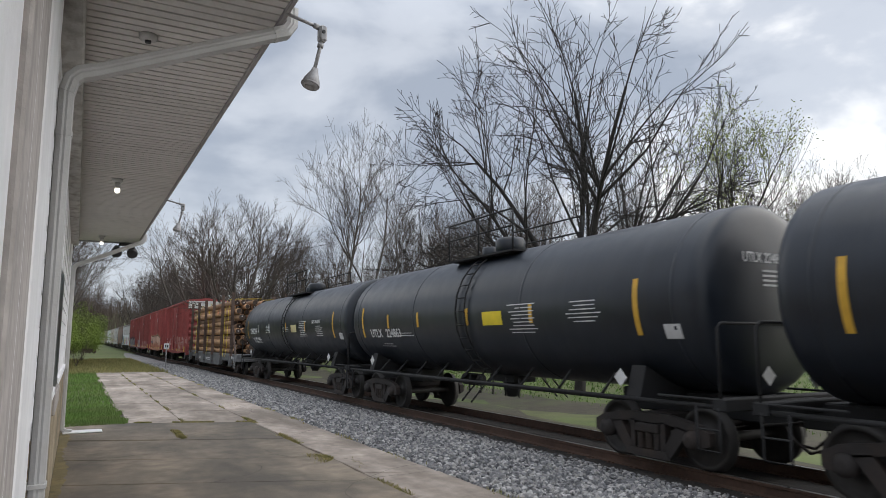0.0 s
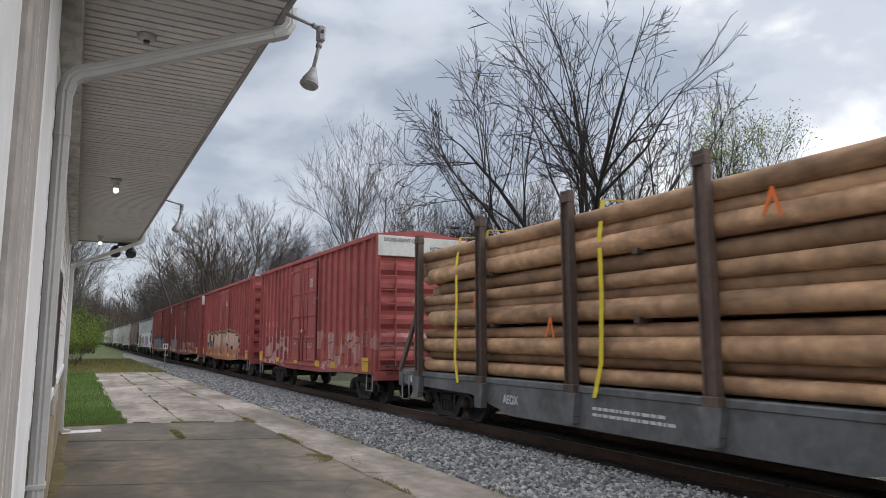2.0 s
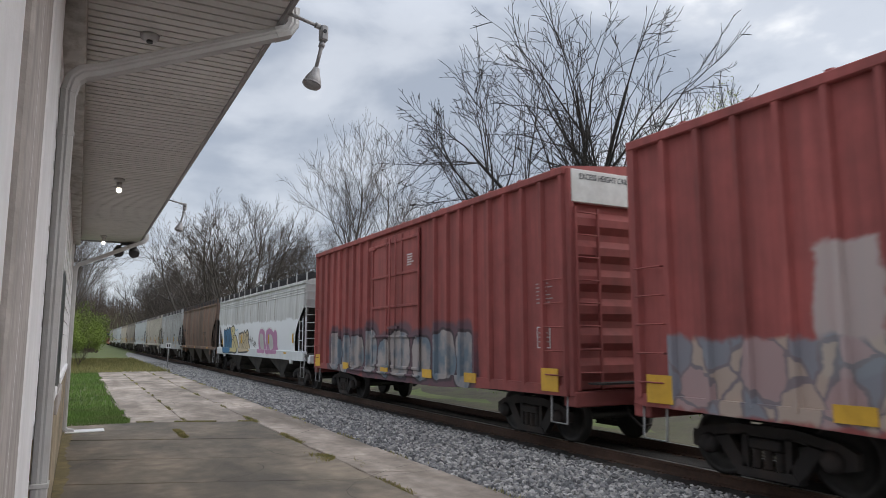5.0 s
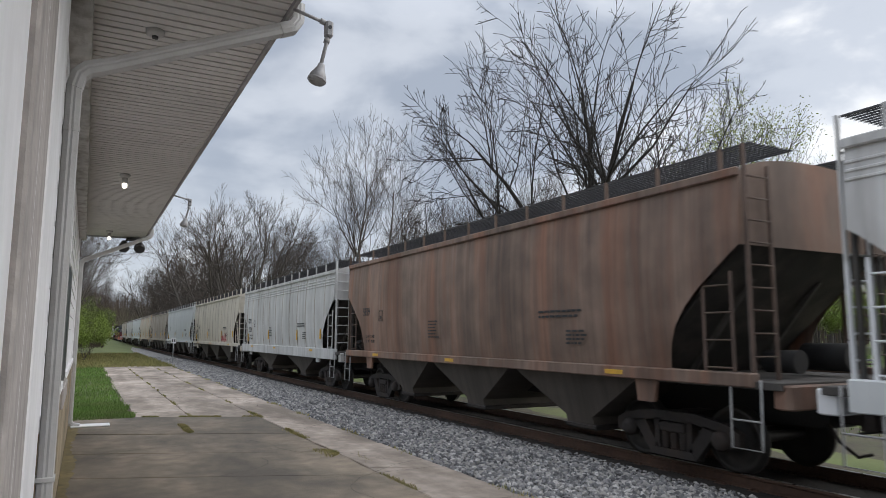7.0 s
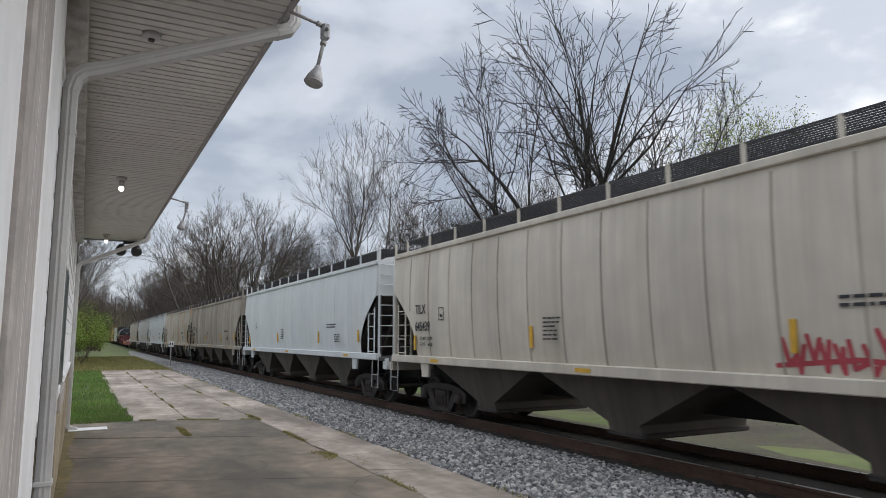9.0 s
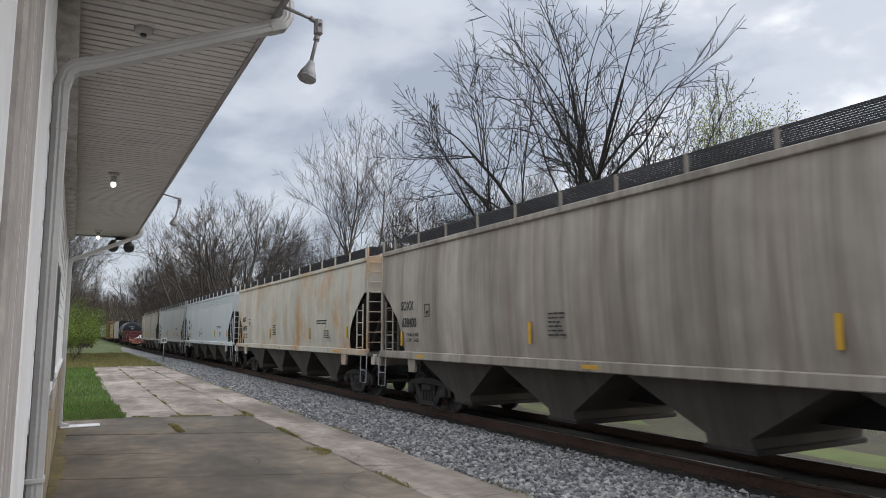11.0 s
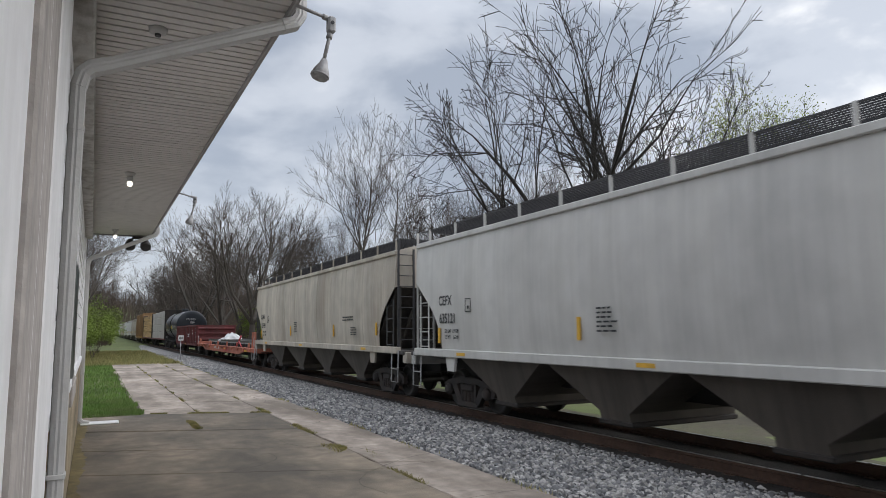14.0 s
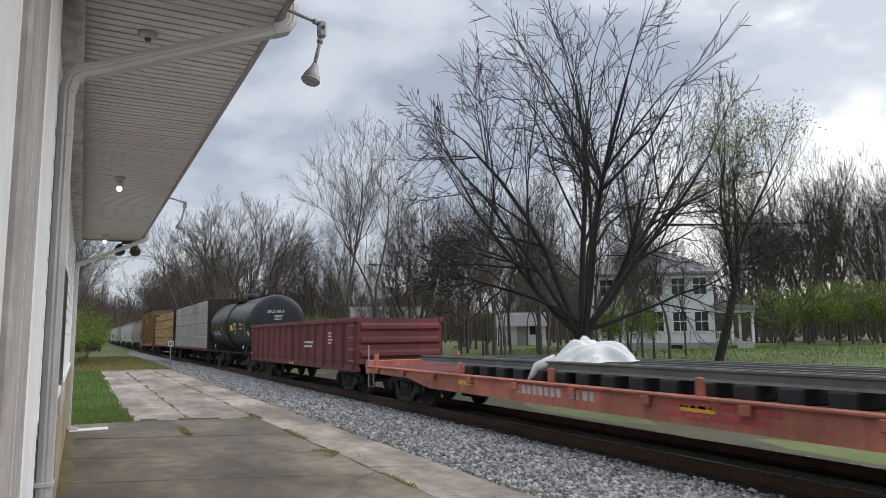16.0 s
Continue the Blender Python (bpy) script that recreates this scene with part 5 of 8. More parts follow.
def bubbled(name, source, letters, eyes, fills, halo, power=3.2, tall=False):
    """Sprayed balloon letters: rounded lobes (y, z, half width, half height) with a dark rim and a dull halo."""
    mt = M[source].copy()
    mt.name = name
    n, l = mt.node_tree.nodes, mt.node_tree.links
    b = n["Principled BSDF"]
    out = b.inputs["Base Color"].links[0].from_socket
    co, sep, wob = n.new("ShaderNodeTexCoord"), n.new("ShaderNodeSeparateXYZ"), n.new("ShaderNodeTexNoise")
    wob.inputs["Scale"].default_value, wob.inputs["Detail"].default_value = 1.6, 4.0
    l.new(co.outputs["Object"], sep.inputs[0])
    l.new(co.outputs["Object"], wob.inputs["Vector"])

    def math_(op, a, c=0.0):
        m_ = n.new("ShaderNodeMath")
        m_.operation = op
        for i, s in enumerate((a, c)):
            if isinstance(s, (int, float)):
                m_.inputs[i].default_value = s
            else:
                l.new(s, m_.inputs[i])
        return m_.outputs[0]

    wv = math_("MULTIPLY", math_("SUBTRACT", wob.outputs["Fac"], 0.5), 0.35)
    yy, zz = math_("ADD", sep.outputs["Y"], wv), math_("ADD", sep.outputs["Z"], wv)

    def nearest(lobes):
        best = None
        for y, z, a, c in lobes:
            u = math_("POWER", math_("ABSOLUTE", math_("MULTIPLY", math_("SUBTRACT", yy, y), 1.0 / a)), power)
            v = math_("POWER", math_("ABSOLUTE", math_("MULTIPLY", math_("SUBTRACT", zz, z), 1.0 / c)), power)
            d = math_("ADD", u, v)
            best = d if best is None else math_("MINIMUM", best, d)
        return best

    def below(s, e0, e1):
        r = n.new("ShaderNodeMapRange")
        r.interpolation_type = "SMOOTHSTEP"
        r.inputs["From Min"].default_value, r.inputs["From Max"].default_value = e1, e0
        l.new(s, r.inputs["Value"])
        return r.outputs[0]

    def over(mask, colour):
        mix = n.new("ShaderNodeMixRGB")
        l.new(mask, mix.inputs[0])
        l.new(out, mix.inputs[1])
        if isinstance(colour, tuple):
            mix.inputs[2].default_value = (*colour, 1)
        else:
            l.new(colour, mix.inputs[2])
        return mix.outputs[0]

    d = nearest(letters)
    out = over(math_("MULTIPLY", below(d, 1.7 if tall else 2.2, 2.6 if tall else 4.2), 0.85), halo)
    out = over(math_("MULTIPLY", below(d, 1.3, 1.6), 0.85 if tall else 0.7), DARK)
    shade = n.new("ShaderNodeValToRGB")
    el = shade.color_ramp.elements
    el[0].position, el[0].color = (0.82 if tall else 0.42), (*fills[0], 1)
    el[1].position, el[1].color = (1.0 if tall else 0.58), (*fills[1], 1)
    l.new(math_("ADD", math_("MULTIPLY", zz, 0.45), math_("MULTIPLY", wob.outputs["Fac"], 0.4)) if tall else wob.outputs["Fac"], shade.inputs[0])
    out = over(below(d, 0.95, 1.1), shade.outputs[0])
    if eyes:
        q = nearest(eyes)
        out = over(below(q, 1.3, 1.9), DARK)
        out = over(below(q, 0.3, 0.6), fills[2])
    l.new(out, b.inputs["Base Color"])
    M[name] = mt


bubbled("red_tag_peach", "box_red", [(4.75, 1.38, 0.52, 0.88), (3.6, 1.38, 0.60, 0.84), (2.3, 1.36, 0.66, 0.86), (0.95, 1.42, 0.62, 0.86), (-0.3, 1.4, 0.60, 0.84), (-1.5, 1.44, 0.62, 0.88), (-2.8, 1.4, 0.70, 0.84), (-3.9, 1.3, 0.42, 0.80)],
        [(4.85, 1.62, 0.16, 0.10), (4.45, 1.62, 0.07, 0.10), (3.6, 1.65, 0.08, 0.16), (2.2, 1.5, 0.16, 0.12), (0.7, 1.5, 0.10, 0.18), (-1.3, 1.6, 0.24, 0.09), (-2.7, 1.5, 0.26, 0.08), (-3.95, 1.45, 0.14, 0.5)],
        ((0.44, 0.20, 0.13), (0.62, 0.44, 0.36), (0.10, 0.16, 0.24)), (0.34, 0.27, 0.17), 4.0, True)
bubbled("red_tag_blue", "box_red_dull", [(5.0, 1.5, 0.5, 0.55), (4.05, 1.45, 0.36, 0.6), (3.1, 1.5, 0.55, 0.5), (1.9, 1.55, 0.5, 0.6), (0.9, 1.4, 0.4, 0.5), (-0.2, 1.5, 0.6, 0.58), (-1.4, 1.45, 0.42, 0.52), (-2.5, 1.52, 0.55, 0.56), (-3.5, 1.45, 0.4, 0.6)], [],
        ((0.34, 0.30, 0.29), (0.14, 0.18, 0.22), (0.22, 0.07, 0.10)), (0.10, 0.07, 0.09))


# ------------------------------------------------------------------ running gear
def lathe_x(s, profile, n=28):
    """Turn a profile of (x, radius) round the x axis."""
    s.loft([[(x, r * math.cos(2 * math.pi * k / n), r * math.sin(2 * math.pi * k / n)) for k in range(n)] for x, r in profile], True, True, True)


def make_wheelset():
    s = Shape()
    lathe_x(s, [(-1.14, 0.06), (-1.12, 0.085), (-0.90, 0.085), (-0.87, 0.075), (0.87, 0.075), (0.90, 0.085), (1.12, 0.085), (1.14, 0.06)], 12)
    for sx in (-1, 1):
        lathe_x(s, [(sx * 0.675, 0.40), (sx * 0.69, 0.485), (sx * 0.715, 0.482), (sx * 0.728, 0.459), (sx * 0.82, 0.452), (sx * 0.822, 0.385),
                    (sx * 0.79, 0.375), (sx * 0.76, 0.26), (sx * 0.80, 0.15), (sx * 0.85, 0.13), (sx * 0.85, 0.08)], 32)
    return s.mesh("wheelset", M["wheel_steel"])


def make_sideframe(sx):
    s = Shape()
    a, b = sx * 0.96, sx * 1.08
    s.prism([(-1.18, .40), (-1.18, .58), (-.98, .68), (-.42, .77), (.42, .77), (.98, .68), (1.18, .58), (1.18, .40), (1.02, .36), (.98, .50), (.78, .56),
             (.40, .63), (-.40, .63), (-.78, .56), (-.98, .50), (-1.02, .36)], "x", a, b)
    for q in (-1, 1):
        s.prism([(q * .82, .58), (q * .58, .62), (q * .30, .24), (q * .44, .12)], "x", a, b)
        s.prism([(q * .36, .18), (q * .27, .18), (q * .27, .66), (q * .36, .66)], "x", a, b)
        lathe = [(sx * 1.0, 0.14), (sx * 1.12, 0.14), (sx * 1.14, 0.12), (sx * 1.175, 0.10), (sx * 1.18, 0.04)]
        s.loft([[(x, q * 0.89 + r * math.cos(t), 0.457 + r * math.sin(t)) for t in (2 * math.pi * k / 14 for k in range(14))] for x, r in lathe], True, True, True)
    s.prism([(-.46, .11), (.46, .11), (.38, .22), (-.38, .22)], "x", sx * 0.93, sx * 1.10)
    s.box(min(sx * .86, sx * 1.12), max(sx * .86, sx * 1.12), -.24, .24, .47, .61, 0.02)
    for yy in (-0.17, 0.0, 0.17):
        pts, rad = [], []
        for k in range(13):
            pts.append((sx * 1.03, yy, 0.22 + 0.25 * k / 12))
            rad.append(0.075 if k % 2 else 0.055)
        s.tube(pts, rad, 10)
    return s.mesh("side_frame", M["truck_iron"])


def make_bolster():
    return Shape().box(-1.0, 1.0, -0.2, 0.2, 0.50, 0.78, 0.03).mesh("bolster", M["truck_iron"])


def make_brake_beam():
    s = Shape().box(-0.85, 0.85, -0.05, 0.05, 0.40, 0.52, 0.01)
    for sx in (-1, 1):
        s.box(min(sx * .70, sx * .80), max(sx * .70, sx * .80), -.08, .08, .32, .58, 0.01)
    return s.mesh("brake_beam", M["truck_iron"])


WHEELSET, BOLSTER, BEAM = make_wheelset(), make_bolster(), make_brake_beam()
FRAMES = [make_sideframe(-1), make_sideframe(1)]
SPINNING = []


def coupler_mesh():
    s = Shape()
    s.box(-0.09, 0.09, 0.0, 0.38, 0.76, 0.92, 0.02)
    s.prism([(-0.12, 0.34), (0.10, 0.34), (0.16, 0.44), (0.15, 0.56), (0.05, 0.58), (0.02, 0.46), (-0.10, 0.52), (-0.14, 0.44)], "z", 0.70, 0.98)
    s.tube([(0.3, 0.05, 0.75), (0.32, 0.2, 0.55), (0.22, 0.36, 0.38), (0.08, 0.46, 0.42)], 0.022, 8)
    s.tube([(-1.25, 0.08, 0.82), (-0.4, 0.10, 0.80), (-0.2, 0.3, 0.78)], 0.016, 6)
    return s.mesh("coupler", M["truck_iron"])


COUPLER = coupler_mesh()


def running_gear(car, L, inset=1.9):
    for q in (-1, 1):
        bg = part("bogie", BOLSTER, "", car, at=pose(0, q * (L / 2 - inset), 0))
        for fm in FRAMES:
            part("side_frame", fm, "", bg)
        for p in (-0.45, 0.45):
            part("brake_beam", BEAM, "", bg, at=pose(0, p, 0))
        for p in (-0.89, 0.89):
            SPINNING.append((part("wheelset", WHEELSET, "", bg, at=pose(0, p, 0.457)), p, car))
    part("coupler", COUPLER, "", car, at=pose(0, L / 2 - 0.15, 0))
    part("coupler", COUPLER, "", car, at=pose(0, -L / 2 + 0.15, 0, 0, 0, 180))


def lettering(parent, text, size, material, at, name="lettering", bold=0.0, narrow=0.8):
    cu = bpy.data.curves.new(name, "FONT")
    cu.body, cu.size, cu.align_x, cu.align_y = text, size, "CENTER", "CENTER"
    cu.extrude, cu.offset = 0.0015, bold
    cu.materials.append(M[material])
    ob = new(name, cu)
    ob.parent = parent
    ob.matrix_basis = at @ Matrix.Diagonal((narrow, 1, 1, 1))
    return ob


def side_at(x, y, z):
    """Upright on the side towards the platform, read from there."""
    return pose(x, y, z, 90, 0, -90)


def end_at(x, y, z):
    return pose(x, y, z, 90, 0, 0)


def bars(parent, x, y, z, wide, rows, pitch=0.06, height=0.03, material="letter_white", seed=1, label="rows of small lettering"):
    """Small writing that cannot be read, on the near side."""
    s, rng = Shape(), random.Random(seed)
    for k in range(rows):
        u = 0.0
        lim = wide * rng.uniform(0.7, 1.0)
        while u < lim:
            w = rng.uniform(0.05, 0.16)
            s.box(x - 0.004, x, y - u - w, y - u, z - k * pitch - height, z - k * pitch)
            u += w + 0.03
    return part("small_lettering", s, material, parent, label)


def ladder(car, sx, y, z0, z1, rungs, wide=0.42, material="ladder_steel", off=0.07, x=None, name="ladder"):
    """A ladder on the side (stiles and rungs)."""
    s = Shape()
    xx = sx * (x if x else 1.6)
    xo = xx + sx * off
    for q in (-1, 1):
        s.box(min(xo, xo - sx * 0.02), max(xo, xo - sx * 0.02), y + q * wide / 2 - 0.025, y + q * wide / 2 + 0.025, z0, z1)
    for k in range(rungs):
        z = z0 + (z1 - z0) * (k + 0.5) / rungs
        s.tube([(xo - sx * 0.01, y - wide / 2, z), (xo - sx * 0.01, y + wide / 2, z)], 0.014, 6)
    return part(name, s, material, car)


# ------------------------------------------------------------------ tank cars
def tank_car(label, L, r, number, y_text, seed, mark_text, end_text=True):
    car = thing("tank_car", label, "tank car", group="freight cars")
    zc = 1.08 + r
    half, n = L / 2 - 0.35, 40
    # domed heads: from the middle of the head out to the rim
    ring = []
    for k in range(10):
        a = math.pi / 2 * k / 9
        ring.append((-half + 0.34 * (1 - math.cos(a) ** 0.55) if k < 9 else -half + 0.34, max(0.02, r * math.sin(a) ** 0.6)))
    full = [(y, q) for y, q in ring] + [(0.0, r)] + [(-y, q) for y, q in reversed(ring)]
    s = Shape()
    s.loft([[(q * math.cos(2 * math.pi * k / n), y, zc + q * math.sin(2 * math.pi * k / n)) for k in range(n)] for y, q in full], True, True, True)
    shell = part("tank_shell", s, "car_black", car, "glossy black tank dulled by road dust")
    # weld bands
    for yb in (-half + 0.62, -half * 0.35, half * 0.35, half - 0.62):
        b = Shape()
        b.loft([[((r + d) * math.cos(2 * math.pi * k / n), yb + w, zc + (r + d) * math.sin(2 * math.pi * k / n)) for k in range(n)] for w, d in ((-0.03, 0), (-0.02, 0.008), (0.02, 0.008), (0.03, 0))], False, False, True)
        part("weld_band", b, "car_black", shell)
    # underframe: stub sills, bolsters, side sills
    for q in (-1, 1):
        ye = q * L / 2
        fr = Shape()
        fr.box(-0.35, 0.35, min(ye, ye - q * 3.2), max(ye, ye - q * 3.2), 0.72, 1.08, 0.02)
        fr.box(-1.45, 1.45, min(ye - q * 0.1, ye - q * 0.32), max(ye - q * 0.1, ye - q * 0.32), 0.95, 1.12, 0.015)
        fr.prism([(-1.35, 1.0), (1.35, 1.0), (1.2, 1.5), (0.6, 1.2), (-0.6, 1.2), (-1.2, 1.5)], "y", ye - q * 1.9 - 0.15, ye - q * 1.9 + 0.15)
        part("end_sill", fr, "under_black", car)
        for sx in (-1, 1):
            rail = Shape()
            rail.tube([(sx * 1.42, ye - q * 0.2, 1.1), (sx * 1.42, ye - q * 0.2, 2.05), (sx * 1.35, ye - q * 0.2, 2.12), (0, ye - q * 0.2, 2.12)], 0.022, 8)
            rail.tube([(sx * 1.42, ye - q * 0.2, 1.1), (sx * 1.42, ye - q * 1.3, 1.1)], 0.02, 6)
            part("handrail", rail, "under_black", car)
            st = Shape()
            st.tube([(sx * 1.44, ye - q * 0.22, 1.0), (sx * 1.44, ye - q * 0.22, 0.42), (sx * 1.44, ye - q * 0.6, 0.42), (sx * 1.44, ye - q * 0.6, 1.0)], 0.018, 6)
            st.tube([(sx * 1.44, ye - q * 0.22, 0.7), (sx * 1.44, ye - q * 0.6, 0.7)], 0.016, 6)
            part("sill_step", st, "under_black", car)
            # diamond placards
            d = Shape()
            xx = sx * (r * 0.83)
            d.prism([(ye - q * 2.1, 1.17), (ye - q * 2.1 + 0.14, 1.31), (ye - q * 2.1, 1.45), (ye - q * 2.1 - 0.14, 1.31)], "x", sx * 1.40, sx * 1.41)
            part("placard", d, "letter_white", car, "white diamond hazard placard")
        d = Shape().prism([(-0.35, 1.25), (-0.21, 1.39), (-0.35, 1.53), (-0.49, 1.39)], "y", ye - q * 0.24, ye - q * 0.25)
        part("placard", d, "letter_white", car, "white diamond hazard placard")
    # top fittings: platform, rails, ladders, valve housing
    zt = zc + r
    part("manway", Shape().tube([(0, 0, zt - 0.1), (0, 0, zt + 0.28), (0, 0, zt + 0.36)], [0.36, 0.36, 0.30], 20), "car_black", car)
    part("valve_dome", Shape().tube([(0, 0.9, zt - 0.08), (0, 0.9, zt + 0.22), (0, 0.9, zt + 0.25)], [0.2, 0.2, 0.15], 14), "car_black", car)
    part("platform", Shape().box(-0.95, -0.45, -1.5, 1.3, zt - 0.16, zt - 0.12).box(0.45, 0.95, -1.5, 1.3, zt - 0.16, zt - 0.12), "under_black", car)
    for sx in (-1, 1):
        hr = Shape()
        for yy in (-1.5, -0.1, 1.3):
            hr.tube([(sx * 0.95, yy, zt - 0.14), (sx * 0.95, yy, zt + 0.75)], 0.022, 6)
        for zz in (0.38, 0.75):
            hr.tube([(sx * 0.95, -1.5, zt + zz), (sx * 0.95, 1.3, zt + zz)], 0.020, 6)
        part("guard_rail", hr, "under_black", car)
        ld = Shape()
        for yy in (-0.35, 0.05):
            pts = []
            for k in range(9):
                a = math.radians(62 - 15.5 * k)
                pts.append((sx * ((r + 0.07) * math.cos(a)), yy, zc + (r + 0.07) * math.sin(a)))
            pts.append((sx * 1.32, yy, 0.55))
            ld.tube(pts, 0.02, 6)
        for k in range(11):
            a = math.radians(58 - 11.5 * k)
            ld.tube([(sx * (r + 0.07) * math.cos(a), -0.35, zc + (r + 0.07) * math.sin(a)), (sx * (r + 0.07) * math.cos(a), 0.05, zc + (r + 0.07) * math.sin(a))], 0.014, 6)
        part("side_ladder", ld, "under_black", car)
        side = Shape()
        side.tube([(sx * 1.38, -L / 2 + 0.3, 1.0), (sx * 1.38, L / 2 - 0.3, 1.0)], 0.035, 8)
        for k in range(9):
            yy = -L / 2 + 2.6 + (L - 5.2) * k / 8
            side.tube([(sx * 1.38, yy, 1.0), (sx * 1.05, yy, 1.35)], 0.025, 6)
        part("side_rail", side, "under_black", car)
    # bottom outlet and hanging pipes
    bt = Shape().tube([(0, 0, 1.15), (0, 0, 0.75), (0, 0, 0.6)], [0.25, 0.2, 0.12], 12).box(-0.3, 0.3, -0.5, 0.5, 0.95, 1.1)
    for k in range(5):
        bt.tube([(-0.9, -1.6 + 0.5 * k, 1.1), (-0.92, -1.6 + 0.5 * k, 0.72)], 0.02, 6)
    bt.tube([(-0.9, -L / 2 + 2.6, 0.92), (-0.9, L / 2 - 2.6, 0.92)], 0.03, 6)
    part("outlet_gear", bt, "under_black", car)
    part("brake_cylinder", Shape().tube([(0.5, 2.2, 0.85), (0.5, 3.0, 0.85)], 0.16, 12), "under_black", car)

    def on_shell(y, ang, size_y, size_a, material, name, label=""):
        """A patch that lies on the round shell of the near side."""
        p, k = Shape(), 6
        rows_a = [[(-(r + 0.006) * math.cos(ang - size_a / 2 + size_a * i / k), yy, zc + (r + 0.006) * math.sin(ang - size_a / 2 + size_a * i / k)) for i in range(k + 1)] for yy in (y - size_y / 2, y + size_y / 2)]
        p.loft(rows_a, False, False, closed=False)
        return part(name, p, material, car, label)

    for k, yy in enumerate((-half + 1.35, -half * 0.40, -half * 0.05, half * 0.31, half * 0.58, half - 1.0)):
        on_shell(yy, -0.08 if k in (0, 5) else -0.08, 0.11, 0.62 if k in (0, 5) else 0.26, "stripe_yellow" if k in (0, 1, 2, 5) else "letter_white" if seed % 2 else "stripe_yellow", "reflector", "yellow reflective stripe")
    ang = -0.15 if seed % 2 else -0.31
    x_t, z_t = -(r + 0.02) * math.cos(ang), zc + (r + 0.02) * math.sin(ang)
    tilt = math.degrees(ang)
    lettering(car, mark_text if seed % 2 else "   ".join(mark_text.split()), 0.38 if seed % 2 else 0.33, "letter_white", pose(x_t, y_text, z_t, 90 - tilt, 0, -90), "car_number", 0.006, 0.72 if seed % 2 else 1.0)
    for k, (t2, dz) in enumerate((("LD LMT 184500 LB 83700 KG", -0.36), ("LT WT    78500 LB 35600 KG", -0.52))):
        if seed % 2:
            a2 = ang + dz / r
            lettering(car, t2, 0.17, "letter_white", pose(-(r + 0.012) * math.cos(a2), y_text - 0.35, zc + (r + 0.012) * math.sin(a2), 90 - math.degrees(a2), 0, -90), "load_data", 0.002, 0.72)
    if seed % 2:
        lettering(car, "DOT 111A100W-3", 0.17, "letter_white", pose(-(r + 0.012), -4.45, zc + 0.03, 90, 0, -90), "tank_class", 0.003, 0.72)
    rng = random.Random(seed)
    for yy, aa, nn in ((-half * 0.36, 0.0, 9), (-half * 0.62, -0.14 if seed % 2 else -0.02, 6), (half * 0.35, -0.05, 5) if seed % 2 else (y_text + 0.1, -0.58, 2), (-half * 0.05, -0.14, 3) if seed % 2 else (half * 0.42, -0.36, 2)):
        for k in range(nn):
            on_shell(yy + rng.uniform(-0.05, 0.05), aa + 0.05 - k * 0.048, rng.uniform(0.55, 0.95), 0.014, "letter_white", "small_lettering")
    on_shell(-half * 0.2, -0.12, 0.75, 0.2, "strap_yellow" if seed % 2 == 0 else "graf_cream", "panel", "faded yellow marking panel")
    ym = -half + 0.58
    on_shell(ym + 0.1, -0.35, 0.32, 0.16, "letter_white", "notice", "small white notice")
    if end_text:
        rr_ = part("head_plate", Shape().box(0.35, 1.0, -half - 0.005, -half, zc - 0.35, zc - 0.1), "car_black", car)
        lettering(rr_, number, 0.21, "letter_white", end_at(-0.15, -half - 0.006, zc + r * 0.40), "car_number", 0.003)
        sb = Shape()
        for k in range(4):
            sb.box(-0.22, 0.22 - 0.1 * (k % 2), -half - 0.010, -half - 0.004, zc + r * 0.26 - k * 0.07, zc + r * 0.26 - k * 0.07 + 0.03)
        part("small_lettering", sb, "letter_white", rr_)
    running_gear(car, L)
    return car


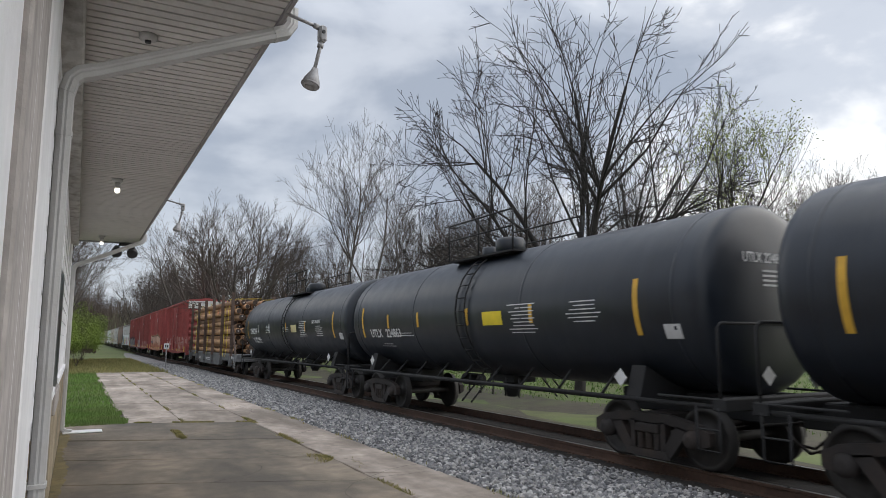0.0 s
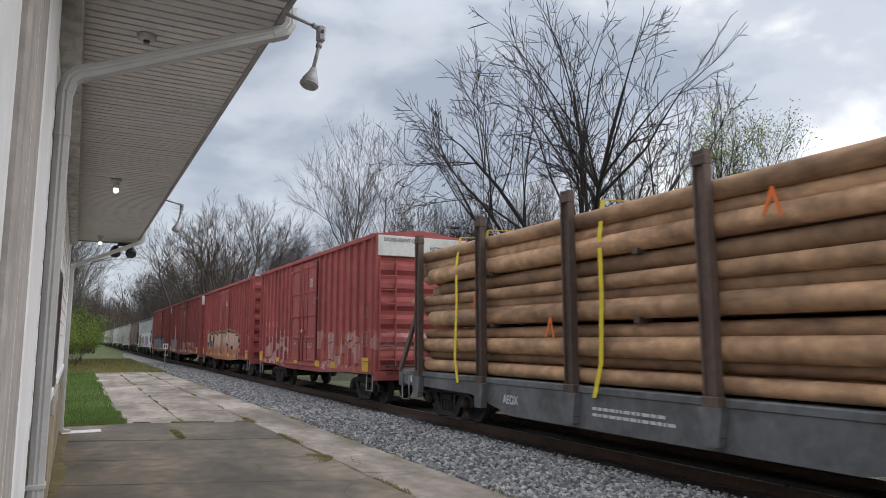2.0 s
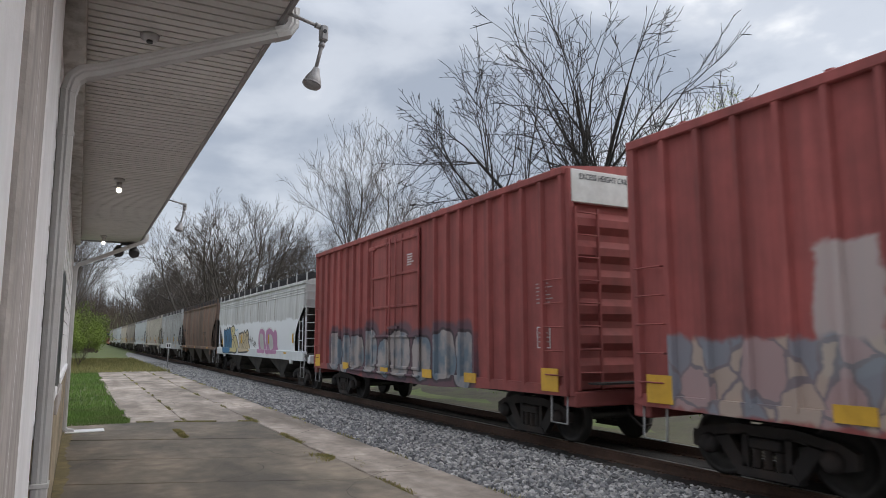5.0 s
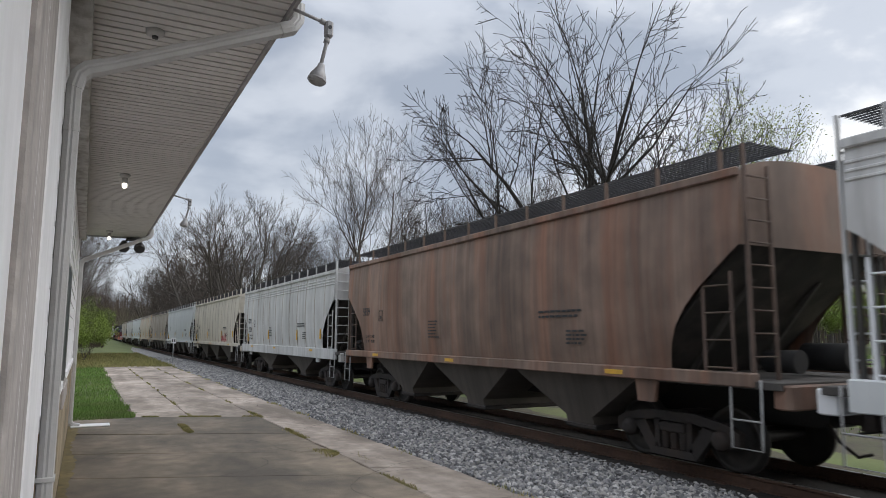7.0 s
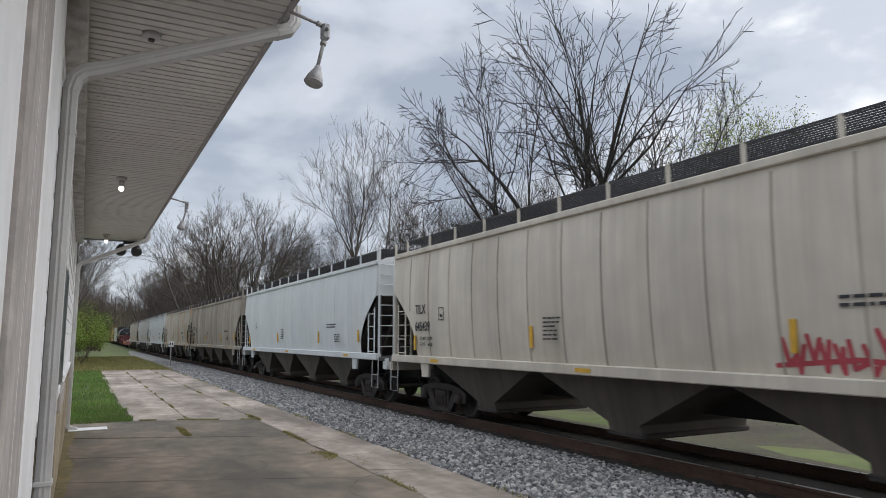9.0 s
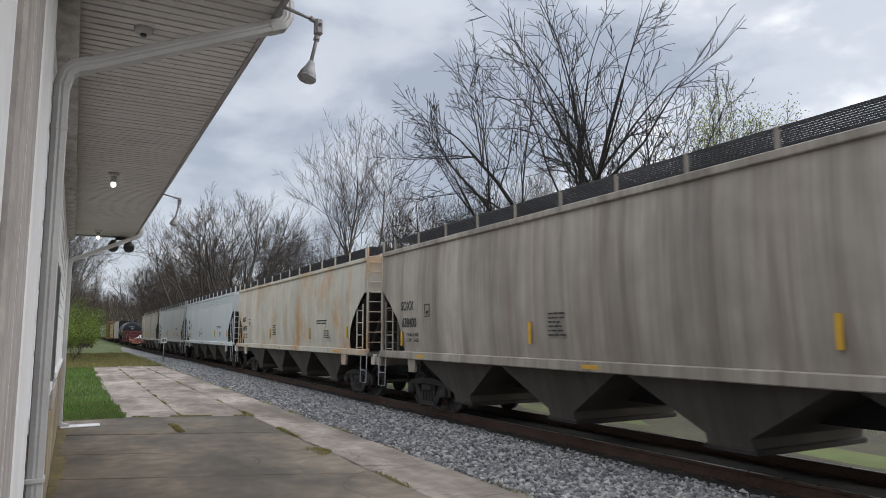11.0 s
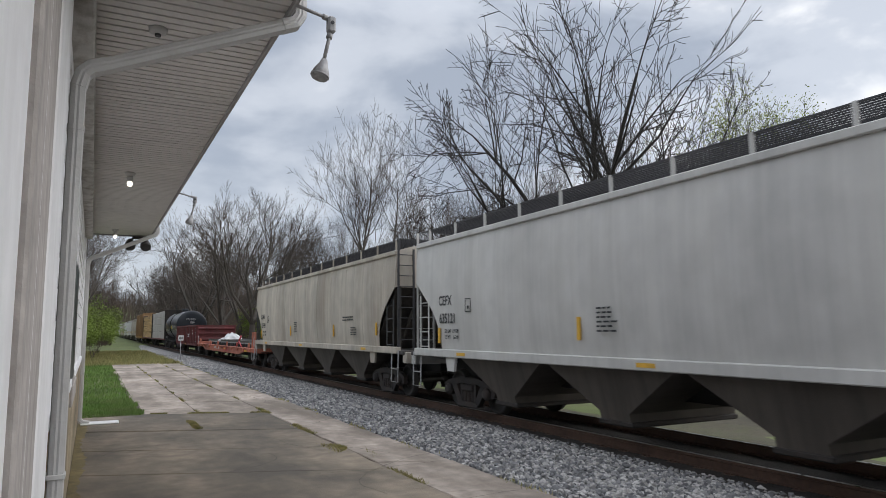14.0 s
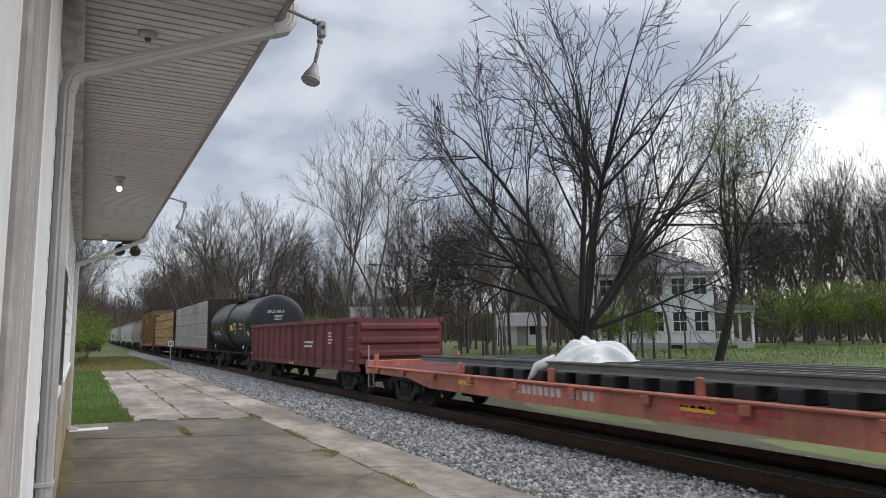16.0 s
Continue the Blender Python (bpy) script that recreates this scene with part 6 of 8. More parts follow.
# ------------------------------------------------------------------ boxcars
def boxcar(label, L, red, number="", white_top=False, door=0.0, seed=0, eave=4.93):
    car = thing("boxcar", label, "boxcar", group="freight cars")
    hw, zb = 1.50, 1.02
    body = Shape().box(-hw, hw, -L / 2 + 0.12, L / 2 - 0.12, zb, eave, 0.02)
    part("body", body, red, car)
    for sx in (-1, 1):
        x = sx * hw
        n = int(L / 0.62)
        for k in range(n + 1):
            y = -L / 2 + 0.2 + (L - 0.4) * k / n
            if abs(y - door) < 1.75:
                continue
            part("side_post", Shape().prism([(x - sx * 0.01, y - 0.065), (x + sx * 0.085, y - 0.04), (x + sx * 0.085, y + 0.04), (x - sx * 0.01, y + 0.065)], "z", zb + 0.02, eave - 0.08), red, car)
        part("top_chord", Shape().box(min(sx * (hw - 0.05), sx * (hw + 0.10)), max(sx * (hw - 0.05), sx * (hw + 0.10)), -L / 2 + 0.1, L / 2 - 0.1, eave - 0.12, eave + 0.02, 0.015), red, car)
        xs = sorted((sx * (hw - 0.02), sx * (hw + 0.07)))
        part("side_sill", Shape().prism([(-L / 2 + 0.15, zb + 0.08), (L / 2 - 0.15, zb + 0.08), (L / 2 - 0.15, zb - 0.10), (L / 2 - 2.6, zb - 0.12), (2.2, zb - 0.22), (-2.2, zb - 0.22), (-L / 2 + 2.6, zb - 0.12), (-L / 2 + 0.15, zb - 0.10)], "x", xs[0], xs[1]), red, car)
        dr = Shape()
        x0, x1 = sorted((sx * (hw + 0.02), sx * (hw + 0.06)))
        dr.box(x0, x1, door - 1.5, door + 1.5, zb + 0.05, eave - 0.22, 0.01)
        d = part("door", dr, red, car, "sliding plug door with pressed panels")
        fr = Shape()
        a0, a1 = sorted((sx * (hw + 0.05), sx * (hw + 0.10)))
        for yy in (-1.5, -0.5, 0.5, 1.5):
            fr.box(a0, a1, door + yy - 0.04, door + yy + 0.04, zb + 0.1, eave - 0.25, 0.01)
        for zz in (0.15, 0.95, 1.75, 2.6, 3.5):
            fr.box(a0, a1, door - 1.5, door + 1.5, zb + zz - 0.035, zb + zz + 0.035, 0.01)
        part("door_frame", fr, red, d)
        for yy in (-0.18, 0.18):
            part("locking_rod", Shape().tube([(sx * (hw + 0.12), door + yy, zb + 0.1), (sx * (hw + 0.12), door + yy, eave - 0.3)], 0.022, 6), red, d)
        part("lock_handle", Shape().box(*sorted((sx * (hw + 0.08), sx * (hw + 0.13))), door - 0.35, door + 0.35, zb + 1.15, zb + 1.22), red, d)
        part("door_track", Shape().box(*sorted((sx * (hw + 0.03), sx * (hw + 0.13))), door - 1.6, door + 3.4, zb - 0.06, zb + 0.0, 0.01), red, car)
        part("roller_bracket", Shape().box(*sorted((sx * (hw + 0.04), sx * (hw + 0.12))), door + 1.3, door + 1.75, eave - 0.5, eave - 0.38, 0.02), red, car)
        for q in (-1, 1):
            hold = Shape()
            for k in range(5):
                z = zb + 0.25 + 0.42 * k
                y0 = q * (L / 2 - 0.2)
                hold.tube([(sx * (hw + 0.02), y0, z), (sx * (hw + 0.1), y0, z), (sx * (hw + 0.1), y0 - q * 0.5, z), (sx * (hw + 0.02), y0 - q * 0.5, z)], 0.013, 6)
            part("grab_iron", hold, red, car)
            st = Shape().tube([(sx * hw, q * (L / 2 - 0.2), zb), (sx * (hw + 0.02), q * (L / 2 - 0.2), 0.45), (sx * (hw + 0.02), q * (L / 2 - 0.65), 0.45), (sx * hw, q * (L / 2 - 0.65), zb)], 0.018, 6)
            part("sill_step", st, "ladder_steel", car)
    roof = Shape().prism([(-hw - 0.06, eave), (hw + 0.06, eave), (hw + 0.06, eave + 0.03), (0, eave + 0.2), (-hw - 0.06, eave + 0.03)], "y", -L / 2 + 0.1, L / 2 - 0.1)
    for k in range(int(L / 1.1)):
        y = -L / 2 + 0.5 + 1.1 * k
        roof.prism([(-hw, eave + 0.04), (0, eave + 0.21), (hw, eave + 0.04), (hw, eave + 0.08), (0, eave + 0.25), (-hw, eave + 0.08)], "y", y - 0.05, y + 0.05)
    part("roof", roof, red, car)
    for q in (-1, 1):
        en = Shape()
        ye = q * (L / 2 - 0.12)
        for k in range(7):
            z = zb + 0.35 + k * 0.52
            if z > eave - 0.4:
                break
            prof = [(ye, z - 0.20), (ye + q * 0.09, z - 0.07), (ye + q * 0.09, z + 0.07), (ye, z + 0.20)]
            en.prism(prof, "x", -hw + 0.12, hw - 0.12)
        part("end_corrugation", en, red, car)
        for sx in (-1, 1):
            part("corner_post", Shape().box(*sorted((sx * (hw - 0.1), sx * (hw + 0.02))), *sorted((ye - q * 0.02, ye + q * 0.10)), zb - 0.1, eave, 0.015), red, car)
        if white_top:
            part("height_panel", Shape().box(-hw + 0.04, hw - 0.04, *sorted((ye + q * 0.01, ye + q * 0.115)), eave - 0.62, eave - 0.02, 0.01), "box_white", car, "white excess-height panel on the end")
            if q < 0:
                lettering(car, "EXCESS HEIGHT CAR", 0.15, "letter_black", end_at(-0.72, ye - 0.119, eave - 0.15), "height_notice", 0.002)
                if number:
                    lettering(car, number, 0.21, "letter_black", end_at(0.72, ye - 0.119, eave - 0.36), "car_number", 0.002)
        part("end_sill", Shape().box(-hw, hw, *sorted((ye - q * 0.2, ye + q * 0.14)), zb - 0.28, zb - 0.02, 0.02), red, car)
        part("crossover_step", Shape().box(-1.2, 1.2, *sorted((ye + q * 0.1, ye + q * 0.38)), 1.12, 1.15), "under_black", car)
        la = Shape()
        for k in range(8):
            z = zb + 0.3 + 0.4 * k
            la.tube([(-hw + 0.12, ye + q * 0.14, z), (-hw + 0.58, ye + q * 0.14, z)], 0.013, 6)
        for xx in (-hw + 0.1, -hw + 0.6):
            la.box(xx - 0.02, xx + 0.02, *sorted((ye + q * 0.10, ye + q * 0.15)), zb, zb + 3.2)
        part("end_ladder", la, red, car)
        bw = Shape()
        rim_ = [(0.3 + 0.24 * math.cos(k * math.pi / 8), ye + q * 0.2, 1.75 + 0.24 * math.sin(k * math.pi / 8)) for k in range(17)]
        bw.tube(rim_, 0.018, 6)
        for k in range(0, 16, 4):
            bw.tube([(0.3, ye + q * 0.18, 1.75), rim_[k]], 0.012, 5)
        bw.box(0.18, 0.42, *sorted((ye, ye + q * 0.17)), 1.5, 1.9, 0.02)
        part("brake_wheel", bw, "under_black", car)
    und = Shape().box(-0.4, 0.4, -L / 2 + 0.3, L / 2 - 0.3, 0.72, 1.0).box(-1.3, 1.3, -0.2, 0.2, 0.8, 1.0).box(-1.3, 1.3, -2.4, -2.2, 0.8, 1.0).box(-1.3, 1.3, 2.2, 2.4, 0.8, 1.0)
    und.tube([(0.7, -1.5, 0.8), (0.7, -0.6, 0.8)], 0.2, 12)
    part("underframe", und, "under_black", car)
    # yellow reflective panels along the sill, numbers and data
    for k, y in enumerate((-L / 2 + 0.6, -L / 2 + 3.4, -1.8, 0.8, L / 2 - 3.4, L / 2 - 0.6)):
        part("reflector", Shape().box(-hw - 0.092, -hw - 0.072, y - 0.24, y + 0.24, zb - 0.04, zb + (0.16 if 0 < k < 5 else 0.36)), "stripe_yellow", car, "yellow reflective panel")
    bars(car, -hw - 0.012, -L / 2 + 1.05, zb + 1.9, 0.45, 6, 0.07, 0.022, "letter_dull", seed=seed)
    bars(car, -hw - 0.105, door - 0.9, eave - 0.85, 0.32, 5, 0.065, 0.03, seed=seed + 1)
    bars(car, -hw - 0.012, -L / 2 + 1.0, zb + 1.0, 0.32, 3, 0.08, 0.025, "letter_dull", seed=seed + 2)
    sq = Shape()
    y0, z0 = -L / 2 + 1.05, zb + 0.72
    for a, b, c, d in ((y0 - 0.4, y0, z0 - 0.01, z0 + 0.01), (y0 - 0.4, y0, z0 + 0.36, z0 + 0.38), (y0 - 0.4, y0 - 0.38, z0, z0 + 0.37), (y0 - 0.02, y0, z0, z0 + 0.37)):
        sq.box(-hw - 0.012, -hw - 0.008, a, b, c, d)
    part("data_frame", sq, "letter_white", car)
    bay = (L - 0.4) / int(L / 0.62)
    for k, ch in enumerate(number.split()):
        for i, letter in enumerate(ch):
            lettering(car, letter, 0.34, "letter_white", side_at(-hw - 0.012, L / 2 - 0.2 - 1.5 * bay - bay * i, zb + 1.51 - 0.40 * k), "car_number", 0.004)
    running_gear(car, L)
    return car


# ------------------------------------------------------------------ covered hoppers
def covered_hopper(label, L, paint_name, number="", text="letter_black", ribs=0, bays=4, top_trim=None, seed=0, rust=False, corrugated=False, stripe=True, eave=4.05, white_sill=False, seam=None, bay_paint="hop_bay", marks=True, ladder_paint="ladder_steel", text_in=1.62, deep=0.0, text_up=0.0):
    car = thing("covered_hopper", label, "hopper car", group="freight cars")
    top_trim = top_trim or paint_name
    e0, e1 = -L / 2 + 0.3, L / 2 - 0.3
    zs = 1.36
    levels = []
    for z, w, cut in ((zs, 1.50, 1.30), (1.55, 1.535, 1.28), (1.8, 1.56, 1.24), (2.05, 1.58, 1.14), (2.3, 1.59, 0.96), (2.55, 1.60, 0.70), (2.8, 1.60, 0.38), (3.0, 1.60, 0.12), (3.08, 1.60, 0.0),
                      (3.5, 1.585, 0.0), (eave - 0.12, 1.55, 0.0), (eave, 1.53, 0.0), (eave + 0.10, 1.38, 0.0), (eave + 0.19, 1.05, 0.0), (eave + 0.25, 0.62, 0.0), (eave + 0.27, 0.2, 0.0)):
        a, b = e0 + cut, e1 - cut
        levels.append([(-w, a, z), (w, a, z), (w, b, z), (-w, b, z)])
    # sides and roof as one sheet, ends as another
    s = Shape()
    for sx in (0, 1):
        p, q = ((0, 3), (1, 2))[sx]
        s.loft([[lv[p], lv[q]] for lv in levels if lv[0][2] <= eave + 0.001], False, False, True, closed=False)
    body = part("body", s, paint_name, car)
    rf = Shape()
    for p, q in ((0, 3), (1, 2)):
        rf.loft([[lv[p], lv[q]] for lv in levels if lv[0][2] >= eave - 0.001], False, False, True, closed=False)
    rf.add(levels[-1], [(0, 1, 2, 3)])
    part("roof", rf, "roof_grime", car, "grimy rounded steel roof")
    for p, q, y_ in ((0, 1, e0), (3, 2, e1)):
        upper = Shape().loft([[lv[p], lv[q]] for lv in levels if lv[0][2] > 3.05], False, False, False, closed=False)
        part("end_sheet", upper, paint_name if not rust else "hop_brown", car)
        inner = 1 if p == 0 else -1
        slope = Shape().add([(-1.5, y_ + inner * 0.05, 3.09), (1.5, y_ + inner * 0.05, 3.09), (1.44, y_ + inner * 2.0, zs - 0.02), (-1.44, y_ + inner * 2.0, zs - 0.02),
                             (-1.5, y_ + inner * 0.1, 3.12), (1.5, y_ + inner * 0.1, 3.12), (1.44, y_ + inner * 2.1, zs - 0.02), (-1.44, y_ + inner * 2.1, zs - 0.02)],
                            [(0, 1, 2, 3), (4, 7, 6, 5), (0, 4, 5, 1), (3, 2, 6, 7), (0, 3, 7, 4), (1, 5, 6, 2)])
        # the dark colour holds both dirt and the shade of the end recess
        part("slope_sheet", slope, "hop_grime_shade", car, "grimy slope sheet behind the ladder, painted dark as in shade")
    part("floor_sheet", Shape().box(-1.45, 1.45, e0 + 1.9, e1 - 1.9, zs - 0.04, zs - 0.02), "hop_grime_shade", car)
    if corrugated:
        co = Shape()
        for k in range(3):
            for sx in (-1, 1):
                z = eave - 0.42 + 0.1 * k
                x = sx * (1.585 - 0.035 * (z - 3.5) / 0.43)
                co.prism([(x - sx * 0.01, z - 0.03), (x + sx * 0.022, z - 0.01), (x + sx * 0.022, z + 0.01), (x - sx * 0.01, z + 0.03)], "y", e0 + 0.02, e1 - 0.02)
        part("side_corrugation", co, paint_name, body)
    if ribs:
        for sx in (-1, 1):
            for k in range(ribs):
                y = e0 + 1.0 + (e1 - e0 - 2.0) * k / (ribs - 1)
                lo = [lv for lv in levels if zs <= lv[0][2] <= eave - 0.1]
                prev = [(sx * abs(lv[0][0]), lv[0][2]) for lv in lo if lv[0][1] <= y - 0.05 and lv[3][1] >= y + 0.05]
                rb = Shape().loft([[(x, y - 0.02, z), (x + sx * 0.014, y - 0.008, z), (x + sx * 0.014, y + 0.008, z), (x, y + 0.02, z)] for x, z in prev])
                part("side_seam", rb, seam or paint_name, body)
    for sx in (-1, 1):
        a, b = sorted((sx * 1.46, sx * 1.62))
        part("side_sill", Shape().box(a, b, e0 - 0.1, e1 + 0.1, zs - 0.10 - deep, zs + 0.08, 0.015), "hop_white" if white_sill else top_trim, car)
        a, b = sorted((sx * 1.50, sx * 1.60))
        part("eave_rail", Shape().box(a, b, e0, e1, eave - 0.06, eave + 0.06, 0.015), top_trim, car)
        # post and grating of the roof walk
        rw = Shape().box(*sorted((sx * 1.37, sx * 1.41)), -0.03, 0.03, eave + 0.05, eave + 0.40).mesh("walk_post", M[top_trim])
        for k in range(13):
            part("walk_post", rw, "", car, at=pose(0, e0 + 0.4 + (e1 - e0 - 0.8) * k / 12, 0))
        g = Shape()
        x0, x1 = sorted((sx * 0.55, sx * 1.38))
        for k in range(10):
            x = x0 + (x1 - x0) * k / 9
            w_ = 0.016 if k in (0, 9) else 0.004
            g.box(x - w_, x + w_, e0 - 0.1, e1 + 0.1, eave + 0.372, eave + 0.395)
        for k in range(int((e1 - e0) / 0.08)):
            y = e0 + 0.08 * k
            g.box(x0, x1, y - 0.005, y + 0.005, eave + 0.375, eave + 0.390)
        part("roof_walk", g, "dark_metal", car, "expanded steel roof walk")
        for q in (-1, 1):
            ye = e1 if q > 0 else e0
            ladder(car, sx, ye - q * 0.42, zs - 0.05, 2.75, 4, 0.46, ladder_paint if ladder_paint != "ladder_steel" else top_trim, 0.0, 1.57, "side_ladder")
            el = Shape()
            for xx in (1.52, 1.06):
                el.box(*sorted((sx * (xx - 0.028), sx * (xx + 0.028))), *sorted((ye + q * 0.05, ye + q * 0.085)), zs - 0.05, eave + (0.36 if xx > 1.3 else 0.1))
            for k in range(9):
                z = zs + 0.28 + k * (eave - zs - 0.2) / 8.5
                el.tube([(sx * 1.06, ye + q * 0.075, z), (sx * 1.52, ye + q * 0.075, z)], 0.013, 6)
            part("end_ladder", el, ladder_paint if ladder_paint != "ladder_steel" else top_trim, car)
            st = Shape().tube([(sx * 1.58, ye + q * 0.2, zs), (sx * 1.6, ye + q * 0.2, 0.5), (sx * 1.6, ye - q * 0.25, 0.5), (sx * 1.58, ye - q * 0.25, zs)], 0.016, 6)
            st.tube([(sx * 1.6, ye + q * 0.2, 0.85), (sx * 1.6, ye - q * 0.25, 0.85)], 0.014, 6)
            part("sill_step", st, "ladder_steel", car)
            jk = Shape().prism([(ye - q * 2.0, zs - 0.08), (ye - q * 1.55, zs - 0.08), (ye - q * 1.62, zs - 0.42), (ye - q * 1.95, zs - 0.42)], "x", *sorted((sx * 1.50, sx * 1.56)))
            part("jacking_pad", jk, top_trim, car)
    for k in range(6):
        y = e0 + 1.2 + (e1 - e0 - 2.4) * k / 5
        part("roof_hatch", Shape().box(-0.3, 0.3, y - 0.9, y + 0.9, eave + 0.24, eave + 0.35, 0.03), "roof_grime", car)
    # end frames: corner posts, platform, slope bracing
    for q in (-1, 1):
        ye = e1 if q > 0 else e0
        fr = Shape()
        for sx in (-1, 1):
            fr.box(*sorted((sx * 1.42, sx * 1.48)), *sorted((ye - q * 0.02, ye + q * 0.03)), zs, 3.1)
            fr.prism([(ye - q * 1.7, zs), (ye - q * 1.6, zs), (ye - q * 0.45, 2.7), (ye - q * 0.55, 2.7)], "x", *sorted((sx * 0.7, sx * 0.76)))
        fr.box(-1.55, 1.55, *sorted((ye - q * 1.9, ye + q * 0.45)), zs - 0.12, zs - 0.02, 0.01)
        # framing paint includes the shade of the car end besides dirt
        part("end_frame", fr, "hop_shade", car, "dirty end platform framing, painted dark as in shade")
        part("end_sill", Shape().box(-1.5, 1.5, *sorted((ye + q * 0.3, ye + q * 0.55)), zs - 0.35, zs - 0.05, 0.02), top_trim, car)
        part("air_reservoir", Shape().tube([(0.5, ye - q * 0.6, zs + 0.25), (0.5, ye + q * 0.1, zs + 0.25)], 0.2, 14), "under_black", car)
        part("brake_cylinder", Shape().tube([(-0.5, ye - q * 0.5, zs + 0.2), (-0.5, ye, zs + 0.2)], 0.16, 12), "under_black", car)
        bw = Shape().tube([(0.7, ye + q * 0.12, 2.4), (0.7, ye + q * 0.15, 2.4)], 0.27, 18)
        if q > 0:
            part("brake_wheel", bw, "under_black", car)
    # hopper bays: their dark colour mixes dirt with the shade under the car
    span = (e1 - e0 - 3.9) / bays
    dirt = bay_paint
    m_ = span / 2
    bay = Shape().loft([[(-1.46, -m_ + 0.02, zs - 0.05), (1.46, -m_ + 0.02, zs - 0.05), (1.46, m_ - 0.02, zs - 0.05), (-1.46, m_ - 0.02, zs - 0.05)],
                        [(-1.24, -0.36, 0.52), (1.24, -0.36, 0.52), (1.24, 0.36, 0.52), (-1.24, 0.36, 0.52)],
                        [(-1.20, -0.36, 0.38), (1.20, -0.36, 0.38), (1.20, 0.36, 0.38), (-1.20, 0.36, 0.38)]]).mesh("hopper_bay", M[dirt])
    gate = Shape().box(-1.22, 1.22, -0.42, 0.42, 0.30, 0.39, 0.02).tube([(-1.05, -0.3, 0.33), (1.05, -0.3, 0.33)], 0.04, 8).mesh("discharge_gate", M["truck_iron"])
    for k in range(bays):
        hb = part("hopper_bay", bay, "", car, "sloping discharge bay, dusty and painted dark as in shade", pose(0, e0 + 1.95 + span * (k + 0.5), 0))
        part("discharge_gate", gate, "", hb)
    part("center_sill", Shape().box(-0.3, 0.3, -L / 2 + 0.1, L / 2 - 0.1, 0.70, 1.33), "under_black", car)
    # marks on the near side
    if stripe:
        for y, z0, z1 in ((e0 + 1.4, 1.75, 2.12), (e0 + (e1 - e0) * 0.3, 1.7, 2.1), (e0 + (e1 - e0) * 0.62, 1.7, 2.1), (e1 - 1.30, 1.58, 1.94)):
            part("reflector", Shape().box(-1.615, -1.585, y - 0.04, y + 0.04, z0, z1), "stripe_yellow", car, "yellow reflective stripe")
    for y in (e0 + 2.4, 0.5, e1 - 2.4):
        part("sill_reflector", Shape().box(-1.628, -1.623, y - 0.2, y + 0.2, zs - 0.05, zs + 0.02), "stripe_yellow", car, "yellow reflective sill panel")
    if number:
        a, b = (number.split() + [""])[:2]
        lettering(car, a, 0.32, text, side_at(-1.608, e1 - text_in, 2.57 + text_up), "car_number", 0.005, 0.85)
        lettering(car, b, 0.32, text, side_at(-1.602, e1 - text_in - 0.1, 2.15 + text_up), "car_number", 0.005, 0.85)
        lettering(car, "LD LMT  219700", 0.12, text, side_at(-1.592, e1 - text_in - 0.28, 1.86), "load_data", 0.001)
        lettering(car, "LT WT     66300", 0.12, text, side_at(-1.588, e1 - text_in - 0.28, 1.72), "load_data", 0.001)
    if marks:
        bars(car, -1.606, e0 + 4.4, 2.35, 1.2, 2, 0.09, 0.04, text, seed)
        bars(car, -1.604, e0 + 3.6, 2.0, 0.5, 4, 0.07, 0.035, text, seed + 3)
        bars(car, -1.606, 1.6, 2.25, 0.45, 6, 0.075, 0.03, text, seed + 5)
        sq = Shape()
        y0, z0 = e1 - 2.6, 2.3
        for a, b, c, d in ((y0 - 0.25, y0, z0 - 0.01, z0 + 0.01), (y0 - 0.25, y0, z0 + 0.27, z0 + 0.29), (y0 - 0.25, y0 - 0.235, z0, z0 + 0.28), (y0 - 0.015, y0, z0, z0 + 0.28), (y0 - 0.16, y0 - 0.09, z0 + 0.06, z0 + 0.13)):
            sq.box(-1.614, -1.607, a, b, c, d)
        part("data_frame", sq, text, car)
    running_gear(car, L, 2.05)
    return car


def spray(car, strokes, wide, material, off, name="sprayed_shape", label="", flat=None):
    """Fat rounded strokes of paint that follow the hopper's bowed side. Strokes are runs of (y, z)."""
    zz_, xx_ = (1.36, 1.55, 1.8, 2.05, 2.3, 2.55, 3.5), (1.512, 1.535, 1.56, 1.58, 1.59, 1.60, 1.585)
    s, step = Shape(), 0

    def lay(ring):
        return [(-((flat or float(np.interp(z, zz_, xx_))) + off + 0.0007 * step), y, z) for y, z in ring]

    for run in strokes:
        fine = []
        for (a, b), (c, d) in zip(run, run[1:]):
            k = max(1, int(math.hypot(c - a, d - b) / 0.15))
            fine += [(a + (c - a) * i / k, b + (d - b) * i / k) for i in range(k)]
        fine.append(run[-1])
        for i in range(len(fine) - 1):
            (a, b), (c, d) = fine[i], fine[i + 1]
            ln = math.hypot(c - a, d - b) or 1.0
            ny, nz = -(d - b) / ln * wide, (c - a) / ln * wide
            step = (step + 1) % 6
            ring = lay([(a + ny, b + nz), (a - ny, b - nz), (c - ny, d - nz), (c + ny, d + nz)])
            s.add(ring, [(0, 1, 2, 3)])
        for a, b in [run[0], run[-1]] + list(run[1:-1]):
            step = (step + 1) % 6
            s.add(lay([(a + wide * math.cos(t * math.pi / 7), b + wide * math.sin(t * math.pi / 7)) for t in range(14)]), [tuple(range(14))])
    return part(name, s, material, car, label)


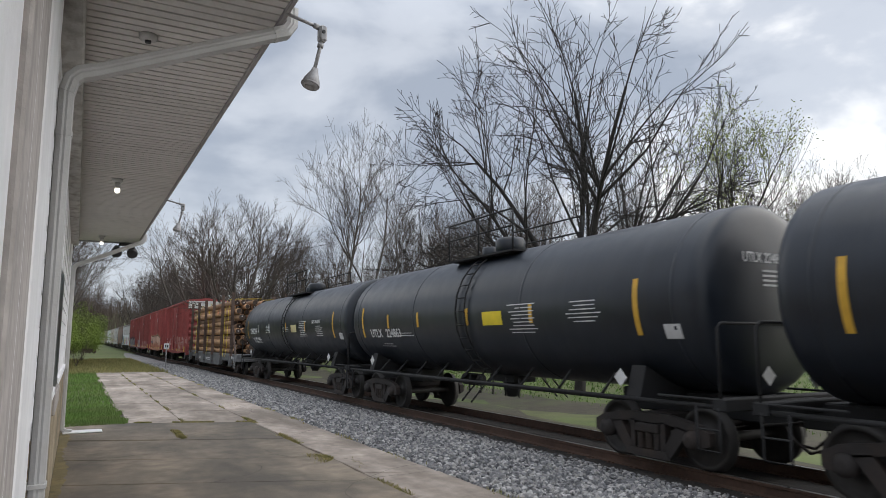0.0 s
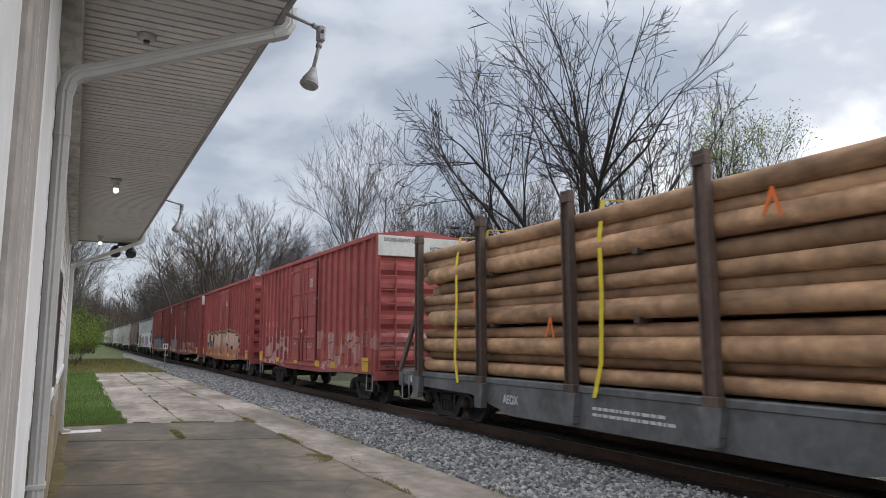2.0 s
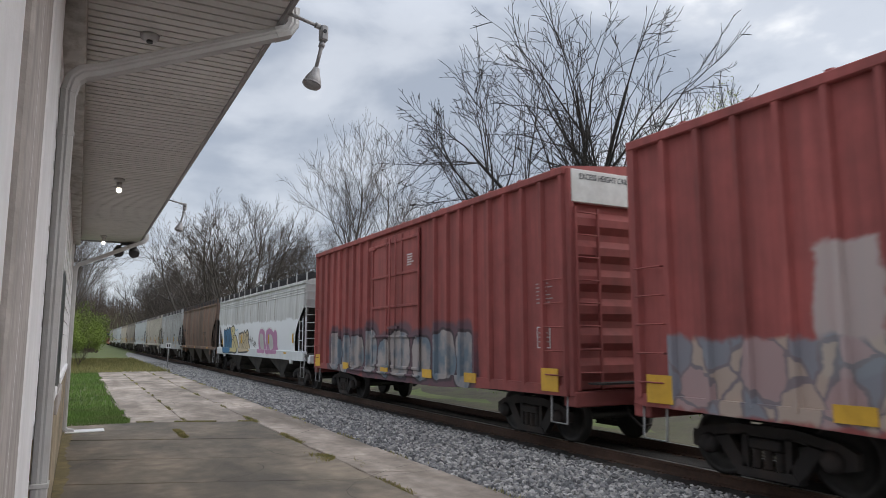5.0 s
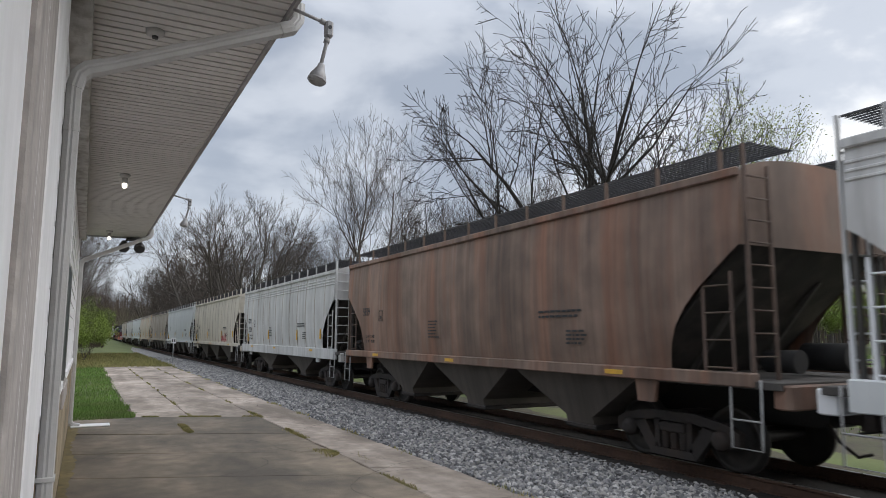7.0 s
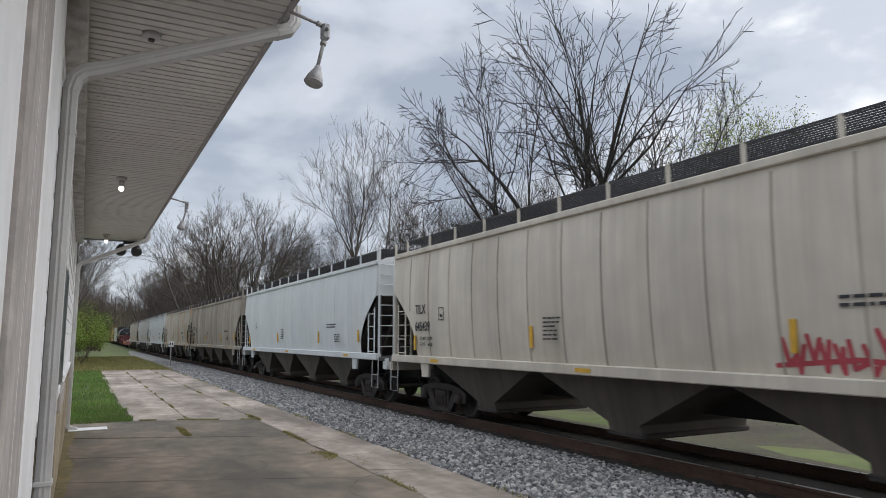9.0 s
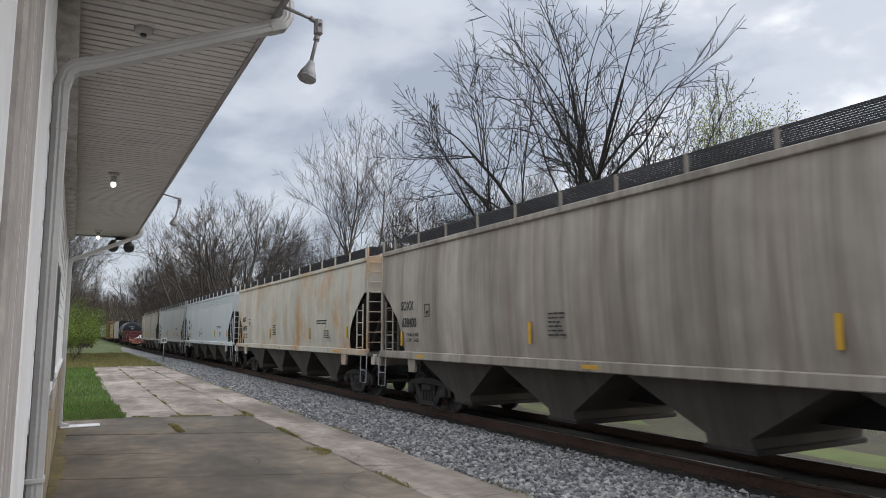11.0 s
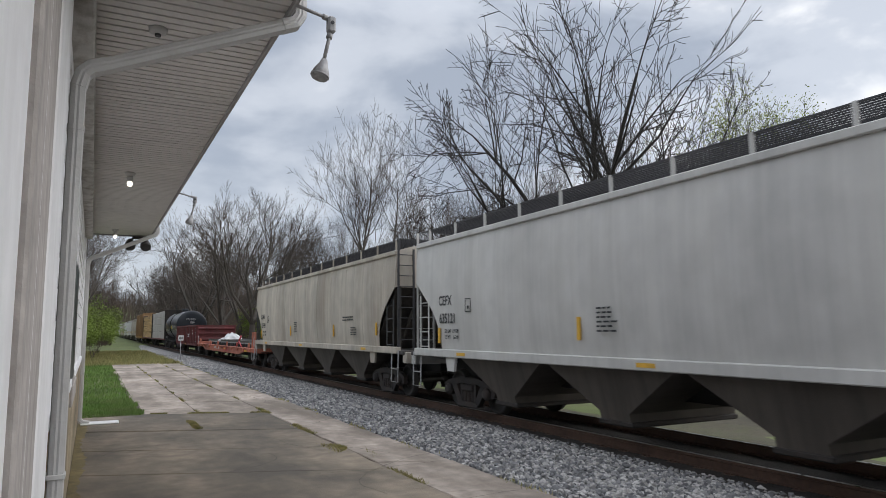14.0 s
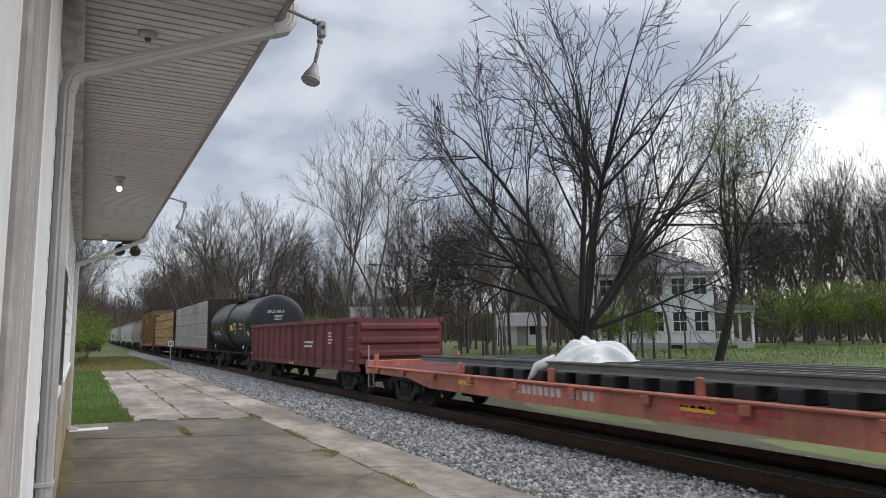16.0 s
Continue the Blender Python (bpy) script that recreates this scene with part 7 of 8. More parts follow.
def blot(car, outline, material, off, grow_by=0.0, label=""):
    """A rounded filled shape of paint on the hopper's side and sill. outline: corners (y, z), rounded between."""
    n, pts = len(outline), []
    for i in range(n):
        p0, p1, p2, p3 = (np.array(outline[(i + d) % n], float) for d in (-1, 0, 1, 2))
        for k in range(6):
            t = k / 6
            pts.append(0.5 * (2 * p1 + (p2 - p0) * t + (2 * p0 - 5 * p1 + 4 * p2 - p3) * t * t + (3 * p1 - p0 - 3 * p2 + p3) * t ** 3))
    pts = np.array(pts)
    if grow_by:
        d = np.roll(pts, -1, 0) - np.roll(pts, 1, 0)
        d /= np.linalg.norm(d, axis=1, keepdims=True) + 1e-9
        turn = 1.0 if np.sum(pts[:, 0] * np.roll(pts[:, 1], -1) - pts[:, 1] * np.roll(pts[:, 0], -1)) > 0 else -1.0
        pts = pts + turn * grow_by * np.stack([d[:, 1], -d[:, 0]], 1)

    def side_x(z):
        return -(1.622 if z < 1.446 else float(np.interp(z, (1.36, 1.55, 1.8, 2.05, 2.3, 2.55, 3.5), (1.512, 1.535, 1.56, 1.58, 1.59, 1.60, 1.585)))) - off

    def cuts(z):
        q = np.roll(pts, -1, 0)
        hit = (pts[:, 1] > z) != (q[:, 1] > z)
        p, q = pts[hit], q[hit]
        return sorted(p[:, 0] + (z - p[:, 1]) / (q[:, 1] - p[:, 1]) * (q[:, 0] - p[:, 0]))
    shape, z, dz = Shape(), max(1.12, float(pts[:, 1].min())), 0.02
    while z < float(pts[:, 1].max()):
        lo, hi, mid = cuts(z + 0.0005), cuts(z + dz - 0.0005), cuts(z + dz / 2)
        if len(lo) != len(mid) or len(hi) != len(mid):
            lo = hi = mid
        xa = side_x(z + dz / 2)
        for k in range(0, len(mid) - 1, 2):
            shape.add([(xa, lo[k], z), (xa, lo[k + 1], z), (xa, hi[k + 1], z + dz), (xa, hi[k], z + dz)], [(0, 1, 2, 3)])
        z += dz
    return part("sprayed_letter", shape, material, car, label)


def tag_big_hopper(car):
    """Blue, cream, tan and violet balloon letters with dark outlines along the white band."""
    blue = [(7.0, 1.2), (6.95, 1.8), (7.0, 2.3), (6.8, 2.42), (6.62, 2.34), (6.45, 2.42), (6.25, 2.34), (6.0, 2.5), (5.75, 2.38), (5.45, 2.5), (5.15, 2.46), (5.0, 2.1), (4.85, 1.9), (4.9, 1.5), (5.05, 1.2)]
    cream = [(5.0, 1.25), (4.95, 1.6), (4.7, 1.85), (4.6, 2.0), (4.9, 2.25), (4.85, 2.5), (4.4, 2.58), (4.05, 2.5), (3.98, 2.28), (4.2, 2.12), (3.7, 2.05), (3.4, 1.8), (3.2, 1.45), (3.25, 1.27), (3.8, 1.22), (4.4, 1.25)]
    tan_ = [(2.75, 1.3), (2.9, 1.7), (2.92, 2.05), (2.75, 2.16), (2.62, 2.08), (2.5, 2.18), (2.36, 2.1), (2.22, 2.2), (1.9, 2.2), (1.72, 2.14), (1.55, 2.28), (1.36, 2.18), (1.18, 2.2), (1.08, 1.96), (0.78, 1.8), (0.5, 1.5), (0.55, 1.34), (1.2, 1.3), (2.0, 1.28)]
    ball = [(1.12, 2.05), (1.08, 2.24), (0.88, 2.32), (0.66, 2.22), (0.62, 2.0), (0.78, 1.86), (1.0, 1.9)]
    for ring, fill, text in ((blue, "graf_blue", "blue sprayed letters with a black outline"), (cream, "graf_cream", "cream sprayed letter with a black outline"), (tan_, "graf_tan", "tan sprayed letters with a black outline"), (ball, "graf_tan", "")):
        blot(car, ring, "graf_black", 0.003, 0.075)
        blot(car, ring, fill, 0.009, 0.0, text)
    # inner lines
    for runs in ([[(6.55, 2.32), (6.5, 1.95), (6.6, 1.48)]], [[(6.5, 1.95), (6.2, 2.1), (6.3, 1.75), (6.1, 1.48)]], [[(5.95, 2.3), (5.7, 2.1), (5.75, 1.7), (5.6, 1.48)]], [[(5.45, 2.35), (5.35, 1.9), (5.5, 1.6), (5.2, 1.48)]], [[(5.3, 2.0), (5.12, 1.9), (5.3, 1.82)]],
                 [[(4.85, 1.82), (4.45, 1.9), (4.05, 1.72), (3.85, 1.48)]], [[(4.45, 1.66), (4.4, 1.48)]], [[(4.05, 1.84), (3.95, 1.6)]], [[(4.2, 2.12), (4.45, 2.06)]],
                 [[(2.62, 2.08), (2.5, 1.75), (2.4, 1.48)]], [[(2.36, 2.1), (2.3, 1.8), (1.85, 1.48)]], [[(2.45, 1.7), (2.25, 1.72), (2.05, 1.48)]], [[(2.22, 2.1), (2.2, 1.9), (1.75, 1.7)], [(1.95, 1.72), (1.6, 1.72), (1.42, 1.48)]], [[(1.72, 2.12), (1.7, 1.85), (1.45, 1.8)]], [[(1.36, 2.15), (1.34, 1.92), (1.1, 1.75), (0.95, 1.5)]]):
        spray(car, runs, 0.022, "graf_black", 0.014, "sprayed_line")
    spray(car, [[(3.9, 2.3), (3.7, 2.42), (3.45, 2.36), (3.2, 2.42), (3.05, 2.25), (3.25, 2.08)]], 0.025, "graf_sky", 0.006, "sprayed_line")
    for cx, cz in ((4.45, 2.36), (4.15, 1.98), (0.85, 2.08)):
        spray(car, [[(cx + 0.18, cz - 0.06), (cx + 0.13, cz + 0.07), (cx + 0.06, cz - 0.06), (cx, cz + 0.06), (cx - 0.05, cz - 0.06), (cx - 0.14, cz + 0.05)]], 0.014, "graf_black", 0.018, "sprayed_line")
    rng = random.Random(8)
    for y0, w, z0 in ((0.5, 0.7, 1.72), (-0.25, 1.0, 1.66)):
        runs = []
        for k in range(9):
            a, b = y0 - w * rng.random(), z0 + rng.uniform(-0.1, 0.25)
            runs.append([(a, b), (a - rng.uniform(0.05, 0.2), b + rng.uniform(-0.22, 0.2)), (a - rng.uniform(0.1, 0.3), b + rng.uniform(-0.15, 0.15))])
        spray(car, runs, 0.02, "graf_grey", 0.005, "scribble", "grey scribbled tag")
    for ring in ([(-1.55, 1.3), (-1.45, 1.7), (-1.6, 2.1), (-1.9, 2.34), (-2.35, 2.36), (-2.75, 2.2), (-2.7, 1.9), (-2.85, 1.6), (-2.9, 1.3), (-2.2, 1.28)],
                 [(-3.1, 1.3), (-2.95, 1.8), (-3.0, 2.2), (-3.4, 2.36), (-3.9, 2.34), (-4.3, 2.2), (-4.6, 2.3), (-4.9, 2.1), (-4.85, 1.6), (-4.95, 1.3), (-4.0, 1.28)]):
        blot(car, ring, "letter_white", 0.003, 0.07)
        blot(car, ring, "graf_pink", 0.009, 0.0, "violet sprayed letter with a white outline")
    blot(car, [(-1.9, 1.5), (-1.75, 1.9), (-1.95, 2.15), (-2.4, 2.1), (-2.5, 1.7), (-2.4, 1.46)], "hop_light", 0.013)
    blot(car, [(-3.5, 1.5), (-3.4, 1.9), (-3.7, 2.12), (-4.1, 2.0), (-4.2, 1.6), (-3.9, 1.46)], "hop_light", 0.013)
    for k in range(6):
        y = 3.37 - 1.56 * k
        part("panel_seam", Shape().box(-1.605, -1.585, y - 0.015, y + 0.015, 2.72, 3.62), "hop_streaked", car)


def scrawl_boxcar(car):
    """Thin chalky scrawls on the door and dripping pale strokes beside it."""
    rng = random.Random(14)
    drips = []
    for k in range(17):
        y, z = 5.7 - 0.235 * k, rng.uniform(1.55, 2.05)
        drips.append([(y, z), (y - rng.uniform(-0.12, 0.16), z - 0.4), (y - rng.uniform(-0.2, 0.25), rng.uniform(1.05, 1.25))])
    for k, w in ((0, 0.055), (1, 0.03), (2, 0.018)):
        spray(car, drips[k::3], w, "tag_pink", 0.004, "sprayed_shape", "dripping pale pink sprayed strokes", flat=1.5)
    marks = []
    for y0, z0, n in ((1.35, 1.95, 5), (1.2, 1.72, 4), (-0.95, 1.95, 3), (-1.2, 3.3, 6), (-1.15, 3.15, 4)):
        y = y0
        for k in range(n):
            run = [(y, z0 + rng.uniform(-0.02, 0.1))]
            for i in range(3):
                run.append((y - rng.uniform(0.0, 0.11), z0 + rng.uniform(-0.1, 0.12)))
            marks.append(run)
            y -= 0.1
    spray(car, marks, 0.011, "tag_pink", 0.064, "scrawl", "thin chalky scrawl on the door", flat=1.5)
    lettering(car, "I GOT", 0.24, "tag_pink", side_at(-1.566, -0.42, 1.93), "scrawl", 0.004)
    lettering(car, "THE BLUES", 0.24, "tag_pink", side_at(-1.566, -0.62, 1.68), "scrawl", 0.004)
    part("placard", Shape().box(-1.572, -1.562, 0.42, 0.62, 1.82, 2.06, 0.003), "stripe_yellow", car, "small yellow placard")
    part("paint_patch", Shape().box(-1.512, -1.502, 1.72, 2.12, 1.62, 2.0), "hop_streaked", car, "grey overpainted patch")
    part("lock_disc", Shape().tube([(-1.60, 0.0, 2.22), (-1.63, 0.0, 2.22)], 0.07, 14), "letter_white", car)


def tag_red(car, y0):
    rng = random.Random(12)
    runs = []
    for k in range(10):
        a, b = y0 - 0.16 * k, 1.72 + rng.uniform(-0.08, 0.1)
        runs.append([(a, b + 0.14), (a - rng.uniform(0.0, 0.1), b - 0.16), (a - rng.uniform(0.08, 0.2), b + rng.uniform(-0.1, 0.2))])
    runs.append([(y0 + 0.1, 1.55), (y0 - 0.9, 1.64), (y0 - 1.7, 1.58)])
    spray(car, runs, 0.03, "graf_red", 0.005, "scribble", "red scribbled tag")


# ------------------------------------------------------------------ flat cars and the rest
def pole_car(L):
    car = thing("pole_flatcar", "grey flat car with tall rusty stakes for poles", "flat car", group="freight cars")
    part("deck", Shape().box(-1.48, 1.48, -L / 2 + 0.1, L / 2 - 0.1, 1.0, 1.12, 0.015), "flat_grey", car)
    for sx in (-1, 1):
        a, b = sorted((sx * 1.30, sx * 1.46))
        part("side_sill", Shape().prism([(-L / 2 + 0.2, 1.02), (L / 2 - 0.2, 1.02), (L / 2 - 0.2, 0.78), (L / 2 - 3.6, 0.74), (L / 2 - 5.2, 0.42), (-L / 2 + 5.2, 0.42), (-L / 2 + 3.6, 0.74), (-L / 2 + 0.2, 0.78)], "x", a, b), "flat_grey", car)
    part("center_sill", Shape().box(-0.35, 0.35, -L / 2 + 0.1, L / 2 - 0.1, 0.5, 1.0), "under_black", car)
    for k in range(6):
        y = -L / 2 + 1.2 + (L - 2.4) * k / 5
        for sx in (-1, 1):
            sh = Shape()
            x = sx * 1.50
            sh.prism([(x - 0.07, y - 0.11), (x + 0.07, y - 0.11), (x + 0.07, y - 0.08), (x + 0.02, y - 0.08), (x + 0.02, y + 0.08), (x + 0.07, y + 0.08), (x + 0.07, y + 0.11),
                      (x - 0.07, y + 0.11), (x - 0.07, y + 0.08), (x - 0.02, y + 0.08), (x - 0.02, y - 0.08), (x - 0.07, y - 0.08)], "z", 0.62, 4.5)
            st = part("stake", sh, "stake_rust", car)
            part("stake_cap", Shape().box(x - 0.08, x + 0.08, y - 0.125, y + 0.125, 4.28, 4.42, 0.01), "stake_rust", st)
            part("stake_foot", Shape().box(x - 0.085, x + 0.085, y - 0.14, y + 0.14, 0.6, 1.14, 0.01), "stake_rust", st)
            part("stake_pocket", Shape().prism([(y - 0.2, 1.0), (y + 0.2, 1.0), (y + 0.12, 0.5), (y - 0.12, 0.5)], "x", *sorted((sx * 1.46, sx * 1.6))), "flat_grey", st)
            if k in (0, 5):
                q = -1 if k == 0 else 1
                part("brace", Shape().prism([(y + q * 0.1, 2.7), (y + q * 0.1, 2.5), (y + q * 1.05, 1.1), (y + q * 1.2, 1.1)], "x", *sorted((sx * 1.44, sx * 1.52))), "stake_rust", st)
    for q in (-1, 1):
        part("end_sill", Shape().box(-1.5, 1.5, *sorted((q * (L / 2 - 0.25), q * L / 2)), 0.72, 1.14, 0.02), "flat_grey", car)
        for sx in (-1, 1):
            st = Shape().tube([(sx * 1.48, q * (L / 2 - 0.2), 1.0), (sx * 1.48, q * (L / 2 - 0.2), 0.4), (sx * 1.48, q * (L / 2 - 0.6), 0.4), (sx * 1.48, q * (L / 2 - 0.6), 1.0)], 0.018, 6)
            part("sill_step", st, "ladder_steel", car)
        part("reflector", Shape().box(-1.512, -1.506, q * (L / 2 - 1.0) - 0.25, q * (L / 2 - 1.0) + 0.25, 0.85, 1.0), "letter_white", car)
    lettering(car, "AEOX", 0.24, "letter_white", side_at(-1.465, 3.4, 0.72), "car_mark", 0.004)
    bars(car, -1.465, 1.0, 0.8, 2.0, 2, 0.1, 0.05, seed=3)
    running_gear(car, L)
    return car


def pole_load(L):
    load = thing("pole_load", "stacked brown wooden utility poles tied with yellow straps", "pole stack")
    rng = random.Random(19)
    meshes, ends = [], []
    for v in range(5):
        r0, r1 = 0.14 + 0.012 * v, 0.115 + 0.010 * v
        s, n = Shape(), 12
        s.loft([[(r * math.cos(2 * math.pi * k / n), y, r * math.sin(2 * math.pi * k / n)) for k in range(n)] for y, r in ((-L / 2 + 0.02, r0 - 0.012), (-L / 2 + 0.05, r0), (0.0, (r0 + r1) / 2), (L / 2 - 0.05, r1), (L / 2 - 0.02, r1 - 0.012))], True, True, True)
        meshes.append(s.mesh("log", M["log_bark"]))
        pair_ = []
        for yy, r in ((-L / 2 + 0.012, r0 - 0.016), (L / 2 - 0.012, r1 - 0.016)):
            e_ = Shape()
            e_.loft([[(r * math.cos(2 * math.pi * k / n), yy + d, r * math.sin(2 * math.pi * k / n)) for k in range(n)] for d in (-0.004, 0.004)])
            pair_.append(e_.mesh("log_end", M["log_end"]))
        ends.append(pair_)
    tag = Shape().box(-0.025, 0.025, -L / 2 - 0.012, -L / 2 - 0.004, -0.02, 0.03).box(-0.025, 0.025, L / 2 + 0.004, L / 2 + 0.012, -0.02, 0.03).mesh("end_tag", M["letter_white"])
    z, row = 1.28, 0
    while z < 4.0:
        x = -1.26 + 0.13 * (row % 2)
        if row == 4 or row == 8:
            for yy in (-4, 0, 4.2):
                part("bolster", Shape().box(-1.38, 1.38, yy - 0.06, yy + 0.06, z - 0.13, z - 0.03), "stake_rust", load)
            z += 0.09
        while x < 1.3:
            v = rng.randrange(5)
            if not (row >= 10 and rng.random() < 0.35 and x > -0.9):
                lg = part("log", meshes[v], "", load, at=Matrix.Translation((x, rng.uniform(-0.7, 0.6), z + rng.uniform(-0.025, 0.025))) @ pose(0, 0, 0, rng.uniform(-0.15, 0.15), rng.uniform(0, 360), rng.uniform(-0.12, 0.12) + (180 if rng.random() < 0.4 else 0)))
                for face in ends[v]:
                    part("log_end", face, "", lg, "darkened sawn end")
                if rng.random() < 0.4:
                    part("end_tag", tag, "", lg, "small white tag stapled to the sawn end", pose(rng.uniform(-0.05, 0.05), 0, rng.uniform(-0.05, 0.05)))
            x += 0.275
        z += 0.248
        row += 1
    for y in (-5.75, -4.75, 0.75, 4.4, 5.6):
        s = Shape()
        t = 0.2 * math.sin(y * 3)
        path = [(-1.50, y + t, 0.95), (-1.47, y, 1.5), (-1.44, y - 0.03, 2.6), (-1.42, y, 3.6), (-1.30, y + 0.02, z + 0.04), (0, y, z + 0.1), (1.30, y, z + 0.04), (1.46, y, 2.5), (1.5, y, 0.95)]
        s.loft([[(p[0], p[1] - 0.05, p[2]), (p[0], p[1] + 0.05, p[2]), (p[0] + 0.005, p[1] + 0.05, p[2] + 0.005), (p[0] + 0.005, p[1] - 0.05, p[2] + 0.005)] for p in path])
        part("strap", s, "strap_yellow", load, "yellow webbing strap")
    for y, zz in ((-1.5, 2.3), (2.0, 1.9), (-2.6, 3.4), (4.6, 2.5)):
        s = Shape().prism([(y, zz), (y + 0.05, zz), (y + 0.16, zz + 0.4), (y + 0.11, zz + 0.4)], "x", -1.425, -1.42).prism([(y + 0.10, zz + 0.36), (y + 0.15, zz + 0.4), (y + 0.3, zz + 0.05), (y + 0.26, zz + 0.02)], "x", -1.425, -1.42)
        part("paint_mark", s, "mark_orange", load, "orange sprayed mark")
    return load


def rail_flatcar(L):
    car = thing("flat_car", "worn orange-red flat car with faded lettering", "flat car", group="freight cars")
    part("deck", Shape().box(-1.45, 1.45, -L / 2 + 0.1, L / 2 - 0.1, 0.88, 0.96, 0.01), "gon_red", car)
    for sx in (-1, 1):
        s = Shape()
        a, b = sorted((sx * 1.38, sx * 1.50))
        s.prism([(-L / 2 + 0.1, 0.99), (L / 2 - 0.1, 0.99), (L / 2 - 0.1, 0.80), (L / 2 - 3.0, 0.78), (L / 2 - 4.2, 0.60), (-L / 2 + 4.2, 0.60), (-L / 2 + 3.0, 0.78), (-L / 2 + 0.1, 0.80)], "x", a, b)
        s.box(*sorted((sx * 1.34, sx * 1.56)), -L / 2 + 0.1, L / 2 - 0.1, 0.965, 1.0, 0.006)
        part("side_sill", s, "flat_orange", car)
        for k in range(12):
            y = -L / 2 + 1.0 + (L - 2.0) * k / 11
            part("stake_pocket", Shape().box(*sorted((sx * 1.5, sx * 1.58)), y - 0.09, y + 0.09, 0.82, 0.96, 0.01), "flat_orange", car)
    part("center_sill", Shape().box(-0.4, 0.4, -L / 2 + 0.1, L / 2 - 0.1, 0.42, 0.88), "under_black", car)
    for q in (-1, 1):
        part("end_sill", Shape().box(-1.5, 1.5, *sorted((q * (L / 2 - 0.2), q * L / 2)), 0.75, 1.15, 0.02), "flat_orange", car)
        st = Shape().tube([(-1.48, q * (L / 2 - 0.2), 1.6), (-1.48, q * (L / 2 - 0.2), 0.4), (-1.48, q * (L / 2 - 0.6), 0.4), (-1.48, q * (L / 2 - 0.6), 1.0)], 0.018, 6)
        part("sill_step", st, "ladder_steel", car)
    rng = random.Random(4)
    s, y = Shape(), 2.6
    for w in (0.30, 0.30, 0.28, 0.30, 0.30, 0.28, 0.30, 0.30, 0, 0.34, 0.14, 0.32, 0.26):
        if w:
            s.box(-1.506, -1.501, y - w * 0.4, y, 0.76, 0.92)
        y -= 0.18
    part("faded_lettering", s, "graf_white", car, "faded white lettering reduced to bars")
    bars(car, -1.504, -1.2, 0.92, 2.2, 2, 0.13, 0.08, "graf_red", 9, "ghost rows of old lettering")
    for y in (-L / 2 + 2.2, -1.8, 4.6):
        part("reflector", Shape().box(-1.508, -1.502, y - 0.3, y + 0.3, 0.78, 0.88), "stripe_yellow", car, "yellow reflective panel")
    for q, ys in ((-1, (-L / 2 + 0.4, -L / 2 + 1.0)), (1, (L / 2 - 0.5,))):
        for y in ys:
            for sx in (-1, 1):
                part("end_post", Shape().box(*sorted((sx * 1.3, sx * 1.42)), y - 0.06, y + 0.06, 0.96, 1.85 if q < 0 else 1.35, 0.01), "flat_orange", car)
    running_gear(car, L)
    return car


def rail_load(L):
    load = thing("rail_rack", "long steel rails lying on dark timber racks", "steel rails")
    for k, x in enumerate((-1.1, -0.9, -0.5, 0.1, 0.6, 1.0)):
        s = Shape().prism([(x - 0.07, 1.185), (x + 0.07, 1.185), (x + 0.02, 1.225), (x + 0.02, 1.310), (x + 0.045, 1.330), (x + 0.045, 1.360), (x - 0.045, 1.360), (x - 0.045, 1.330), (x - 0.02, 1.310), (x - 0.02, 1.225)], "y", -L / 2 + 1.0 + 0.3 * k, L / 2 - 3.0 - 0.4 * k)
        part("steel_rail", s, "steel_beam", load)
    for k in range(22):
        y = -L / 2 + 1.6 + 0.66 * k
        part("timber_block", Shape().box(-1.25, 1.25, y - 0.17, y + 0.17, 0.965, 1.180, 0.02), "rubber", load)
    for k in range(5):
        y = -L / 2 + 2.0 + 3.4 * k
        part("rack_bracket", Shape().box(-1.42, -1.32, y - 0.06, y + 0.06, 0.965, 1.26, 0.02), "flat_orange", load)
    part("chain_binder", Shape().tube([(-1.40, -L / 2 + 5.6, 0.980), (-1.38, -L / 2 + 4.8, 1.330), (-1.36, -L / 2 + 4.3, 1.630)], 0.045, 8).tube([(-1.40, -L / 2 + 3.9, 1.030), (-1.38, -L / 2 + 4.8, 1.330)], 0.04, 8), "graf_red", load, "red chain binder")
    return load


def tarp_bundle():
    ob = thing("tarp_bundle", "crumpled white tarpaulin bundle lying on the steel rails", "tarpaulin")
    rng = np.random.default_rng(6)
    nx, ny = 26, 40
    u, v = np.meshgrid(np.linspace(-1, 1, nx), np.linspace(-1, 1, ny))
    h = 0.62 * np.clip(1 - np.abs(u) ** 2.5, 0, 1) * np.clip(1 - np.abs(v) ** 4, 0, 1) * (0.62 + 0.42 * np.exp(-((v - 0.62) / 0.22) ** 2) + 0.16 * np.exp(-((v + 0.55) / 0.25) ** 2))
    for k in range(9):
        a, p, q = rng.uniform(0, 6.28), rng.uniform(4, 15), rng.uniform(4, 15)
        h = h + 0.03 * np.sin(p * u + q * v + a) * (h > 0.03)
    x, y = u * 0.6 - 0.45, v * (0.62 + 0.10 * np.sin(5 * u))
    i = (np.arange(ny - 1)[:, None] * nx + np.arange(nx - 1)).ravel()
    me = quick_mesh("tarp", np.stack([x, y, 1.365 + 0.72 * h], -1).reshape(-1, 3), np.stack([i, i + 1, i + nx + 1, i + nx], -1), [M["tarp_white"]], True)
    part("tarp", me, "", ob)
    part("tarp_fold", Shape().tube([(-0.95, 0.6, 1.38), (-1.2, 0.85, 1.25), (-1.3, 1.0, 1.0)], [0.12, 0.1, 0.04], 9), "tarp_white", ob)
    return ob


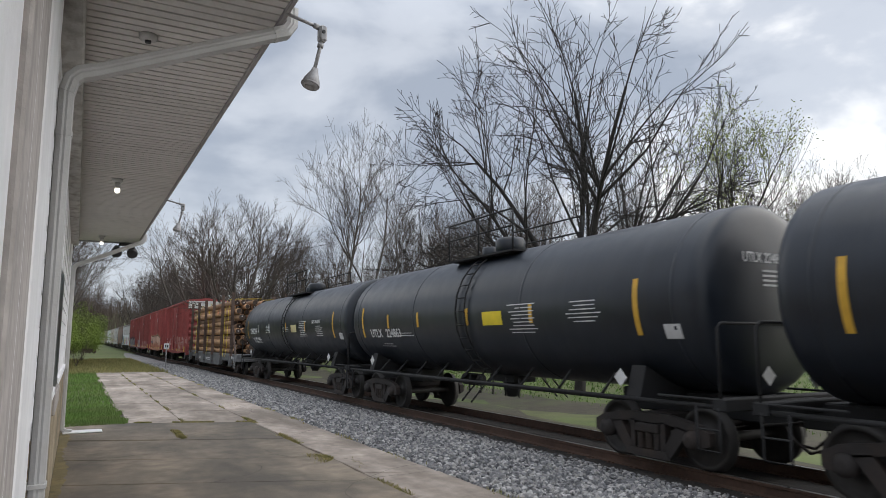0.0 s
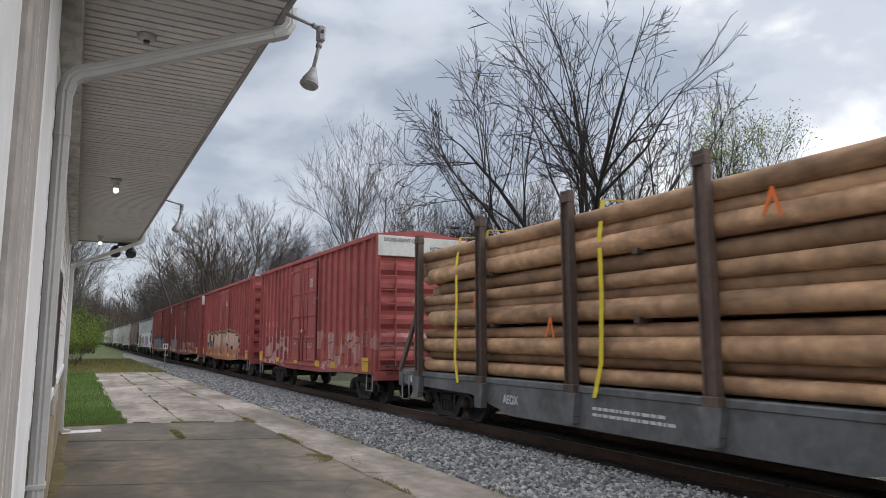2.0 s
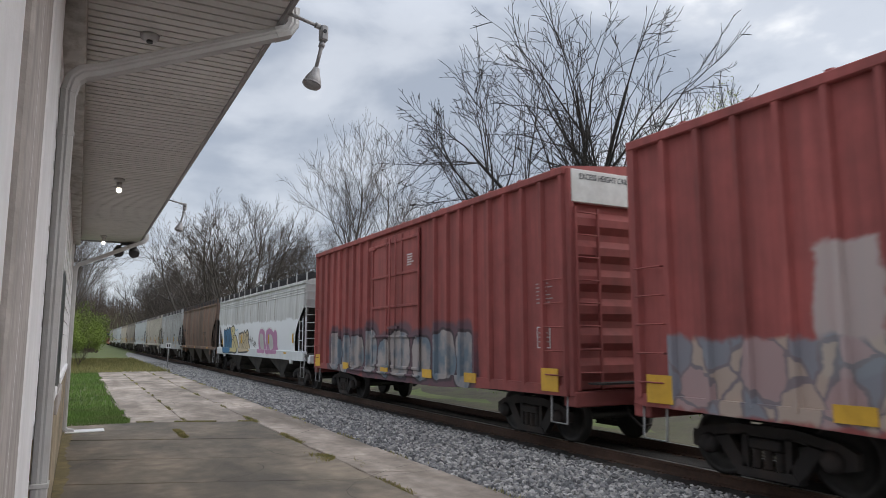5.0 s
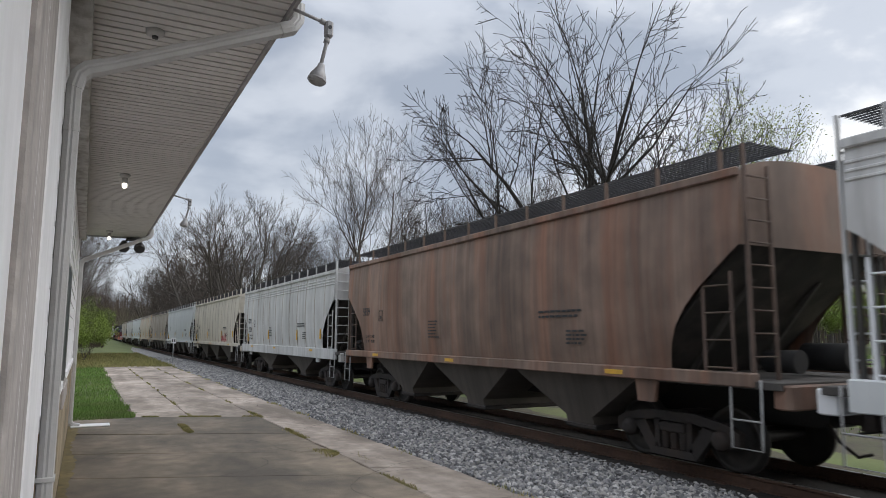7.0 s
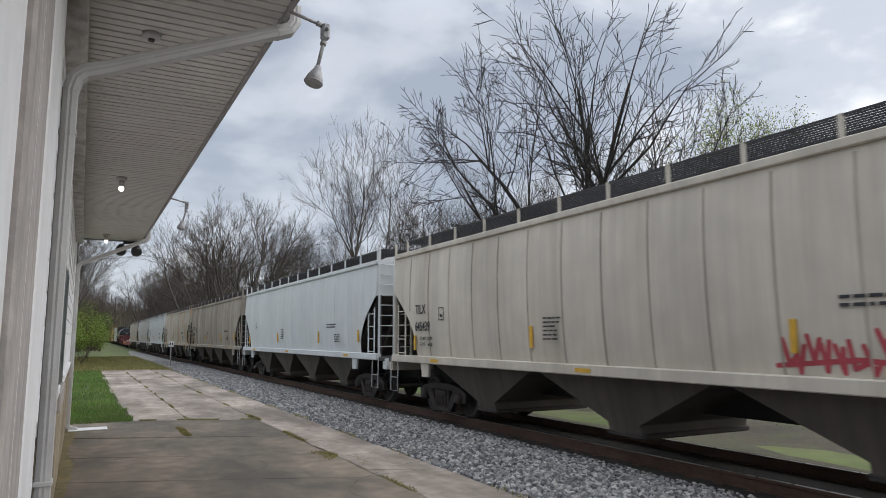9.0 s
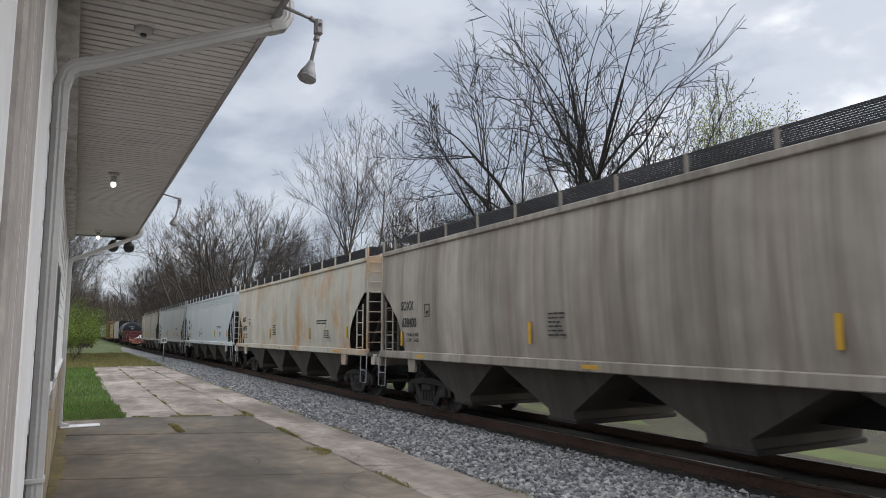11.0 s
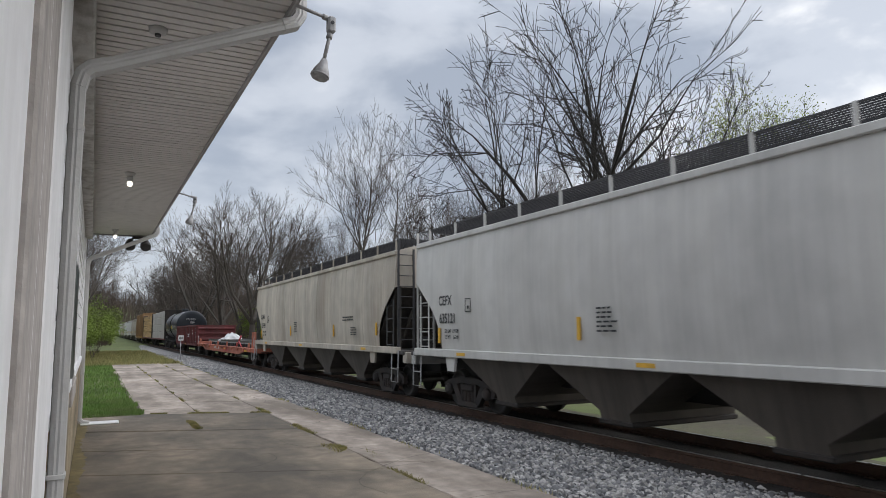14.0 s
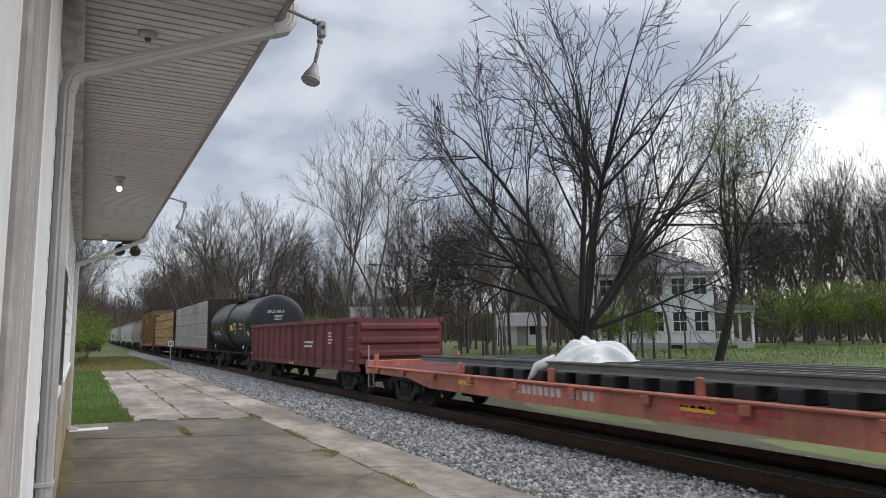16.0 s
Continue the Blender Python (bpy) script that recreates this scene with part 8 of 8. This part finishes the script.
def gondola(L):
    car = thing("gondola", "low dark red gondola car with ribbed sides", "gondola", group="freight cars")
    zb, zt, hw = 1.0, 2.42, 1.46
    for sx in (-1, 1):
        part("side_wall", Shape().box(*sorted((sx * (hw - 0.05), sx * hw)), -L / 2 + 0.1, L / 2 - 0.1, zb - 0.1, zt), "gon_red", car)
        part("top_rail", Shape().box(*sorted((sx * (hw - 0.08), sx * (hw + 0.09))), -L / 2 + 0.05, L / 2 - 0.05, zt - 0.12, zt + 0.02, 0.015), "gon_red", car)
        for k in range(15):
            y = -L / 2 + 0.35 + (L - 0.7) * k / 14
            part("side_post", Shape().prism([(sx * hw, y - 0.12), (sx * (hw + 0.09), y - 0.06), (sx * (hw + 0.09), y + 0.06), (sx * hw, y + 0.12)], "z", zb - 0.15, zt - 0.1), "gon_red", car)
        part("side_sill", Shape().box(*sorted((sx * (hw - 0.1), sx * (hw + 0.05))), -L / 2 + 0.1, L / 2 - 0.1, zb - 0.24, zb - 0.08, 0.01), "gon_red", car)
    part("floor_plate", Shape().box(-hw, hw, -L / 2 + 0.1, L / 2 - 0.1, zb, zb + 0.06), "truck_iron", car)
    for q in (-1, 1):
        part("end_wall", Shape().box(-hw, hw, *sorted((q * (L / 2 - 0.15), q * (L / 2 - 0.08))), zb, zt, 0.005), "gon_red", car)
        e_ = Shape()
        for k in range(3):
            z = zb + 0.3 + 0.42 * k
            e_.prism([(q * (L / 2 - 0.09), z - 0.14), (q * (L / 2 + 0.0), z - 0.05), (q * (L / 2 + 0.0), z + 0.05), (q * (L / 2 - 0.09), z + 0.14)], "x", -hw + 0.1, hw - 0.1)
        part("end_corrugation", e_, "gon_red", car)
        g = Shape()
        for k in range(4):
            z = zb + 0.1 + 0.36 * k
            g.tube([(-hw - 0.1, q * (L / 2 - 0.15), z), (-hw - 0.1, q * (L / 2 - 0.6), z)], 0.014, 6)
        part("grab_iron", g, "ladder_steel", car)
    part("center_sill", Shape().box(-0.35, 0.35, -L / 2 + 0.1, L / 2 - 0.1, 0.6, 1.0), "under_black", car)
    bars(car, -hw - 0.095, -L / 2 + 2.6, 2.0, 0.35, 4, 0.11, 0.06, seed=12)
    bars(car, -hw - 0.095, -L / 2 + 5.4, 1.7, 1.2, 2, 0.15, 0.08, seed=13)
    part("reflector", Shape().box(-hw - 0.056, -hw - 0.051, -0.3, 0.3, zb - 0.22, zb - 0.1), "stripe_yellow", car)
    running_gear(car, L)
    return car


def bulkhead_car(L, label, cover):
    car = thing("bulkhead_flatcar", label, "flat car", group="freight cars")
    part("deck", Shape().box(-1.45, 1.45, -L / 2 + 0.1, L / 2 - 0.1, 0.95, 1.1, 0.02), "gon_red", car)
    part("center_sill", Shape().box(-0.35, 0.35, -L / 2 + 0.1, L / 2 - 0.1, 0.5, 0.95), "under_black", car)
    for q in (-1, 1):
        part("bulkhead", Shape().box(-1.45, 1.45, *sorted((q * (L / 2 - 0.5), q * (L / 2 - 0.25))), 1.1, 4.5, 0.03), "truck_iron", car)
        for x in (-1.2, 0, 1.2):
            part("bulkhead_post", Shape().box(x - 0.08, x + 0.08, *sorted((q * (L / 2 - 0.26), q * (L / 2 - 0.12))), 1.1, 4.4, 0.02), "truck_iron", car)
    running_gear(car, L)
    load = thing("lumber_load", "plastic wrapped lumber packs" if cover == "wrap_white" else "stacked packs of yellow sawn lumber", "lumber")
    n = 4
    for k in range(n):
        y0 = -L / 2 + 0.6 + (L - 1.2) * k / n
        for z0, z1 in ((1.1, 1.92), (1.96, 2.78), (2.82, 3.64), (3.68, 4.35)):
            if cover == "wrap_white":
                part("pack", Shape().box(-1.4, 1.4, y0 + 0.02, y0 + (L - 1.2) / n - 0.02, z0, z1 + 0.03, 0.04), cover, load)
            else:
                rows_ = int((z1 - z0) / 0.2)
                for i in range(rows_):
                    part("plank_layer", Shape().box(-1.4, 1.4, y0 + 0.05, y0 + (L - 1.2) / n - 0.05, z0 + 0.2 * i, z0 + 0.2 * i + 0.185, 0.008), cover, load)
    return car, load


# ------------------------------------------------------------------ the train
TRAIN = []


def couple(y0, y1, car):
    """Set a thing on the track so that it reaches from y0 to y1 as the clip begins."""
    car.matrix_basis = pose(TRACK_X, (y0 + y1) / 2, RAIL_Z)
    TRAIN.append((car, (y0 + y1) / 2))
    return car


BLACK_TANK = "black tank car with white lettering and yellow stripes"
couple(-9.4, 5.95, tank_car(BLACK_TANK, 15.35, 1.43, "", 4.6, 2, "UTLX"))
couple(6.15, 20.6, tank_car(BLACK_TANK, 14.45, 1.43, "UTLX 224863", 4.25, 2, "UTLX 224863"))
couple(20.3, 36.2, tank_car("black tank car with large white number on its side", 15.9, 1.43, "SOEX 2919", 5.3, 1, "SOEX 2919"))
couple(37.3, 54.4, pole_car(17.1))
couple(37.3, 54.4, pole_load(14.9))
tagged_box = couple(55.95, 69.65, boxcar("red boxcar with white end panel and pink sprayed letters", 13.7, "red_tag_pink", "NOKL 571835", True, 0.0, 1))
scrawl_boxcar(tagged_box)
couple(71.5, 85.35, boxcar("red boxcar sprayed with peach outlined letters", 13.85, "red_tag_peach", "NOKL 572032", False, 0.0, 2))
couple(86.95, 102.9, boxcar("dull red boxcar with white panel and pale tags", 15.95, "red_tag_white", "", True, 0.2, 3))
couple(104.3, 118.8, boxcar("dull red boxcar with blue and white spraying", 14.5, "red_tag_blue", "", True, 0.2, 4))
big = couple(119.7, 137.8, covered_hopper("light grey covered hopper sprayed with big letters", 18.1, "grey_tag_letters", "", corrugated=True, bays=3, seed=1, white_sill=True, bay_paint="hop_grime_shade", marks=False, deep=0.18))
tag_big_hopper(big)
couple(138.6, 153.9, covered_hopper("rusty brown covered hopper streaked with dirt", 15.3, "hop_brown", "5939", rust=True, bays=3, seed=2, stripe=False, ladder_paint="stake_rust"))
couple(154.75, 170.0, covered_hopper("grey covered hopper with light sill", 15.25, "hop_grey", "CSYX 13254", corrugated=True, bays=2, seed=4, ribs=12, seam="hop_streaked", deep=0.18))
pale = couple(170.9, 188.1, covered_hopper("cream-grey covered hopper with dark seams and red tag", 17.2, "hop_tan", "TILX 645439", ribs=15, bays=3, seed=5, seam="hop_streaked"))
tag_red(pale, -3.15)
couple(188.8, 207.1, covered_hopper("white covered hopper with few marks", 18.3, "hop_white", "", bays=4, seed=7, ribs=13))
couple(207.8, 226.5, covered_hopper("tan covered hopper with brown vertical streaks", 18.7, "hop_streaked", "SOXX 638400", bays=4, seed=8))
couple(227.2, 245.15, covered_hopper("cream covered hopper with orange rust patches", 17.95, "hop_orange", "SOXX 638379", bays=4, seed=10))
couple(245.9, 263.6, covered_hopper("clean white covered hopper with ribbed top", 17.7, "hop_white", "SHPX 464731", corrugated=True, text_in=1.82, text_up=0.16, bays=4, seed=11, white_sill=True, bay_paint="hop_bay"))
couple(264.3, 282.2, covered_hopper("pale grey covered hopper with large black number", 17.9, "hop_light", "CEFX 635121", bays=4, seed=13))
couple(283.0, 301.5, covered_hopper("dusty tan covered hopper with worn sides", 18.5, "hop_dusty", "ADMX 635999", bays=4, seed=14, ribs=11, ladder_paint="dark_metal"))
couple(302.0, 323.1, rail_flatcar(21.1))
couple(302.0, 323.1, rail_load(21.1))
couple(311.9, 316.1, tarp_bundle())
couple(323.8, 338.5, gondola(14.7))
couple(338.8, 351.5, tank_car("black tank car with faint white end lettering", 12.7, 1.48, "UTLX 70919", 3.6, 4, "UTLX 70919"))
for a, b, lab, cov in ((352.0, 371.0, "bulkhead flat car carrying white wrapped lumber", "wrap_white"), (371.5, 390.5, "bulkhead flat car carrying yellow lumber packs", "lumber")):
    c_, l_ = bulkhead_car(b - a, lab, cov)
    couple(a, b, c_)
    couple(a, b, l_)
couple(391.0, 407.5, boxcar("brown-yellow weathered boxcar with closed door", 16.5, "box_brown", "", False, 0.0, 6))
y_end = 408.0
for k in range(8):
    couple(y_end, y_end + 17.6, covered_hopper(("weathered streaked grey covered hopper", "pale grey dusty covered hopper", "tan covered hopper dulled by dust")[k % 3], 17.6, ("hop_streaked", "hop_light", "hop_grey")[k % 3], bays=4, seed=20 + k, ribs=0))
    y_end += 18.2

SPEED = 19.0  # metres a second, towards the platform's near end


def motions():
    for car, y in TRAIN:
        walk(car, [(t, pose(TRACK_X, y - SPEED * t, RAIL_Z)) for t in (0, 4, 8, 12, 16)])
    turn = math.degrees(SPEED / 0.457) / FPS
    near = {id(car) for car, y in TRAIN if y < 360}
    for wheel, p, car in SPINNING:
        if id(car) in near:
            walk(wheel, [(k / FPS, pose(0, p, 0.457, turn * k)) for k in range(16 * FPS + 1)])


motions()
